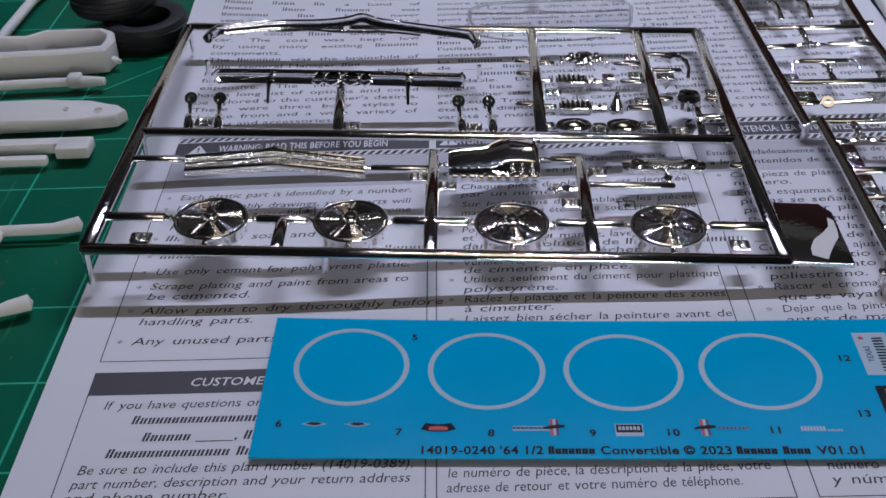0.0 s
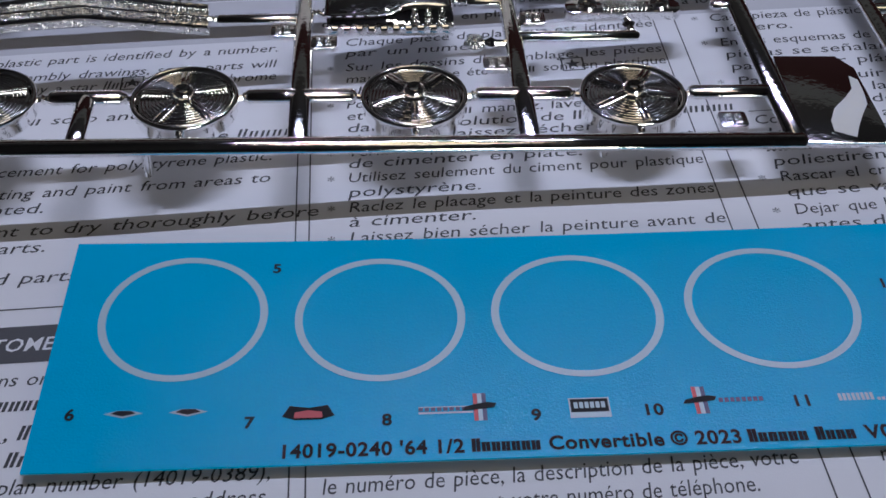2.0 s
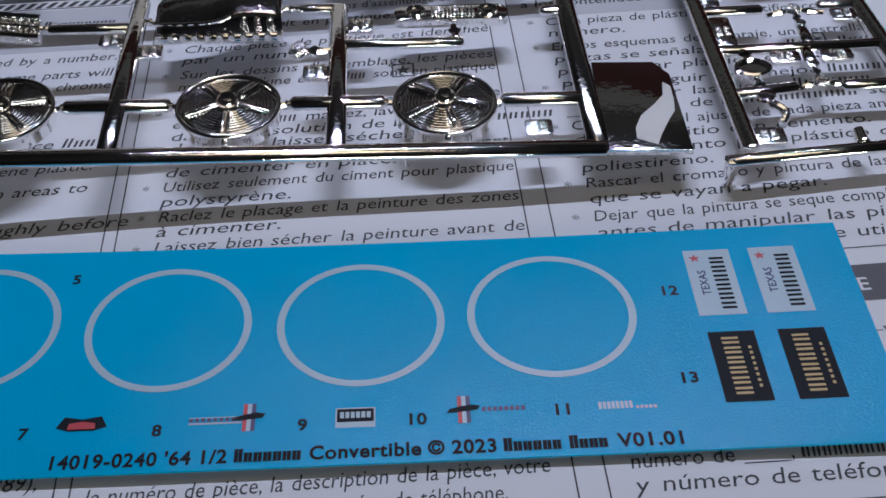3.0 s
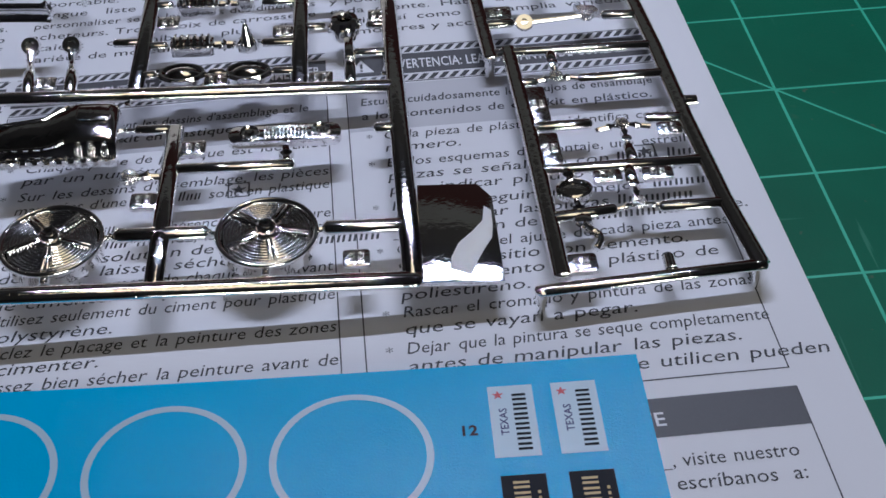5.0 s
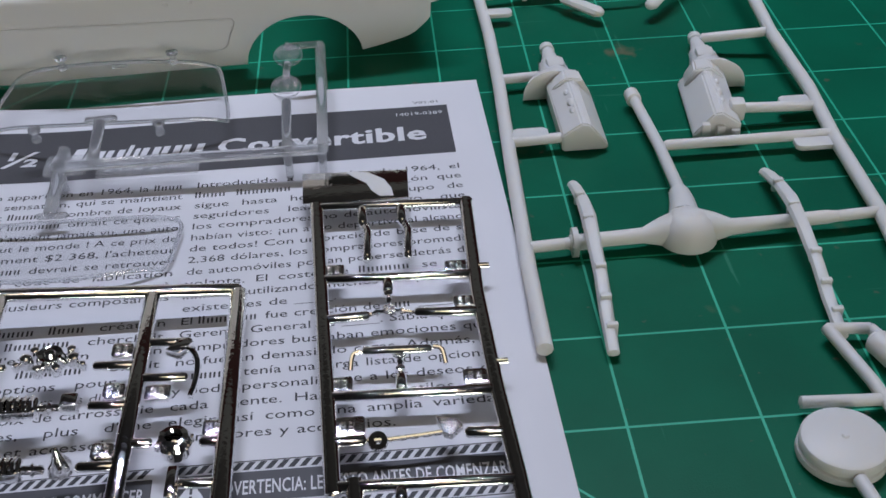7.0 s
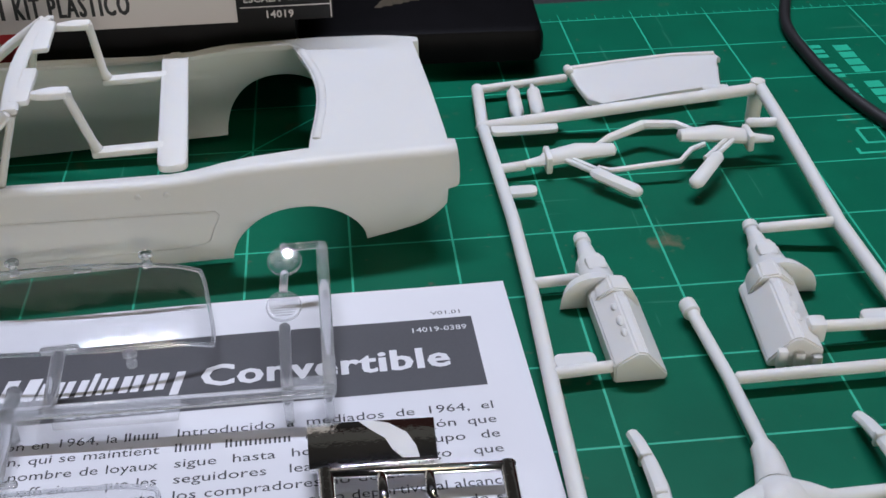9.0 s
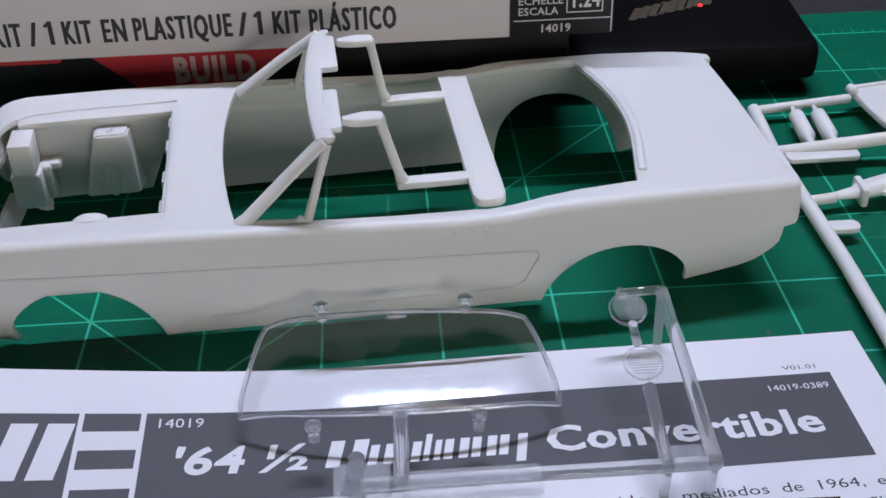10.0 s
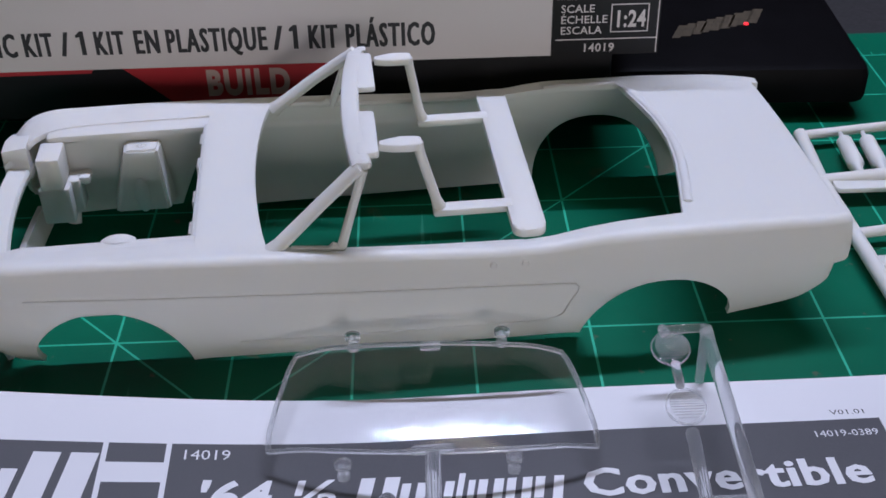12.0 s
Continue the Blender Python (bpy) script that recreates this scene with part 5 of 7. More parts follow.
def glass(name, label, c, w0, w1, y0, y1, z0, z1, dome, thick=1.0, knobs=(), corner=0.12, lean=0.0):
    """A curved pane: narrower at its top, bowed upwards along its middle, with a thick rim."""
    def arch(b):
        return 1 - (1 - b) ** 3

    bm = bmesh.new()
    nx, ny = 36, 40
    grid = []
    for side in (0, 1):
        g = []
        for j in range(ny + 1):
            b = j / ny
            row = []
            for i in range(nx + 1):
                a = 2 * i / nx - 1
                ease = 1 - corner * max(0, abs(2 * b - 1) - 0.55) ** 2 * 2.2
                w = (w0 + (w1 - w0) * b) / 2 * ease
                y = y0 + (y1 - y0) * b + (4.2 - 3.8 * b) * a * a - lean * a
                z = z0 + (z1 - z0) * arch(b) + dome * (1 - 0.2 * b) * (1 - a * a) - 1.2 * (max(0, abs(a) - 0.7) / 0.3) ** 2 - side * thick
                row.append(bm.verts.new(C(c + a * w, y, z)))
            g.append(row)
        grid.append(g)
    for g in grid:
        for p, q in zip(g, g[1:]):
            for i in range(nx):
                bm.faces.new((p[i], p[i + 1], q[i + 1], q[i]))
    edge = [(0, i) for i in range(nx + 1)] + [(j, nx) for j in range(1, ny + 1)] + [(ny, i) for i in range(nx - 1, -1, -1)] + [(j, 0) for j in range(ny - 1, 0, -1)]
    for (a, b), (d, e) in zip(edge, edge[1:] + edge[:1]):
        bm.faces.new((grid[0][a][b], grid[0][d][e], grid[1][d][e], grid[1][a][b]))
    pane = clear_part(name, bm, label, None, CLEAR_SHEET)
    pane.visible_shadow = False
    bm = bmesh.new()
    pts = []
    for j, i in edge:
        a, b = 2 * i / nx - 1, j / ny
        ease = 1 - corner * max(0, abs(2 * b - 1) - 0.55) ** 2 * 2.2
        w = (w0 + (w1 - w0) * b) / 2 * ease
        pts.append(C(c + a * w, y0 + (y1 - y0) * b + (4.2 - 3.8 * b) * a * a - lean * a, z0 + (z1 - z0) * arch(b) + dome * (1 - 0.2 * b) * (1 - a * a) - 1.2 * (max(0, abs(a) - 0.7) / 0.3) ** 2 - thick / 2))
    tube(bm, pts + pts[:1], 0.5, 8, caps=False)
    clear_part("rim", bm, "", pane, CLEAR_THICK)
    for x, y, z in knobs:
        bm = bmesh.new()
        lathe(bm, [(0, -1.8), (1.1, -1.8), (1.2, -1.0), (0.7, 0.0), (0.8, 0.6), (1.5, 1.0), (1.6, 1.7), (0, 1.9)], 16, Matrix.Translation(C(x, y, z)))
        clear_part("knob", bm, "", pane, CLEAR_THICK)
    return pane


screen = glass("windscreen", "curved clear windscreen with four moulding knobs", -111.2, 61.5, 53.5, 131.4, 158.6, 8.3, 11.3, 2.4, corner=0.05, lean=0.85, knobs=((-126.0, 159.4, 13.0), (-96.8, 159.8, 12.6), (-127.0, 127.2, 10.6), (-97.0, 128.0, 10.0)))
bm = bmesh.new()
box(bm, -12.9, -8.9, 33.2, 34.4, 9.4, 10.6, 0.3)
clear_part("edge_stub", bm, "", screen, CLEAR_THICK)
glass("rear_window", "shallow curved clear rear window", -114.8, 48, 52, 76.0, 97.0, 4.2, 5.0, 1.0, knobs=())

# ---- the car body: x runs from nose to tail, y across, z up ----
car = thing("model_car_body", "unpainted white plastic convertible car body on the cutting mat", "model car", at=(-113.7, 203.0, 0.0), rz=4.0)


def lerp_table(t, x):
    for (x0, v0), (x1, v1) in zip(t, t[1:]):
        if x <= x1:
            return v0 + (v1 - v0) * min(1, max(0, (x - x0) / (x1 - x0)))
    return t[-1][1]


WIDTH = [(-92, 30.2), (-91, 32.0), (-88, 33.6), (-80, 34.6), (-60, 35.2), (-20, 35.9), (30, 36.1), (60, 35.6), (80, 34.6), (87, 33.6), (89, 33.0)]
SHOULDER = [(-92, 22.8), (-91, 24.8), (-89, 27.0), (-86, 28.4), (-82, 29.0), (-60, 28.9), (-30, 28.0), (-10, 27.2), (14, 26.0), (26, 26.2), (31, 27.0), (36, 27.5), (60, 27.6), (75, 27.2), (89, 26.3)]
EDGE = [(-92, 23.2), (-86, 27.2), (-80, 28.2), (-45, 28.4), (-28, 28.4), (-20, 27.6), (14, 26.4), (26, 26.6), (33, 27.6), (40, 28.2), (54, 28.5), (75, 28.0), (89, 26.9)]
INNER = [(-92, 18.0), (-88, 20.4), (-84, 24.0), (-76, 25.6), (-68, 26.2), (-46, 26.2), (-44.5, 26.4), (-34, 28.2), (-30, 29.4), (-25, 30.6), (20, 31.2), (34, 30.0), (45, 29.2), (56, 28.4), (89, 28)]
SILL = [(-92, 9.0), (-90, 6.0), (-87.5, 2.2), (-84, 1.2), (-60, 1.2), (66, 1.6), (70, 2.4), (77.5, 4.8), (84, 8.2), (87.9, 10.6), (89, 11.4)]
SILL_WIDTH = [(-92, 25.5), (-81, 26.2), (-48, 29.6), (0, 30.6), (34, 31.0), (66, 28.6), (89, 27.0)]
CREASE = [(-92, 23.0), (-86, 22.8), (-50, 21.3), (0, 19.3), (31, 18.1), (89, 17.6)]
ARCHES = ((-64.4, 0.6, 16.0, 18.2), (49.0, 0.6, 16.4, 16.6))


def sill_at(x):
    z = lerp_table(SILL, x)
    for cx, cz, rx, rz in ARCHES:
        if abs(x - cx) < rx:
            z = max(z, cz + rz * (1 - (abs(x - cx) / rx) ** 2.2) ** 0.5)
    return z


def flank(x, z):
    """Half width of the body side at a height."""
    w, sh = lerp_table(WIDTH, x), lerp_table(SHOULDER, x)
    top = 18.0
    if z <= top:
        y = w - (w - lerp_table(SILL_WIDTH, x)) * ((top - z) / 16.5) ** 1.7
    else:
        y = w - 1.3 * ((z - top) / (sh - top)) ** 2.0
    c = lerp_table(CREASE, x)
    if -90 < x < 31.5 and 7.0 < z < c:
        y -= 0.34 * min(1, (31.5 - x) / 2.0) * min(1, (x + 90) / 18) * min(1, (z - 6.9) / 8.0)
    for cx, cz, rx, rz in ARCHES:
        d = math.hypot((x - cx) / (rx + 2.6), max(0, z - cz) / (rz + 2.4))
        if 0.8 < d < 1.0:
            y += 0.35 * (1 - (d - 0.8) / 0.2)
    return y


def rise(x):
    s, c, sh = lerp_table(SILL, x), lerp_table(CREASE, x), lerp_table(SHOULDER, x)
    zs = [s, s + 1.2, max(s + 2, 4.0), max(s + 2.6, 5.4), max(s + 3.1, 6.8), max(s + 3.6, 7.4), max(s + 3.8, 8.6), 10.0 if s < 5 else s + 4, 11.4 if s < 6.5 else s + 4.6, 13.3, 14.3, 15.6, (14.6 + c) / 2, c - 1.0, c - 0.25, c + 0.15]
    zs += [c + 0.15 + (sh - c - 0.15) * k for k in (0.2, 0.4, 0.58, 0.74, 0.87, 0.96)]
    out = []
    for z in zs:
        out.append(max(z, out[-1] + 0.05) if out else z)
    return out


NOSE_BACK = [(0, 6.4), (2, 5.6), (6, 4.2), (8.6, 3.4), (9.6, 1.6), (12, 0.9), (17, 0.2), (21, 0.0), (24, 0.4), (28, 1.2)]
TAIL_BACK = [(0, 4.2), (10, 4.0), (16.1, 3.8), (16.7, 1.2), (19, 1.0), (23, 1.0), (28, 1.4)]


def placed(x, y, z):
    """Draws the ends in, so that nose and tail lean as they should."""
    if x < -78:
        x += lerp_table(NOSE_BACK, z) * ((-78 - x) / 14)
    if x > 80:
        x -= lerp_table(TAIL_BACK, z) * (x - 80) / 9
    return (x, y, z)


stations = sorted({-92.0, -91.6, -91.0, -90.0, -88.8, 87.0, 88.0, 88.6, 89.0, *[round(-87 + 2.0 * k, 3) for k in range(87)], *[round(cx + rx * math.cos(math.pi * k / 26), 3) for cx, _, rx, _ in ARCHES for k in range(27)], *[round(cx + s * (rx + 0.04), 3) for cx, _, rx, _ in ARCHES for s in (-1, 1)]})
bm = bmesh.new()
flanks = {}
for s in (-1, 1):
    grid = []
    for x in stations:
        zs = sill_at(x)
        column, base = [], bm.verts.new(placed(x, s * flank(x, zs), zs))
        for z in rise(x):
            column.append(base if z <= zs + 0.12 else bm.verts.new(placed(x, s * flank(x, z), z)))
        ys, sh, yi, ze = flank(x, column[-1].co.z), lerp_table(SHOULDER, x), lerp_table(INNER, x), lerp_table(EDGE, x)
        for y, z in ((ys - 0.7, sh + 0.3), (ys - 1.6, sh + 0.55), (min(ys - 2.4, yi + (ys - yi) * 0.55), sh + 0.55 + (ze - sh - 0.55) * 0.5), (yi + (ys - yi) * 0.25, ze - 0.1), (yi, ze)):
            column.append(bm.verts.new(placed(x, s * y, z)))
        grid.append(column)
    for a, b in zip(grid, grid[1:]):
        for k in range(len(a) - 1):
            ring = []
            for v in (a[k], b[k], b[k + 1], a[k + 1]):
                if v not in ring:
                    ring.append(v)
            if len(ring) > 2:
                bm.faces.new(ring if s < 0 else ring[::-1])
    flanks[s] = grid


def nearest(x):
    return min(range(len(stations)), key=lambda i: abs(stations[i] - x))


def panel_between(i0, i1, crown, bow0, bow1, reach=8, n=16):
    """The skin across the car between two stations, with bowed front and rear edges."""
    rows = []
    for i in range(i0, i1 + 1):
        a, b = flanks[-1][i][-1], flanks[1][i][-1]
        row = [a]
        for k in range(1, n):
            c, d = math.sin(math.pi * k / n) ** 0.8, math.sin(math.pi * k / n) ** (1.2 if bow0 else 0.8)
            p = a.co.lerp(b.co, k / n) + Vector((0, 0, crown * c))
            p.x += bow0 * d * max(0, 1 - (stations[i] - stations[i0]) / reach) + bow1 * d * max(0, 1 - (stations[i1] - stations[i]) / reach)
            row.append(bm.verts.new(p))
        rows.append(row + [b])
    for p, q in zip(rows, rows[1:]):
        for k in range(n):
            bm.faces.new((p[k], q[k], q[k + 1], p[k + 1]))
    return rows


panel_between(nearest(-45), nearest(-30.2), 1.0, 0.0, -2.6, 13)
back = nearest(86.6)
deck = panel_between(nearest(53), back, 1.0, 4.0, 0.0, 16)
# tail panel: over the edge, down and in to the lower edge, set in between the ends of the wings
prev = deck[-1]
for dx, dz, wide in ((0.3, -0.7, 1.0), (0.5, -2.0, 1.0), (0.5, -9.6, 1.0), (-0.8, -10.4, 1.0), (-1.4, -13.6, 1.0), (-2.6, -15.0, 0.98)):
    row = [bm.verts.new((v.co.x + dx, v.co.y * wide, 26.6 + dz)) for v in deck[-1]]
    for k in range(len(row) - 1):
        bm.faces.new((prev[k], row[k], row[k + 1], prev[k + 1]))
    prev = row
# the wings' rear ends: an inner side wall and a closing face
for s in (-1, 1):
    top = [flanks[s][i][-1] for i in range(back, len(stations))]
    foot = [bm.verts.new((v.co.x, v.co.y, 16.6)) for v in top]
    for k in range(len(top) - 1):
        bm.faces.new((top[k], top[k + 1], foot[k + 1], foot[k]))
    ring = []
    for v in flanks[s][-1]:
        if v.co.z > 16.4 and v not in ring:
            ring.append(v)
    hub = foot[-1]
    for p, q in zip(ring[:-1], ring[1:]):
        bm.faces.new((hub, p, q))
LIP = [v.co + Vector((1.5, 0, 0.05)) for v in deck[0][1:-1]]
LIP += [flanks[1][i][-1].co + Vector((0, 1.0, 0.0)) for i in range(nearest(53) - 1, nearest(34), -2)]
bmesh.ops.recalc_face_normals(bm, faces=bm.faces)
thicken(bm, 1.2)
body = part("body_shell", bm, WHITE, car, "smooth white shell with open wheel arches", sharp=50)

for s in (-1, 1):
    # the raised lip round the side scoop, and the moulding bosses below the door's edge
    bm = bmesh.new()
    pts = [(x, s * (flank(x, lerp_table(CREASE, x) + 0.2) + 0.0), lerp_table(CREASE, x) + 0.15) for x in range(-78, 31, 3)]
    pts += [(30.8, s * (flank(31.6, 17.2) + 0.02), 17.2), (30.6, s * (flank(31.6, 15.6) + 0.02), 15.8), (29.6, s * (flank(31.6, 14) + 0.02), 14.0), (28.9, s * (flank(31.6, 12.6) - 0.1), 12.0), (28.2, s * (flank(31.6, 10.0) - 0.2), 9.6), (26.4, s * (flank(26.0, 8.0) - 0.06), 8.2)]
    pts += [(x, s * (flank(x, 7.6) - 0.06), 7.6) for x in range(22, -44, -6)]
    tube(bm, pts, 0.2, 8)
    part("side_crease", bm, WHITE, body)
    for x, z in ((13.4, 23.6), (19.8, 23.6)):
        bm = bmesh.new()
        lathe(bm, [(0, 0.2), (0.6, 0.12), (0.9, -0.2)], 10, Matrix.Translation((x, s * flank(x, z), z)) @ Matrix.Rotation(radians(90 * -s), 4, "X"))
        part("lock_boss", bm, WHITE, body)
    # door sill ledge inside the cockpit
    bm = bmesh.new()
    tube(bm, [(-18, s * 30.9, 26.6), (0, s * 31.0, 26.3), (20, s * 31.0, 26.0)], [0.5, 0.7, 0.6], 6, flat=0.6)
    part("door_edging", bm, WHITE, body)
# the raised lip round the rear of the cockpit
bm = bmesh.new()
tube(bm, LIP, 1.0, 10, flat=0.4)
part("cockpit_lip", bm, WHITE, body)
# front crossbar between the wings
bm = bmesh.new()
pts = [(-87.6 - 1.6 * a - 2.0 * (1 - a * a), 24 * a, 20.4 + 0.6 * (1 - a * a)) for a in [k / 8 - 1 for k in range(17)]]
v = [[bm.verts.new((x + dx, y, z + dz)) for dx, dz in ((-1.8, 0.4), (-1.2, 1.4), (2.8, 1.0), (3.4, 0.2), (3.0, -1.4), (-1.2, -1.2))] for x, y, z in pts]
for a, b in zip(v, v[1:]):
    for k in range(6):
        bm.faces.new((a[k], a[(k + 1) % 6], b[(k + 1) % 6], b[k]))
part("front_crossbar", bm, WHITE, body)
for s in (1,):
    # headlamp bucket: a stepped block inside the wing's front end
    bm = bmesh.new()
    out = [(18.6, 18.4), (29.4, 17.6), (30.6, 20.0), (30.2, 24.6), (24.0, 26.4), (19.0, 26.2)]
    a = [bm.verts.new((-91.8, s * y, z)) for y, z in out]
    b = [bm.verts.new((-86.2, s * y, z + 0.8)) for y, z in out]
    for k in range(len(out)):
        bm.faces.new((a[k], a[(k + 1) % len(out)], b[(k + 1) % len(out)], b[k]))
    bm.faces.new(a)
    bm.faces.new(b[::-1])
    part("headlamp_bucket", bm, WHITE, body)
bm = bmesh.new()
pts = [(-88.6 - 1.2 * (1 - a * a), 25.5 * a, 4.4) for a in [k / 6 - 1 for k in range(13)]]
v = [[bm.verts.new((x + dx, y, z + dz)) for dx, dz in ((0, 3.0), (1.4, 3.0), (2.8, -2.4), (1.6, -2.8))] for x, y, z in pts]
for a, b in zip(v, v[1:]):
    for k in range(4):
        bm.faces.new((a[k], a[(k + 1) % 4], b[(k + 1) % 4], b[k]))
part("front_valance", bm, WHITE, body)
# the sunk ledge on which the bonnet rests, along each wing
for s in (-1, 1):
    bm = bmesh.new()
    rows = []
    for k in range(20):
        x = -82.0 + 1.95 * k
        yi, z = lerp_table(INNER, x), lerp_table(EDGE, x)
        rows.append([bm.verts.new((x, s * dy, z + dz)) for dy, dz in ((yi + 0.5, -0.35), (23.2, -0.5), (22.5, -0.9), (22.5, -2.4), (yi + 0.5, -2.4))])
    for a, b in zip(rows, rows[1:]):
        for k in range(5):
            bm.faces.new((a[k], a[(k + 1) % 5], b[(k + 1) % 5], b[k]))
    bm.faces.new(rows[0])
    bm.faces.new(rows[-1][::-1])
    bmesh.ops.recalc_face_normals(bm, faces=bm.faces)
    part("bonnet_ledge", bm, WHITE, body, sharp=40)
# engine bay: inner wings with spring towers, battery box and bulkhead
for s in (-1, 1):
    bm = bmesh.new()
    out = [(-83, 25.0), (-45, 27.2), (-45, 10.6), (-83, 10.6)] if s < 0 else [(-83, 25.0), (-45, 27.2), (-45, 18.6), (-53.4, 18.4), (-53.9, 6.6), (-56.2, 6.4), (-57, 9), (-69.2, 9), (-70, 6.6), (-79, 6.4), (-83, 8)]
    a = [bm.verts.new((x, s * (22.8 + (x + 83) * 0.028), z)) for x, z in out]
    b = [bm.verts.new((x, s * (24.0 + (x + 83) * 0.028), z)) for x, z in out]
    for k in range(len(out)):
        bm.faces.new((a[k], a[(k + 1) % len(out)], b[(k + 1) % len(out)], b[k]))
    bm.faces.new(a)
    bm.faces.new(b[::-1])
    bmesh.ops.triangulate(bm, faces=[f for f in bm.faces if len(f.verts) > 4])
    wing = part("inner_wing", bm, WHITE, car, "inner wing panel of the engine bay")
    if s < 0:
        continue
    bm = bmesh.new()
    lowr, topr = [(-69.6, 0.4), (-54.8, 0.4), (-56.0, 6.2), (-68.4, 6.2)], [(-64.9, 0.2), (-56.4, 0.2), (-57.0, 5.4), (-64.4, 5.4)]
    a = [bm.verts.new((x, s * (23.4 - y), 9.4)) for x, y in lowr]
    b = [bm.verts.new((x, s * (23.4 - y), 24.9)) for x, y in topr]
    for k in range(4):
        bm.faces.new((a[k], a[(k + 1) % 4], b[(k + 1) % 4], b[k]))
    bm.faces.new(b)
    bmesh.ops.bevel(bm, geom=bm.edges[:], offset=0.5, segments=2, affect="EDGES")
    part("spring_tower", bm, WHITE, wing)
    bm = bmesh.new()
    for rx, ry, rz in ((1.8, 0.8, 4.6),):
        bmesh.ops.create_uvsphere(bm, u_segments=24, v_segments=14, radius=1.0, matrix=Matrix.Translation((-61.8, s * 17.4, 13.4)) @ Matrix.Diagonal((rx, ry, rz, 1)))
    part("spring_boss", bm, WHITE, wing)
    bm = bmesh.new()
    lathe(bm, [(0.3, 24.8), (0.4, 25.2), (0.9, 25.15), (1.2, 24.8)], 12, Matrix.Translation((-60.7, s * 20.4, 0)))
    part("tower_stud", bm, WHITE, wing)
bm = bmesh.new()
box(bm, -83.7, -78.3, 14.2, 22.8, 18.0, 26.1, 0.6)
battery = part("battery_box", bm, WHITE, car)
bm = bmesh.new()
box(bm, -84.5, -77.4, 14.2, 22.8, 9.0, 18.2, 0.6)
part("battery_tray", bm, WHITE, battery)
bm = bmesh.new()
box(bm, -78.4, -75.6, 17.4, 22.8, 9.8, 18.4, 0.6)
box(bm, -76.2, -73.4, 18.6, 22.8, 16.6, 18.5, 0.5)
part("battery_shelf", bm, WHITE, battery)
bm = bmesh.new()
box(bm, -46.2, -44.8, -24, 24, 14, 27.9, 0.4)
bulkhead = part("bulkhead", bm, WHITE, car)
for y in (-18, -6, 8, 19):
    bm = bmesh.new()
    box(bm, -47.0, -46.0, y - 2.6, y + 2.2, 15, 26.6, 0.3)
    part("bulkhead_pad", bm, WHITE, bulkhead)
for s in (-1,):
    bm = bmesh.new()
    lathe(bm, [(0, 1.0), (3.4, 0.9), (4.4, 0.4), (4.4, -0.6), (0, -0.6)], 20, Matrix.Translation((-60.4, s * 22.6, 27.2)) @ Matrix.Diagonal((0.8, 0.45, 1, 1)))
    part("tower_cap", bm, WHITE, body)
# windscreen frame with visors
# the thin frame is a little warped: its far end hangs lower and further back
FOOT = (-28.4, 29.8, 28.2)
HEAD = {-1: (-11.6, -28.0, 44.0), 1: (-10.2, 28.0, 41.6)}


def sag(bm, slope=-0.052):
    for v in bm.verts:
        v.co.z += slope * v.co.y


bm = bmesh.new()
n = 18
rows = []
for k in range(n + 1):
    a = 2 * k / n - 1
    x, y, z = -12.5 + 1.9 * a * a + 0.7 * a, 28.6 * a, 43.0 + 0.4 * (1 - a * a)
    rows.append([bm.verts.new((x + dx, y, z + dz)) for dx, dz in ((-1.9, -0.9), (-1.7, 0.2), (-0.9, 0.7), (1.6, 0.7), (2.1, 0.2), (1.9, -0.6), (0, -1.2))])
for a, b in zip(rows, rows[1:]):
    for k in range(7):
        bm.faces.new((a[k], a[(k + 1) % 7], b[(k + 1) % 7], b[k]))
bm.faces.new(rows[0])
bm.faces.new(rows[-1][::-1])
sag(bm)
header = part("windscreen_header", bm, WHITE, car, "bowed header bar with two visors")
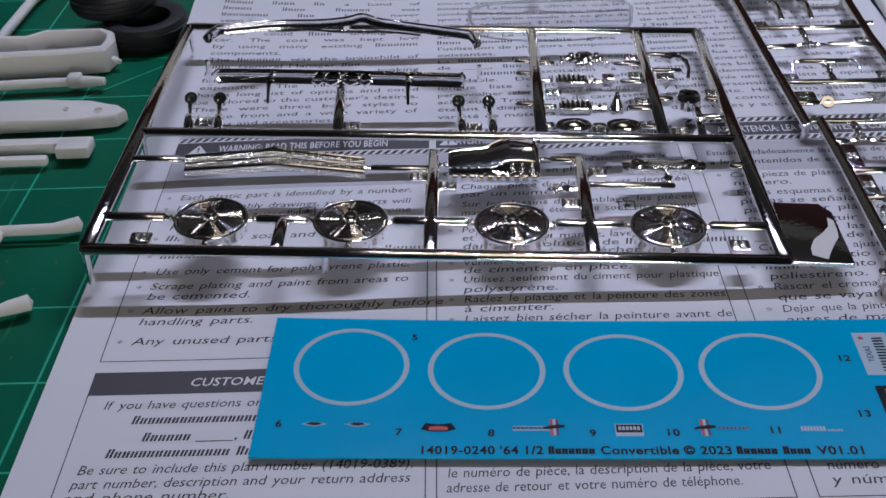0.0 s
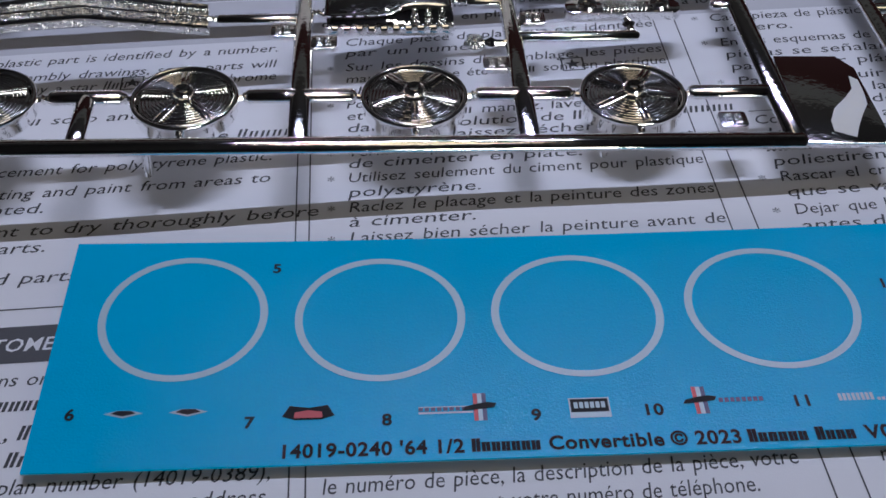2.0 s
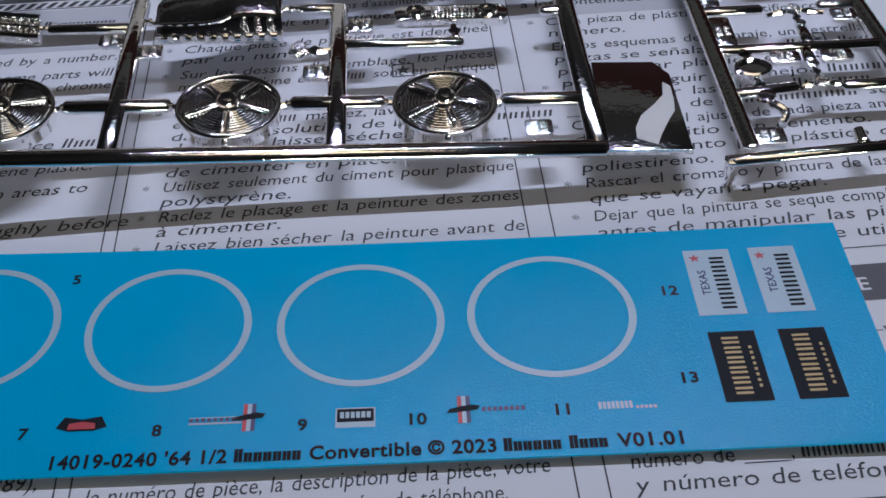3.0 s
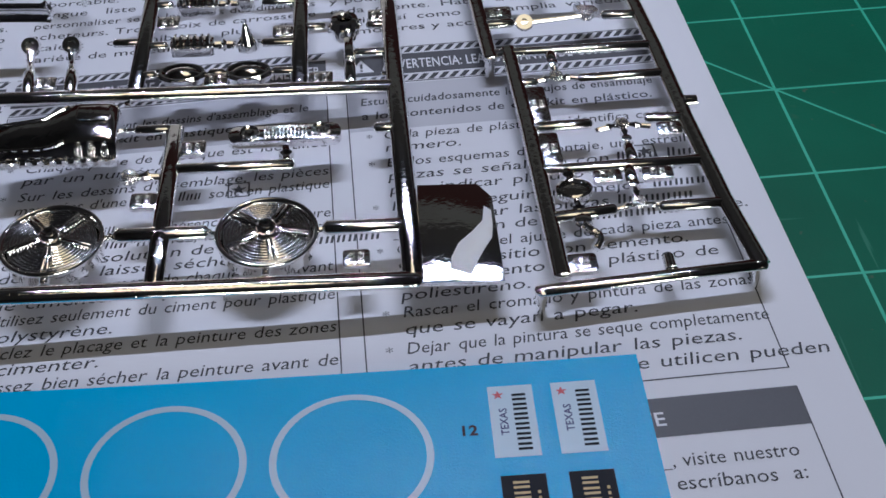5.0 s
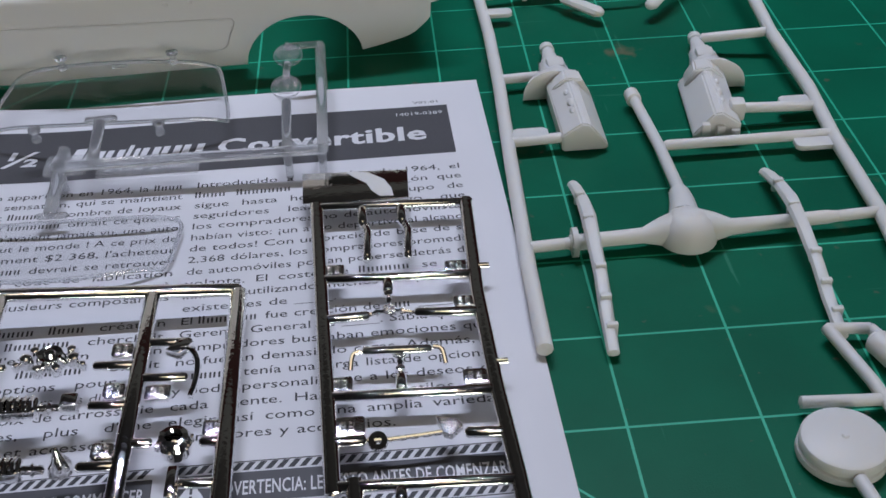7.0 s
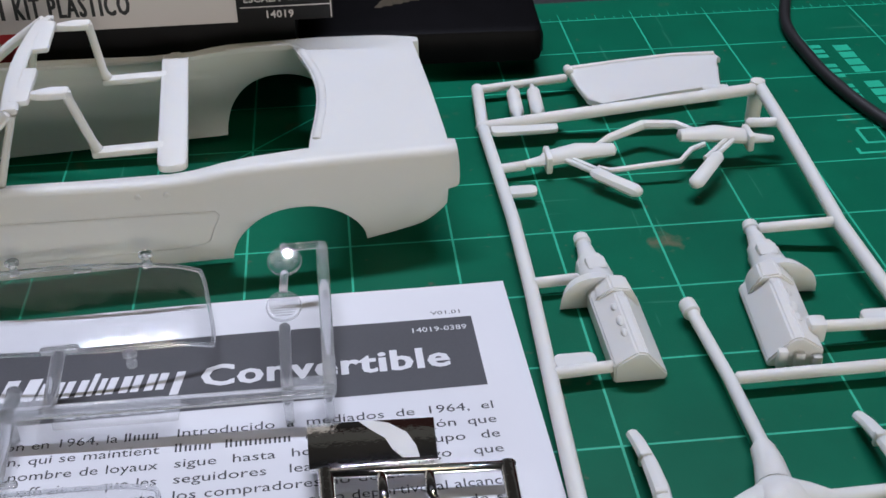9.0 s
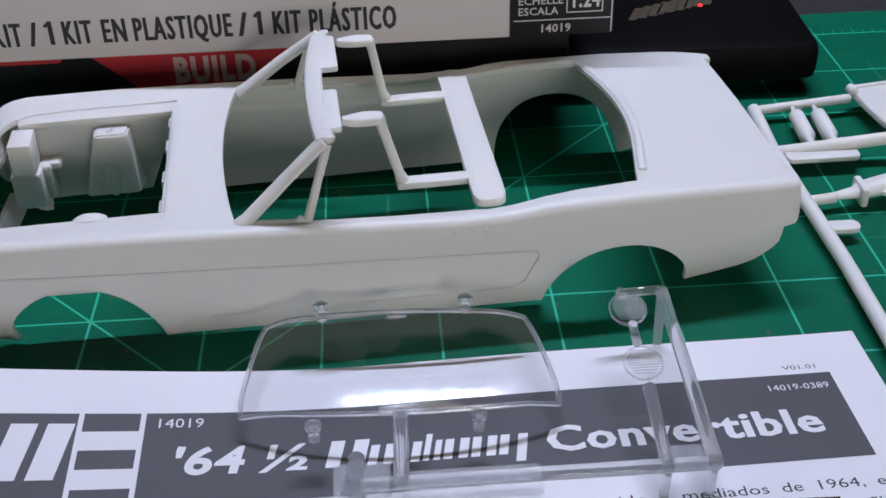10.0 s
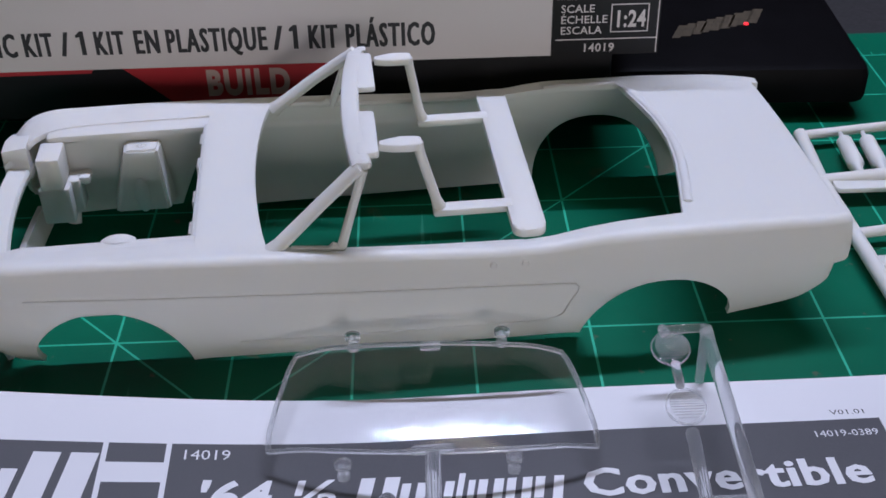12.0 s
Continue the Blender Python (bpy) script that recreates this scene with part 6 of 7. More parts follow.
for s in (-1, 1):
    bm = bmesh.new()
    prism(bm, rounded(-12.0, -7.1 + 0.5 * s, s * 15.5 - 9.6, s * 15.5 + 9.6, 1.0, 3), 42.6, 43.9, 0.3)
    sag(bm)
    part("sun_visor", bm, WHITE, header)
    bm = bmesh.new()
    box(bm, -10.6 + s, -8.6 + s, s * 28.0 - 0.8, s * 28.0 + 1.6, 42.4, 43.8, 0.4)
    sag(bm)
    part("header_catch", bm, WHITE, header)
    bm = bmesh.new()
    tube(bm, [(FOOT[0] - 1.6, s * (FOOT[1] + 0.3), FOOT[2] - 1.2), (FOOT[0], s * FOOT[1], FOOT[2] + 0.2), (-19.8, s * 28.8, 35.8 - 0.7 * s), HEAD[s]], [2.4, 1.9, 1.75, 1.7], 10, flat=0.75)
    part("screen_pillar", bm, WHITE, car)
    bm = bmesh.new()
    tube(bm, [(-16.4, s * 30.8, 26.8), (-13.4, s * 29.4, 36), (-10.4 + 0.5 * s, s * 28.2, 42.2 - 1.1 * s)], [1.0, 0.9, 0.9], 8)
    part("quarter_light_post", bm, WHITE, car)
    bm = bmesh.new()
    tube(bm, [(-26.0, s * 30.4, 27.8), (-18.8, s * 30.8, 27.4), (-17.8, s * 30.8, 28.0), (-16.0, s * 30.8, 27.2)], [0.7, 0.7, 0.9, 0.8], 8)
    part("quarter_light_sill", bm, WHITE, car)
    # moulding runner from visor to cross member
    bm = bmesh.new()
    y, sx = s * 21.3, -1.9 + 0.7 * s
    prism(bm, [(px + sx, py) for px, py in ((-4.8, y - 0.8), (-2.6, y - 1.7), (-0.4, y - 2.0), (3.0, y - 1.9), (3.6, y - 1.2), (3.6, y + 1.2), (3.0, y + 1.9), (-0.4, y + 2.0), (-2.6, y + 1.7), (-4.8, y + 0.8))], 42.6, 44.2, 0.4)
    sag(bm)
    runner = part("moulding_gate", bm, WHITE, car)
    bm = bmesh.new()
    y1 = s * 19.0 - 0.9
    tube(bm, [(2.8 + sx, y, 43.4 - 0.052 * y), (3.2 + sx, y, 41.2 - 0.052 * y), (3.7, y1, 30.4), (4.3, y1, 28.4)], [1.2, 1.05, 1.1, 1.5], 10)
    part("moulding_leg", bm, WHITE, runner)
    bm = bmesh.new()
    box(bm, 3.0, 19.6, y1 - 1.7, y1 + 1.7, 26.8, 28.6, 0.6)
    part("moulding_foot", bm, WHITE, runner)
bm = bmesh.new()
prism(bm, rounded(18.2, 25.0, -30.6, 30.6, 2.4, 5), 26.6, 28.4, 0.7)
part("cross_member", bm, WHITE, car, "broad moulded cross member")
# ---- white part trees ----
def white_tree(name, label, at):
    return thing(name, label, "part tree", at=at, group="white part trees")


right = white_tree("white_part_tree", "white plastic part tree with engines, axle and springs", (30, 150, 0))


def W(x, y, z=3.5):
    return (x - 30, y - 150, z)


def wrod(p, q, r=1.5, name="runner", parent=None):
    return rod(parent or right, p, q, r, name, WHITE)


for pts in ([W(-9.8, 252.0), W(-11.2, 227.6), W(-9.9, 180), W(-10.2, 150), W(-11.4, 115), W(-12.6, 70), W(-12.8, 44.5)], [W(68, 228.5, 11.4), W(68, 205, 10.0), W(67.4, 164, 6.8), W(69.4, 136, 4.8), W(69, 115, 3.2), W(68.6, 82, 3.2), W(66, 50, 3.0), W(64, 20, 3.0)]):
    poly_rail(right, pts, 1.75, material=WHITE)
wrod(W(-12.8, 227.6, 3.6), W(66.6, 226.8, 11.2), 1.75)
wrod(W(-10.2, 251.0), W(17.6, 253.4, 4.6), 1.3)
bm = bmesh.new()
tube(bm, [W(67.6, 228.4, 13.0), W(67.6, 228.4, 11.6), W(67.6, 228.4, 0.2)], [2.0, 2.2, 2.1], 14)
part("corner_post", bm, WHITE, right)
for p, q in (((-9.8, 152.6), (1.6, 153.4)), ((-10.8, 120.8), (4.0, 121.8)), ((48.6, 167.0, 4.6), (67.4, 164.5, 6.8)), ((48.5, 127.8, 5.0), (69.0, 128.2, 4.0)), ((26.8, 115.0), (69, 115.6)), ((-12.4, 77.6), (-3.4, 78.2)), ((58.0, 81.4), (68.6, 82.2)), ((-10.4, 204.4), (-2.6, 205.6)), ((59.4, 211.6, 9.0), (68, 208.6, 10.2))):
    wrod(W(*p), W(*q), 1.35)
for x0, x1, y0, y1, z in ((-9.2, 9.6, 222.2, 227.2, 4.2), (-9.4, -1.6, 191.0, 195.0, 3.5), (-9.6, -0.6, 122.0, 126.6, 3.4), (58.6, 68.6, 110.2, 115.2, 3.2), (60.0, 69.2, 128.6, 133.0, 4.2), (5.2, 12.6, 228.6, 231.6, 4.6), (52.0, 60.0, 229.0, 232.0, 10.2)):
    bm = bmesh.new()
    prism(bm, rounded(x0 - 30, x1 - 30, y0 - 150, y1 - 150, 1.6, 4), z - 0.8, z + 0.5, 0.2)
    part("number_tab", bm, WHITE, right)


def engine(x, y, z, turn, mirror):
    """An engine half: block with rocker cover faces, bell housing and gearbox."""
    m = Matrix.Translation(W(x, y, z)) @ Matrix.Rotation(radians(turn), 4, "Z") @ Matrix.Diagonal((mirror * 0.96, 1, 0.82, 1))
    bm = bmesh.new()
    out = [(-5.6, 0), (6.2, 0), (6.4, 2.0), (1.4, 9.2), (-0.8, 9.6), (-5.8, 5.6)]
    a = [bm.verts.new((px, -14, pz)) for px, pz in out]
    b = [bm.verts.new((px * 1.02, 13, pz)) for px, pz in out]
    for k in range(6):
        bm.faces.new((a[k], a[(k + 1) % 6], b[(k + 1) % 6], b[k]))
    bm.faces.new(a)
    bm.faces.new(b[::-1])
    bmesh.ops.bevel(bm, geom=bm.edges[:], offset=0.45, segments=2, affect="EDGES")
    bmesh.ops.transform(bm, verts=bm.verts, matrix=m)
    block = part("engine_block", bm, WHITE, right, "white moulded engine half with gearbox")
    # low cast lumps along the sloping face, and the raised rear end
    for y0, x0, r in ((-6.0, -1.8, 0.9), (-2.0, -1.6, 1.2), (3.0, -2.0, 0.8), (7.0, 0.6, 1.1)):
        bm = bmesh.new()
        lathe(bm, [(0, 0.7 * r), (0.6 * r, 0.5 * r), (r, 0), (r, -1.2)], 12, m @ Matrix.Translation((x0, y0, 8.9)) @ Matrix.Diagonal((0.9, 1.5, 1, 1)))
        part("block_boss", bm, WHITE, block)
    bm = bmesh.new()
    rear = [(-4.6, 0.6), (5.4, 0.6), (5.6, 4.6), (3.2, 9.8), (-1.4, 10.6), (-5.0, 7.2)]
    a = [bm.verts.new((px, 7.6, pz)) for px, pz in rear]
    b = [bm.verts.new((px * 0.9, 13.8, pz * 0.96)) for px, pz in rear]
    for k in range(6):
        bm.faces.new((a[k], a[(k + 1) % 6], b[(k + 1) % 6], b[k]))
    bm.faces.new(a)
    bm.faces.new(b[::-1])
    bmesh.ops.recalc_face_normals(bm, faces=bm.faces)
    bmesh.ops.bevel(bm, geom=bm.edges[:], offset=0.5, segments=2, affect="EDGES")
    bmesh.ops.transform(bm, verts=bm.verts, matrix=m)
    part("rear_lump", bm, WHITE, block)
    for k in range(3 if mirror < 0 else 0):
        bm = bmesh.new()
        box(bm, -5.4 + 3.9 * k, -3.2 + 3.9 * k, -15.4, -13.6, 0.4, 4.4 + k, 0.4, m)
        part("front_lug", bm, WHITE, block)
    bm = bmesh.new()
    n = 14
    ring = [(-8.6 * math.cos(math.pi * k / n) - 3.6, 10.2 * math.sin(math.pi * k / n) ** 0.8) for k in range(n + 1)]
    a = [bm.verts.new((px, 12.6, pz)) for px, pz in ring]
    b = [bm.verts.new((px * 0.86 - 0.3, 16.4, pz * 0.84)) for px, pz in ring]
    for k in range(n):
        bm.faces.new((a[k], a[k + 1], b[k + 1], b[k]))
    bm.faces.new(a[::-1])
    bm.faces.new(b)
    bm.faces.new((a[0], b[0], b[-1], a[-1]))
    bmesh.ops.transform(bm, verts=bm.verts, matrix=m)
    part("bell_housing", bm, WHITE, block)
    bm = bmesh.new()
    tube(bm, [(-2.4, 16, 3.6), (-2.2, 19, 3.8), (-2.0, 26, 3.4), (-2.0, 27, 3.0), (-1.9, 34.6, 2.9), (-1.9, 35.0, 2.9), (-1.9, 37.6, 2.9)], [4.8, 4.4, 3.6, 2.7, 1.7, 2.2, 1.9], 12)
    bmesh.ops.transform(bm, verts=bm.verts, matrix=m)
    part("gearbox", bm, WHITE, block)
    bm = bmesh.new()
    box(bm, -4.4, 0.6, 18.4, 23.6, 5.0, 8.2, 0.8, m)
    part("gearbox_lid", bm, WHITE, block)
    bm = bmesh.new()
    box(bm, -6.0, 1.4, 17.6, 25.4, 0.2, 5.4, 0.8, m)
    part("gearbox_pan", bm, WHITE, block)
    if mirror < 0:
        bm = bmesh.new()
        box(bm, -7.6, -3.6, -9.6, -5.6, 3.0, 9.4, 0.9, m)
        part("oil_filter", bm, WHITE, block)


engine(7.6, 133.5, 0.5, 0.5, 1)
engine(42.8, 134.0, 0.8, -5.0, -1)
# rear axle with propeller shaft
bm = bmesh.new()
tube(bm, [W(-4.4, 78.2), W(-2.6, 78.2), W(-2.4, 78.2), W(6, 78.8), W(14, 79.2), W(18, 79.4, 4.0), W(24, 79.8, 4.4), W(30, 80.0, 4.0), W(34, 80.2), W(44, 80.8), W(56, 81.4), W(59, 81.5)], [1.2, 1.4, 1.9, 1.7, 1.8, 3.2, 5.0, 3.3, 1.9, 1.6, 1.6, 1.2], 16)
axle = part("rear_axle", bm, WHITE, right, "white rear axle with a round differential")
bm = bmesh.new()
lathe(bm, [(0, 6.2), (3.0, 5.6), (5.0, 4.0), (6.4, 1.0), (6.6, -0.8), (0, -3.0)], 24, Matrix.Translation(W(23.9, 79.2, 3.0)))
part("differential", bm, WHITE, axle)
bm = bmesh.new()
tube(bm, [W(24.4, 84, 4), W(25.2, 90, 4), W(25.4, 94, 3.8), W(25.8, 96, 3.6), W(25.4, 115, 3.5), W(23.9, 137.0, 3.5), W(23.8, 137.4, 3.5), W(23.6, 141.0, 3.5)], [3.6, 2.9, 2.4, 1.5, 1.4, 1.4, 2.0, 1.9], 12)
part("propeller_shaft", bm, WHITE, axle)
for x, ring in ((-1.4, 3.4), (2.2, 2.6)):
    bm = bmesh.new()
    lathe(bm, [(1.2, -0.6), (ring, -0.6), (ring, 0.6), (1.2, 0.6)], 14, Matrix.Translation(W(x, 78.4)) @ Matrix.Rotation(radians(90), 4, "Y"))
    part("hub_flange", bm, WHITE, axle)
for x, shift in ((1.6, 0.0), (47.6, 0.6)):
    bm = bmesh.new()
    pts = [(x + 0.4, 102.4, 2.4), (x + 0.6, 98.4, 3.8), (x + 0.9, 92, 5.2), (x + 0.8, 84 + shift, 6.6), (x + 0.4, 74, 6.4), (x + 0.2, 64, 5.0), (x - 0.4, 54, 3.2), (x - 0.8, 43.8, 1.8)]
    tube(bm, [W(*p) for p in pts], [1.3, 1.5, 1.6, 1.8, 1.6, 1.5, 1.5, 1.3], 8, flat=0.8)
    leaf = part("leaf_spring", bm, WHITE, right, "white bowed leaf spring")
    for k, (yy, zz) in enumerate(((93, 6.4), (82, 7.8), (66, 6.6), (57.5, 5.2), (50, 3.9))):
        bm = bmesh.new()
        box(bm, x - 1.2 - 30 + 0.4 * (k < 3), x + 1.2 - 30 + 0.4 * (k < 3), yy - 150 - 0.6, yy - 150 + 0.6, zz - 3.0, zz + 0.5, 0.3)
        part("spring_clip", bm, WHITE, leaf)
# front suspension and steering
for s, cx in ((1, 10.0), (-1, 52.0)):
    zo = 0 if s > 0 else 3.0
    bm = bmesh.new()
    tube(bm, [W(cx - s * 13.0, 205.4, 4 + zo), W(cx - s * 8, 206.4, 4 + zo), W(cx - s * 6.6, 206.8, 4.4 + zo), W(cx + s * 2, 208.4, 5 + zo), W(cx + s * 12, 208.6, 5 + zo)], [1.2, 1.9, 2.7, 3.2, 2.2], 10, flat=0.7)
    arm = part("suspension_arm", bm, WHITE, right, "white suspension arm with spindle")
    bm = bmesh.new()
    box(bm, cx - s * 6.4 - 30.9, cx - s * 6.4 - 29.1, 203.0 - 150, 210.4 - 150, 1.6 + zo, 6.6 + zo, 0.6)
    part("upright", bm, WHITE, arm)
    for dx in (0, 2.2):
        bm = bmesh.new()
        tube(bm, [W(cx - s * (2 - dx), 205.4, 4.6 + zo), W(cx + s * (6 + dx), 197.0, 4.2 + zo)], [0.7, 0.7], 8)
        part("strut_rod", bm, WHITE, arm)
    bm = bmesh.new()
    a = Vector(W(cx + s * 4.0, 198.6, 4.4 + zo))
    b = Vector(W(cx + s * (14.5 if s > 0 else 13.5), 188.0, 3.6 + zo * 0.4))
    tube(bm, [a, a.lerp(b, 0.1), a.lerp(b, 0.9), b], [1.2, 2.0, 2.2, 1.4], 8, flat=0.7)
    part("damper", bm, WHITE, arm)
    bm = bmesh.new()
    tube(bm, [W(cx + s * 7, 210.0, 5 + zo), W(cx + s * 12, 213.8, 5.6 + zo), W(32.5, 218.4, 6.6)], [0.9, 1.2, 1.4], 8)
    part("anti_roll_bar", bm, WHITE, arm)
bm = bmesh.new()
tube(bm, [W(16, 200.6, 4.4), W(19, 199.0, 4.2), W(38, 199.6, 5.4), W(42.0, 203.6, 6.4), W(46, 205.0, 7)], 0.75, 8)
part("track_rod", bm, WHITE, right)
# floor pan piece and the two small cylinders at the top
bm = bmesh.new()
out = [(18.2, 255.6), (22, 257.4), (34, 259.6), (51, 262.2), (65.6, 261.6), (66.6, 258.2), (64.4, 257.0), (64.2, 252.6), (61.0, 239.6), (57, 239.4), (41, 236.6), (28, 233.8), (24.4, 232.8), (20.6, 236.4), (19.4, 244.6)]
prism(bm, [(x - 30, y - 150) for x, y in out], 4.4, 6.2, 0.6)
pan = part("floor_panel", bm, WHITE, right, "flat white moulded panel")
bm = bmesh.new()
tube(bm, [W(18.4, 256.4, 6.0), W(34, 259.0, 6.2), W(51, 261.4, 6.2), W(65, 260.8, 6.2)], [0.9, 0.7, 0.7, 0.9], 8)
part("panel_rib", bm, WHITE, pan)
bm = bmesh.new()
tube(bm, [W(18.4, 253.4, 6.4), W(18.2, 256.2, 6.4)], [1.3, 1.3], 10)
part("panel_boss", bm, WHITE, pan)
for x in (0.4, 6.4):
    bm = bmesh.new()
    tube(bm, [W(x + 0.2, 251.0, 4), W(x, 247.6, 4), W(x - 0.1, 246.4, 4), W(x - 0.8, 234.6, 4), W(x - 0.9, 233.4, 4), W(x - 1.2, 229, 4)], [0.6, 0.7, 2.0, 2.1, 1.4, 0.8], 12)
    part("damper", bm, WHITE, right)

# lower tree with a round dish
low = white_tree("white_part_tree", "white plastic part tree with a round dish and cylinder", (48, 25, 0))


def Q(x, y, z=3.0):
    return (x - 48, y - 25, z)


for pts, r in (([Q(44.0, 45.4), Q(47.4, 30), Q(49.6, 14), Q(52, -8)], 1.3), ([Q(44, 45.2), Q(52.4, 44.4)], 1.2), ([Q(52.4, 44.4), Q(62, 22), Q(69, 4)], 1.2), ([Q(32.4, 25.6), Q(47.2, 24.8)], 1.2), ([Q(36.6, 6.4), Q(38.4, -6)], 1.3)):
    poly_rail(low, pts, r, material=WHITE)
bm = bmesh.new()
lathe(bm, [(0, 5.5), (0.5, 5.4), (0.7, 5.1), (6.9, 4.9), (7.6, 4.6), (7.9, 4.0), (7.9, 2.7), (7.5, 2.4), (8.1, 2.1), (8.2, 0.9), (7.6, 0.6), (0, 0.6)], 40, Matrix.Translation(Q(36.6, 14.6, 0)))
part("air_cleaner", bm, WHITE, low, "round white air cleaner dish")
bm = bmesh.new()
tube(bm, [Q(51.6, 41.6), Q(52.2, 40.6), Q(58.4, 22.6), Q(58.8, 21.4)], [1.4, 2.6, 2.6, 1.6], 14)
part("silencer", bm, WHITE, low)

# tree at the other side of the sheet
left = white_tree("white_part_tree", "white plastic part tree with seats and long thin parts", (-262, 40, 0))


def V(x, y, z=3.0):
    return (x + 262, y - 40, z)


poly_rail(left, [V(-292, -70), V(-292, 40), V(-290, 120), V(-262, 250), V(-234, 252)], 1.7, material=WHITE)
bm = bmesh.new()
# an open trough: a rim wall drawn round a recessed floor
rim = [(-292.8, 79.8), (-277.8, 78.4), (-272.8, 82.2), (-254.8, 82.2), (-250.4, 79.2), (-248.8, 72.8), (-250.2, 66.4), (-262.8, 64.8), (-292.8, 63.8)]
low_in = [(-292.8, 77.4), (-277.2, 76), (-271.8, 79.8), (-255.8, 79.8), (-252.8, 77.4), (-251.8, 72.8), (-252.4, 69.4), (-262.8, 68), (-292.8, 67)]
rings = [[bm.verts.new((x + 262, y - 40, z)) for x, y in ring] for ring, z in ((rim, 0.6), (rim, 7.6), ([((a + 3 * c) / 4, (b + 3 * d) / 4) for (a, b), (c, d) in zip(low_in, rim)], 8.4), ([((3 * a + c) / 4, (3 * b + d) / 4) for (a, b), (c, d) in zip(low_in, rim)], 8.4), (low_in, 7.4), (low_in, 3.4))]
for a, b in zip(rings, rings[1:]):
    for k in range(len(rim)):
        bm.faces.new((a[k], a[(k + 1) % len(rim)], b[(k + 1) % len(rim)], b[k]))
bm.faces.new(rings[0][::-1])
bm.faces.new(rings[-1])
seat = part("bench_seat", bm, WHITE, left, "white moulded bench seat half")
bm = bmesh.new()
tube(bm, [V(-249.2, 70), V(-247.0, 68.4)], [1.2, 0.9], 8)
part("stub", bm, WHITE, seat)
bm = bmesh.new()
tube(bm, [V(-290, 54.2), V(-266, 55.4), V(-257, 55.6), V(-255.4, 55.6), V(-248.2, 55.4)], [1.6, 1.5, 1.4, 1.9, 1.2], 10)
box(bm, -259 + 262, -255 + 262, 54.0 - 40, 57.6 - 40, 1.4, 5.4, 0.6)
part("steering_column", bm, WHITE, left)
bm = bmesh.new()
out = [(-292, 42.0), (-262, 41.6), (-248, 40), (-239.6, 37.6), (-236.4, 34.4), (-238.4, 30.6), (-250, 29.2), (-292, 28.6)]
prism(bm, [(x + 262, y - 40) for x, y in out], 1.0, 4.6, 1.0)
blade = part("door_panel", bm, WHITE, left)
for x, y, r in ((-244.0, 33.6, 1.1), (-253.5, 35.0, 0.8)):
    bm = bmesh.new()
    lathe(bm, [(0, 4.5), (r * 0.7, 4.5), (r, 5.1), (r * 1.3, 4.6)], 12, Matrix.Translation(V(x, y, 0)))
    part("boss", bm, WHITE, blade)
bm = bmesh.new()
box(bm, -292 + 262, -241.6 + 262, 16.0 - 40, 19.8 - 40, 1.2, 4.4, 0.6)
box(bm, -292 + 262, -252 + 262, 9.4 - 40, 12.0 - 40, 1.2, 3.6, 0.6)
box(bm, -250.4 + 262, -241.2 + 262, 12.0 - 40, 17.8 - 40, 1.6, 5.0, 0.7)
part("chassis_rail", bm, WHITE, left)
for pts in ([(-292, -25), (-240, -23.4), (-237.6, -22.8), (-234.2, -21.6)], [(-292, -57.5), (-243, -55.6), (-240.4, -54.2), (-236.8, -52.6)]):
    bm = bmesh.new()
    tube(bm, [V(*p) for p in pts], [1.4, 1.4, 1.7, 1.9], 10)
    part("hinge_arm", bm, WHITE, left)
bm = bmesh.new()
tube(bm, [V(-252.6, -28.0), V(-252.6, -24.6)], [1.0, 1.0], 10)
part("nub", bm, WHITE, left)
poly_rail(left, [V(-236, 252.4), V(-226.6, 250), V(-222.4, 245), V(-222.2, 238.4)], 1.5, material=WHITE)
poly_rail(left, [V(-246, 243), V(-233, 240), V(-221.8, 238.0)], 1.4, material=WHITE)
bm = bmesh.new()
tube(bm, [V(-236, 206), V(-227, 214, 4), V(-222.4, 219.6, 4), V(-221.4, 221.4, 4)], [1.6, 1.6, 2.6, 1.6], 12)
part("ball_end", bm, WHITE, left)
bm = bmesh.new()
tube(bm, [V(-228, 196), V(-222.6, 204.4), V(-219.8, 211.0)], [1.8, 1.8, 1.2], 12)
part("stub", bm, WHITE, left)

# ---- rubber tyres ----
def tyre(at, tilt):
    ob = thing("rubber_tyre", "small black rubber model tyre lying on the mat", "tyre", at=at, rx=tilt, group="rubber tyres")
    bm = bmesh.new()
    lathe(bm, [(8.2, -3.6), (10.6, -4.2), (12.8, -3.8), (13.4, -2.6), (13.5, 0), (13.4, 2.6), (12.8, 3.8), (10.6, 4.2), (8.2, 3.6), (7.9, 2.0), (8.3, 0), (7.9, -2.0), (8.2, -3.6)], 40)
    body = part("tread", bm, RUBBER, ob)
    for k in (-1.6, 0.0, 1.6):
        bm = bmesh.new()
        lathe(bm, [(13.3, k - 0.3), (13.75, k - 0.2), (13.75, k + 0.2), (13.3, k + 0.3)], 40)
        part("tread_rib", bm, RUBBER, body)
    return ob


tyre((-243.5, 90.5, 4.4), 0)
tyre((-254.5, 98, 12.9), 0)

# ---- the boxes behind ----
kit = thing("kit_box", "white and black model kit box with printed side panel", "box", at=(-150, 248.6, 30), rz=0.0)
bm = bmesh.new()
box(bm, -190, 98.6, 0, 150, 0, 66, 0.5)
part("lid", bm, CARD_WHITE, kit, "white card lid", smooth=False)
bm = bmesh.new()
box(bm, 72.2, 98.9, -0.25, 0.2, 0.2, 65.8)
part("spec_panel", bm, BLACK_CARD, kit, "black printed specification panel", smooth=False)


def face(p, up=1):
    return Print(lambda x, y, l: (x, -l, y), 1, p)


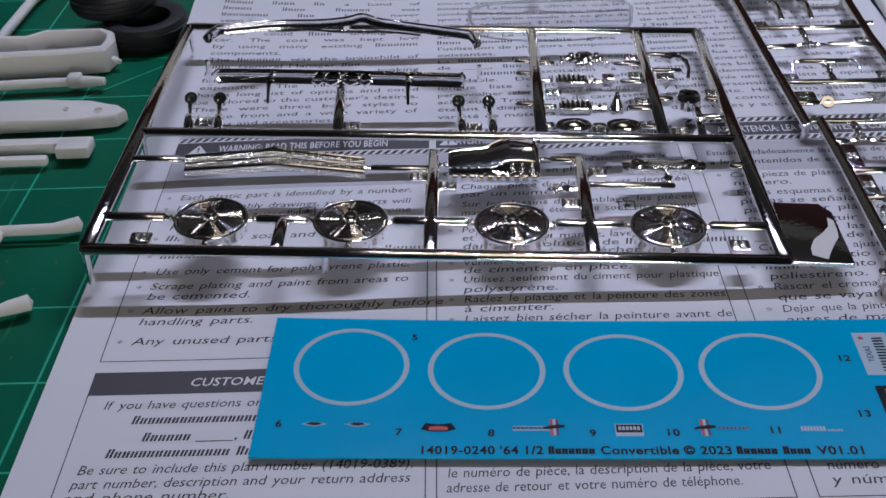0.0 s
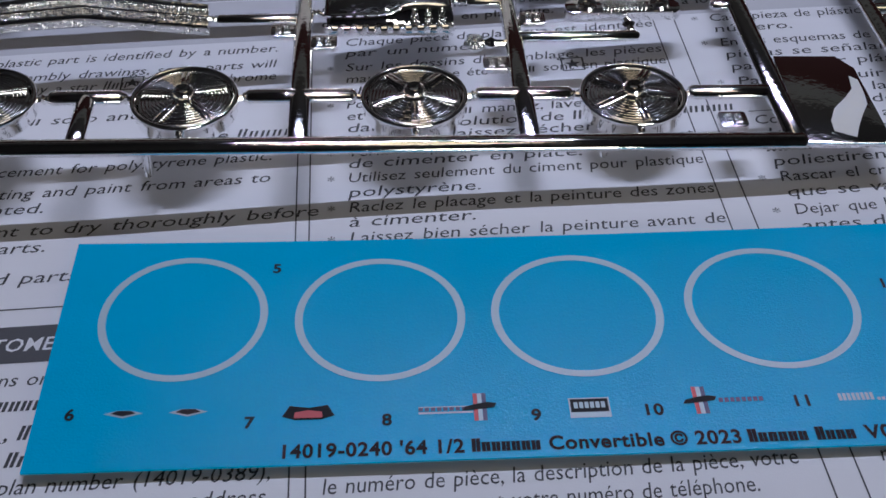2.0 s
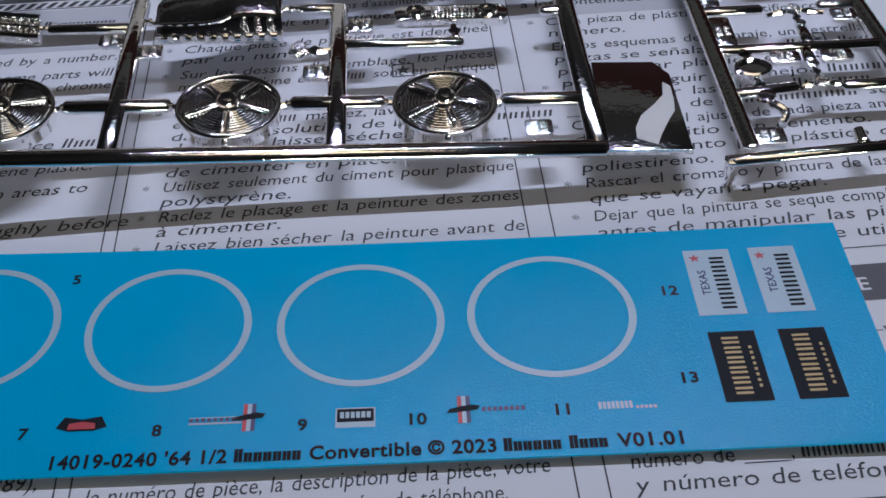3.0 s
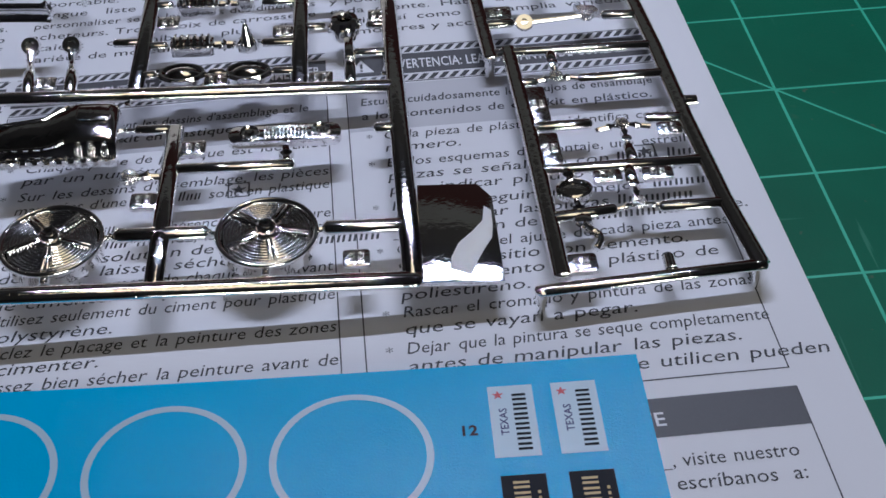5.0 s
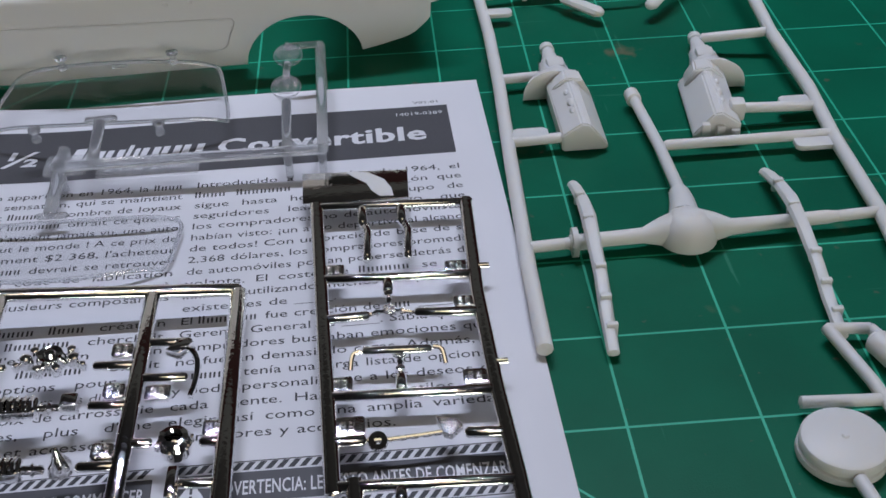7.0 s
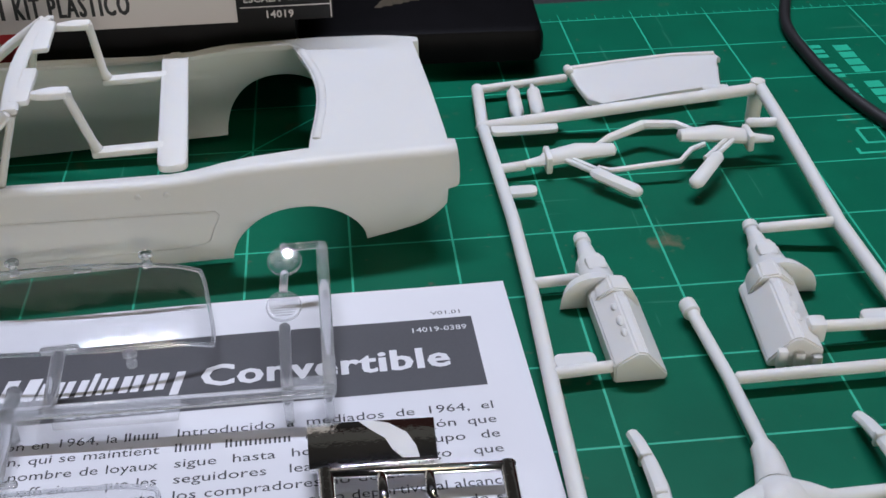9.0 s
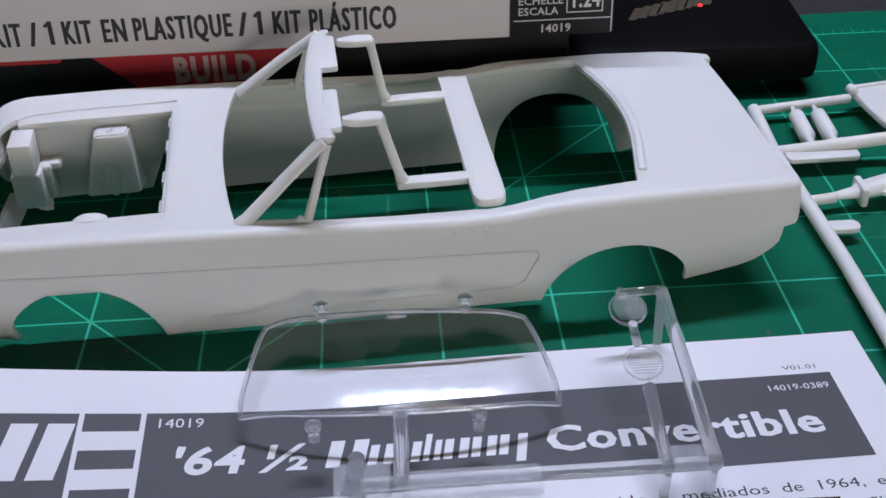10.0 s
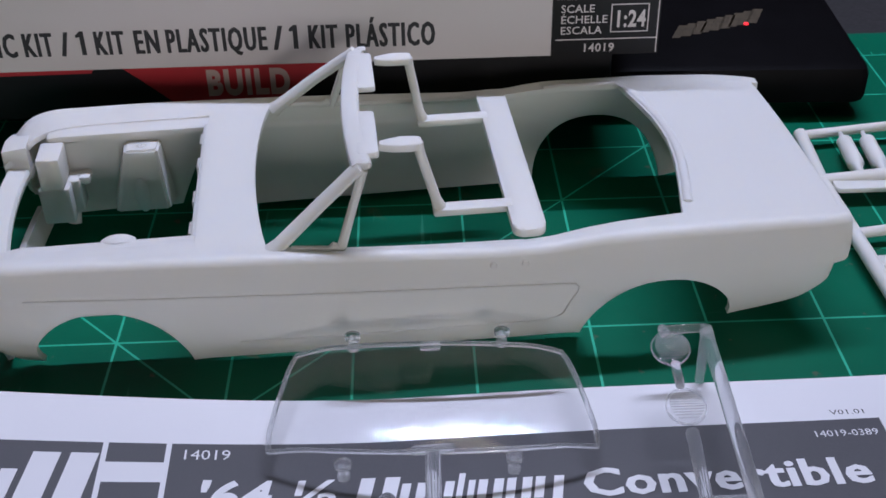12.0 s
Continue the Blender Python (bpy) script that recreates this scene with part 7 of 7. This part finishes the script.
for shift, lift in ((-0.2, 0.06), (0.0, 0.08), (0.2, 0.1)):
    pr = face(lift)
    for word, x0, x1 in (("PLASTIC", -79.0, -59.4), ("KIT", -57.6, -50.4), ("/", -48.4, -46.4), ("KIT", -40.2, -33.0), ("EN", -30.5, -24.6), ("PLASTIQUE", -22.7, 1.8), ("/", 3.6, 5.8), ("KIT", 12.1, 19.2), ("PLÁSTICO", 21.3, 43.2)):
        pr.line(word, x0 + shift, 4.3, 8.8, x1 - x0, 0.012, 0.0, 0.0, 0.5, 0.16)
    for x in (-85.0, -43.4, 8.6):
        pr.put([(x + shift + dx, 4.3 + dy) for dx, dy in ((0, 0), (0.75, 0), (0.75, 6.3), (0.25, 6.3), (-0.9, 5.3), (-0.9, 4.6), (0, 5.1))], [(0, 1, 2, 3, 6), (3, 4, 5, 6)])
    pr.done("side_lettering", INK, kit, "black condensed capitals", "stuff")
pr = face(0.32)
for k, w in enumerate(("SCALE", "ÉCHELLE", "ESCALA")):
    pr.line(w, 74.2, 11.7 - 2.85 * k, 2.9, 0, 0.01)
for k, w in enumerate(("LEVEL", "NIVEAU", "NIVEL")):
    pr.line(w, 74.0, 22.6 - 2.75 * k, 2.7, 0, 0.01)
pr.line("14019", 79.8, 1.2, 3.1, 0, 0.02)
for a, b, c, d in ((73.2, 98.2, 15.2, 15.5), (73.2, 98.2, 4.4, 4.7), (86.6, 96.0, 6.2, 6.5), (86.6, 96.0, 13.4, 13.7), (86.6, 86.9, 6.2, 13.7), (95.7, 96.0, 6.2, 13.7), (98.2, 98.5, 0.6, 40), (86.6, 95.4, 16.8, 27)):
    pr.bar(a, b, c, d)
pr.line("1:24", 87.5, 7.7, 6.0, 7.8, 0.03)
pr.done("panel_lettering", CARD_WHITE, kit, "white panel lettering")
pr = face(0.36)
pr.line("4", 88.6, 18.4, 8.0, 0, 0.02)
pr.done("panel_numeral", INK, kit)
bm = bmesh.new()
n = 30
for r0, r1 in ((9.6, 7.2), (6.2, 4.0)):
    a = [bm.verts.new((-71 + 1.15 * r0 * math.cos(2 * math.pi * k / n), -0.06, 26.5 + r0 * math.sin(2 * math.pi * k / n))) for k in range(n)]
    b = [bm.verts.new((-71 + 1.15 * r1 * math.cos(2 * math.pi * k / n), -0.06, 26.5 + r1 * math.sin(2 * math.pi * k / n))) for k in range(n)]
    for k in range(n):
        bm.faces.new((a[k], a[(k + 1) % n], b[(k + 1) % n], b[k]))
part("printed_wheel", bm, BLACK_CARD, kit, "printed dark wheel", smooth=False)

book = thing("red_and_black_box", "flat black box with a red printed edge under the kit box", "box", at=(-150, 250.4, 16), rz=0.0)
bm = bmesh.new()
box(bm, -190, 88, 0, 145, 0, 14, 0.4)
part("case", bm, BLACK_CARD, book, smooth=False)
bm = bmesh.new()
v = [bm.verts.new((x, -0.08, z)) for x, z in ((-35.5, 13.8), (-31, 10.2), (-24, 4.0), (-16, 0.6), (3, 0.6), (9, 4.6), (13, 9.0), (18, 13.8))]
bm.faces.new(v)
part("red_print", bm, RED, book, "dark red printed shape", smooth=False)
bm = bmesh.new()
bm.faces.new([bm.verts.new((x, -0.08, z)) for x, z in ((-188, 11.6), (-43, 12.4), (-42, 13.8), (-188, 13.8))])
part("red_print", bm, RED, book, "dark red printed strip", smooth=False)
pr = Print(lambda x, y, l: (x, -l, y), 1, 0.18)
pr.line("BUILD", -14.6, 5.6, 9.4, 21.0, 0.05, 0.0, 0.0, 0.6)
pr.done("edge_lettering", plastic("print_cream", (0.52, 0.40, 0.36), 0.5, 0.1, 600, 0), book, "cream capitals")

slab = thing("black_case", "flat glossy black case with a worn gold badge and red light", "case", at=(-80, 270, 0), rz=-2.5)
bm = bmesh.new()
box(bm, -190, 93, 0, 170, 3.5, 15.5, 3.4)
part("shell", bm, CASE_BLACK, slab, "smooth black shell with rounded edges")
for x in (-180, 80):
    for y in (14, 150):
        bm = bmesh.new()
        lathe(bm, [(0, 0), (4.5, 0), (5, 3.6), (0, 3.6)], 16, Matrix.Translation((x, y, 0)))
        part("foot", bm, RUBBER, slab)
pr = Print(lambda x, y, l: (x, y, l), 1, 15.56)
for k in range(9):
    pr.bar(41 + 2.9 * k, 43.4 + 2.9 * k + (k % 3) * 0.3, 20 + 1.2 * k, 28.5 + 1.4 * k, 0.4)
pr.done("worn_badge", GOLD, slab, "worn gold badge drawn as bars", "stuff")
bm = bmesh.new()
lathe(bm, [(0, 0.5), (0.6, 0.4), (0.8, 0)], 12, Matrix.Translation((64.0, 29, 15.5)))
lamp, nt, b = nodes_of("red_indicator")
b.inputs["Base Color"].default_value = (0.8, 0.02, 0.03, 1)
b.inputs["Emission Color"].default_value = (1.0, 0.03, 0.04, 1)
b.inputs["Emission Strength"].default_value = 1.2
part("indicator_light", bm, lamp, slab, "small red light")

# ---- cable ----
cable = thing("black_cable", "thin black cable lying over the cutting mat", "cable", at=(100, 250, 0))
bm = bmesh.new()
tube(bm, smooth_path([(18, 90, 2.4), (6, 60, 2.2), (-1.5, 38, 2.0), (-2.6, 18, 2.0), (-1.8, -2, 2.0), (2.6, -26, 2.0), (12, -50, 2.0), (34, -84, 2.0), (70, -120, 2.0)], 8), 1.9, 12)
part("sheath", bm, RUBBER, cable)
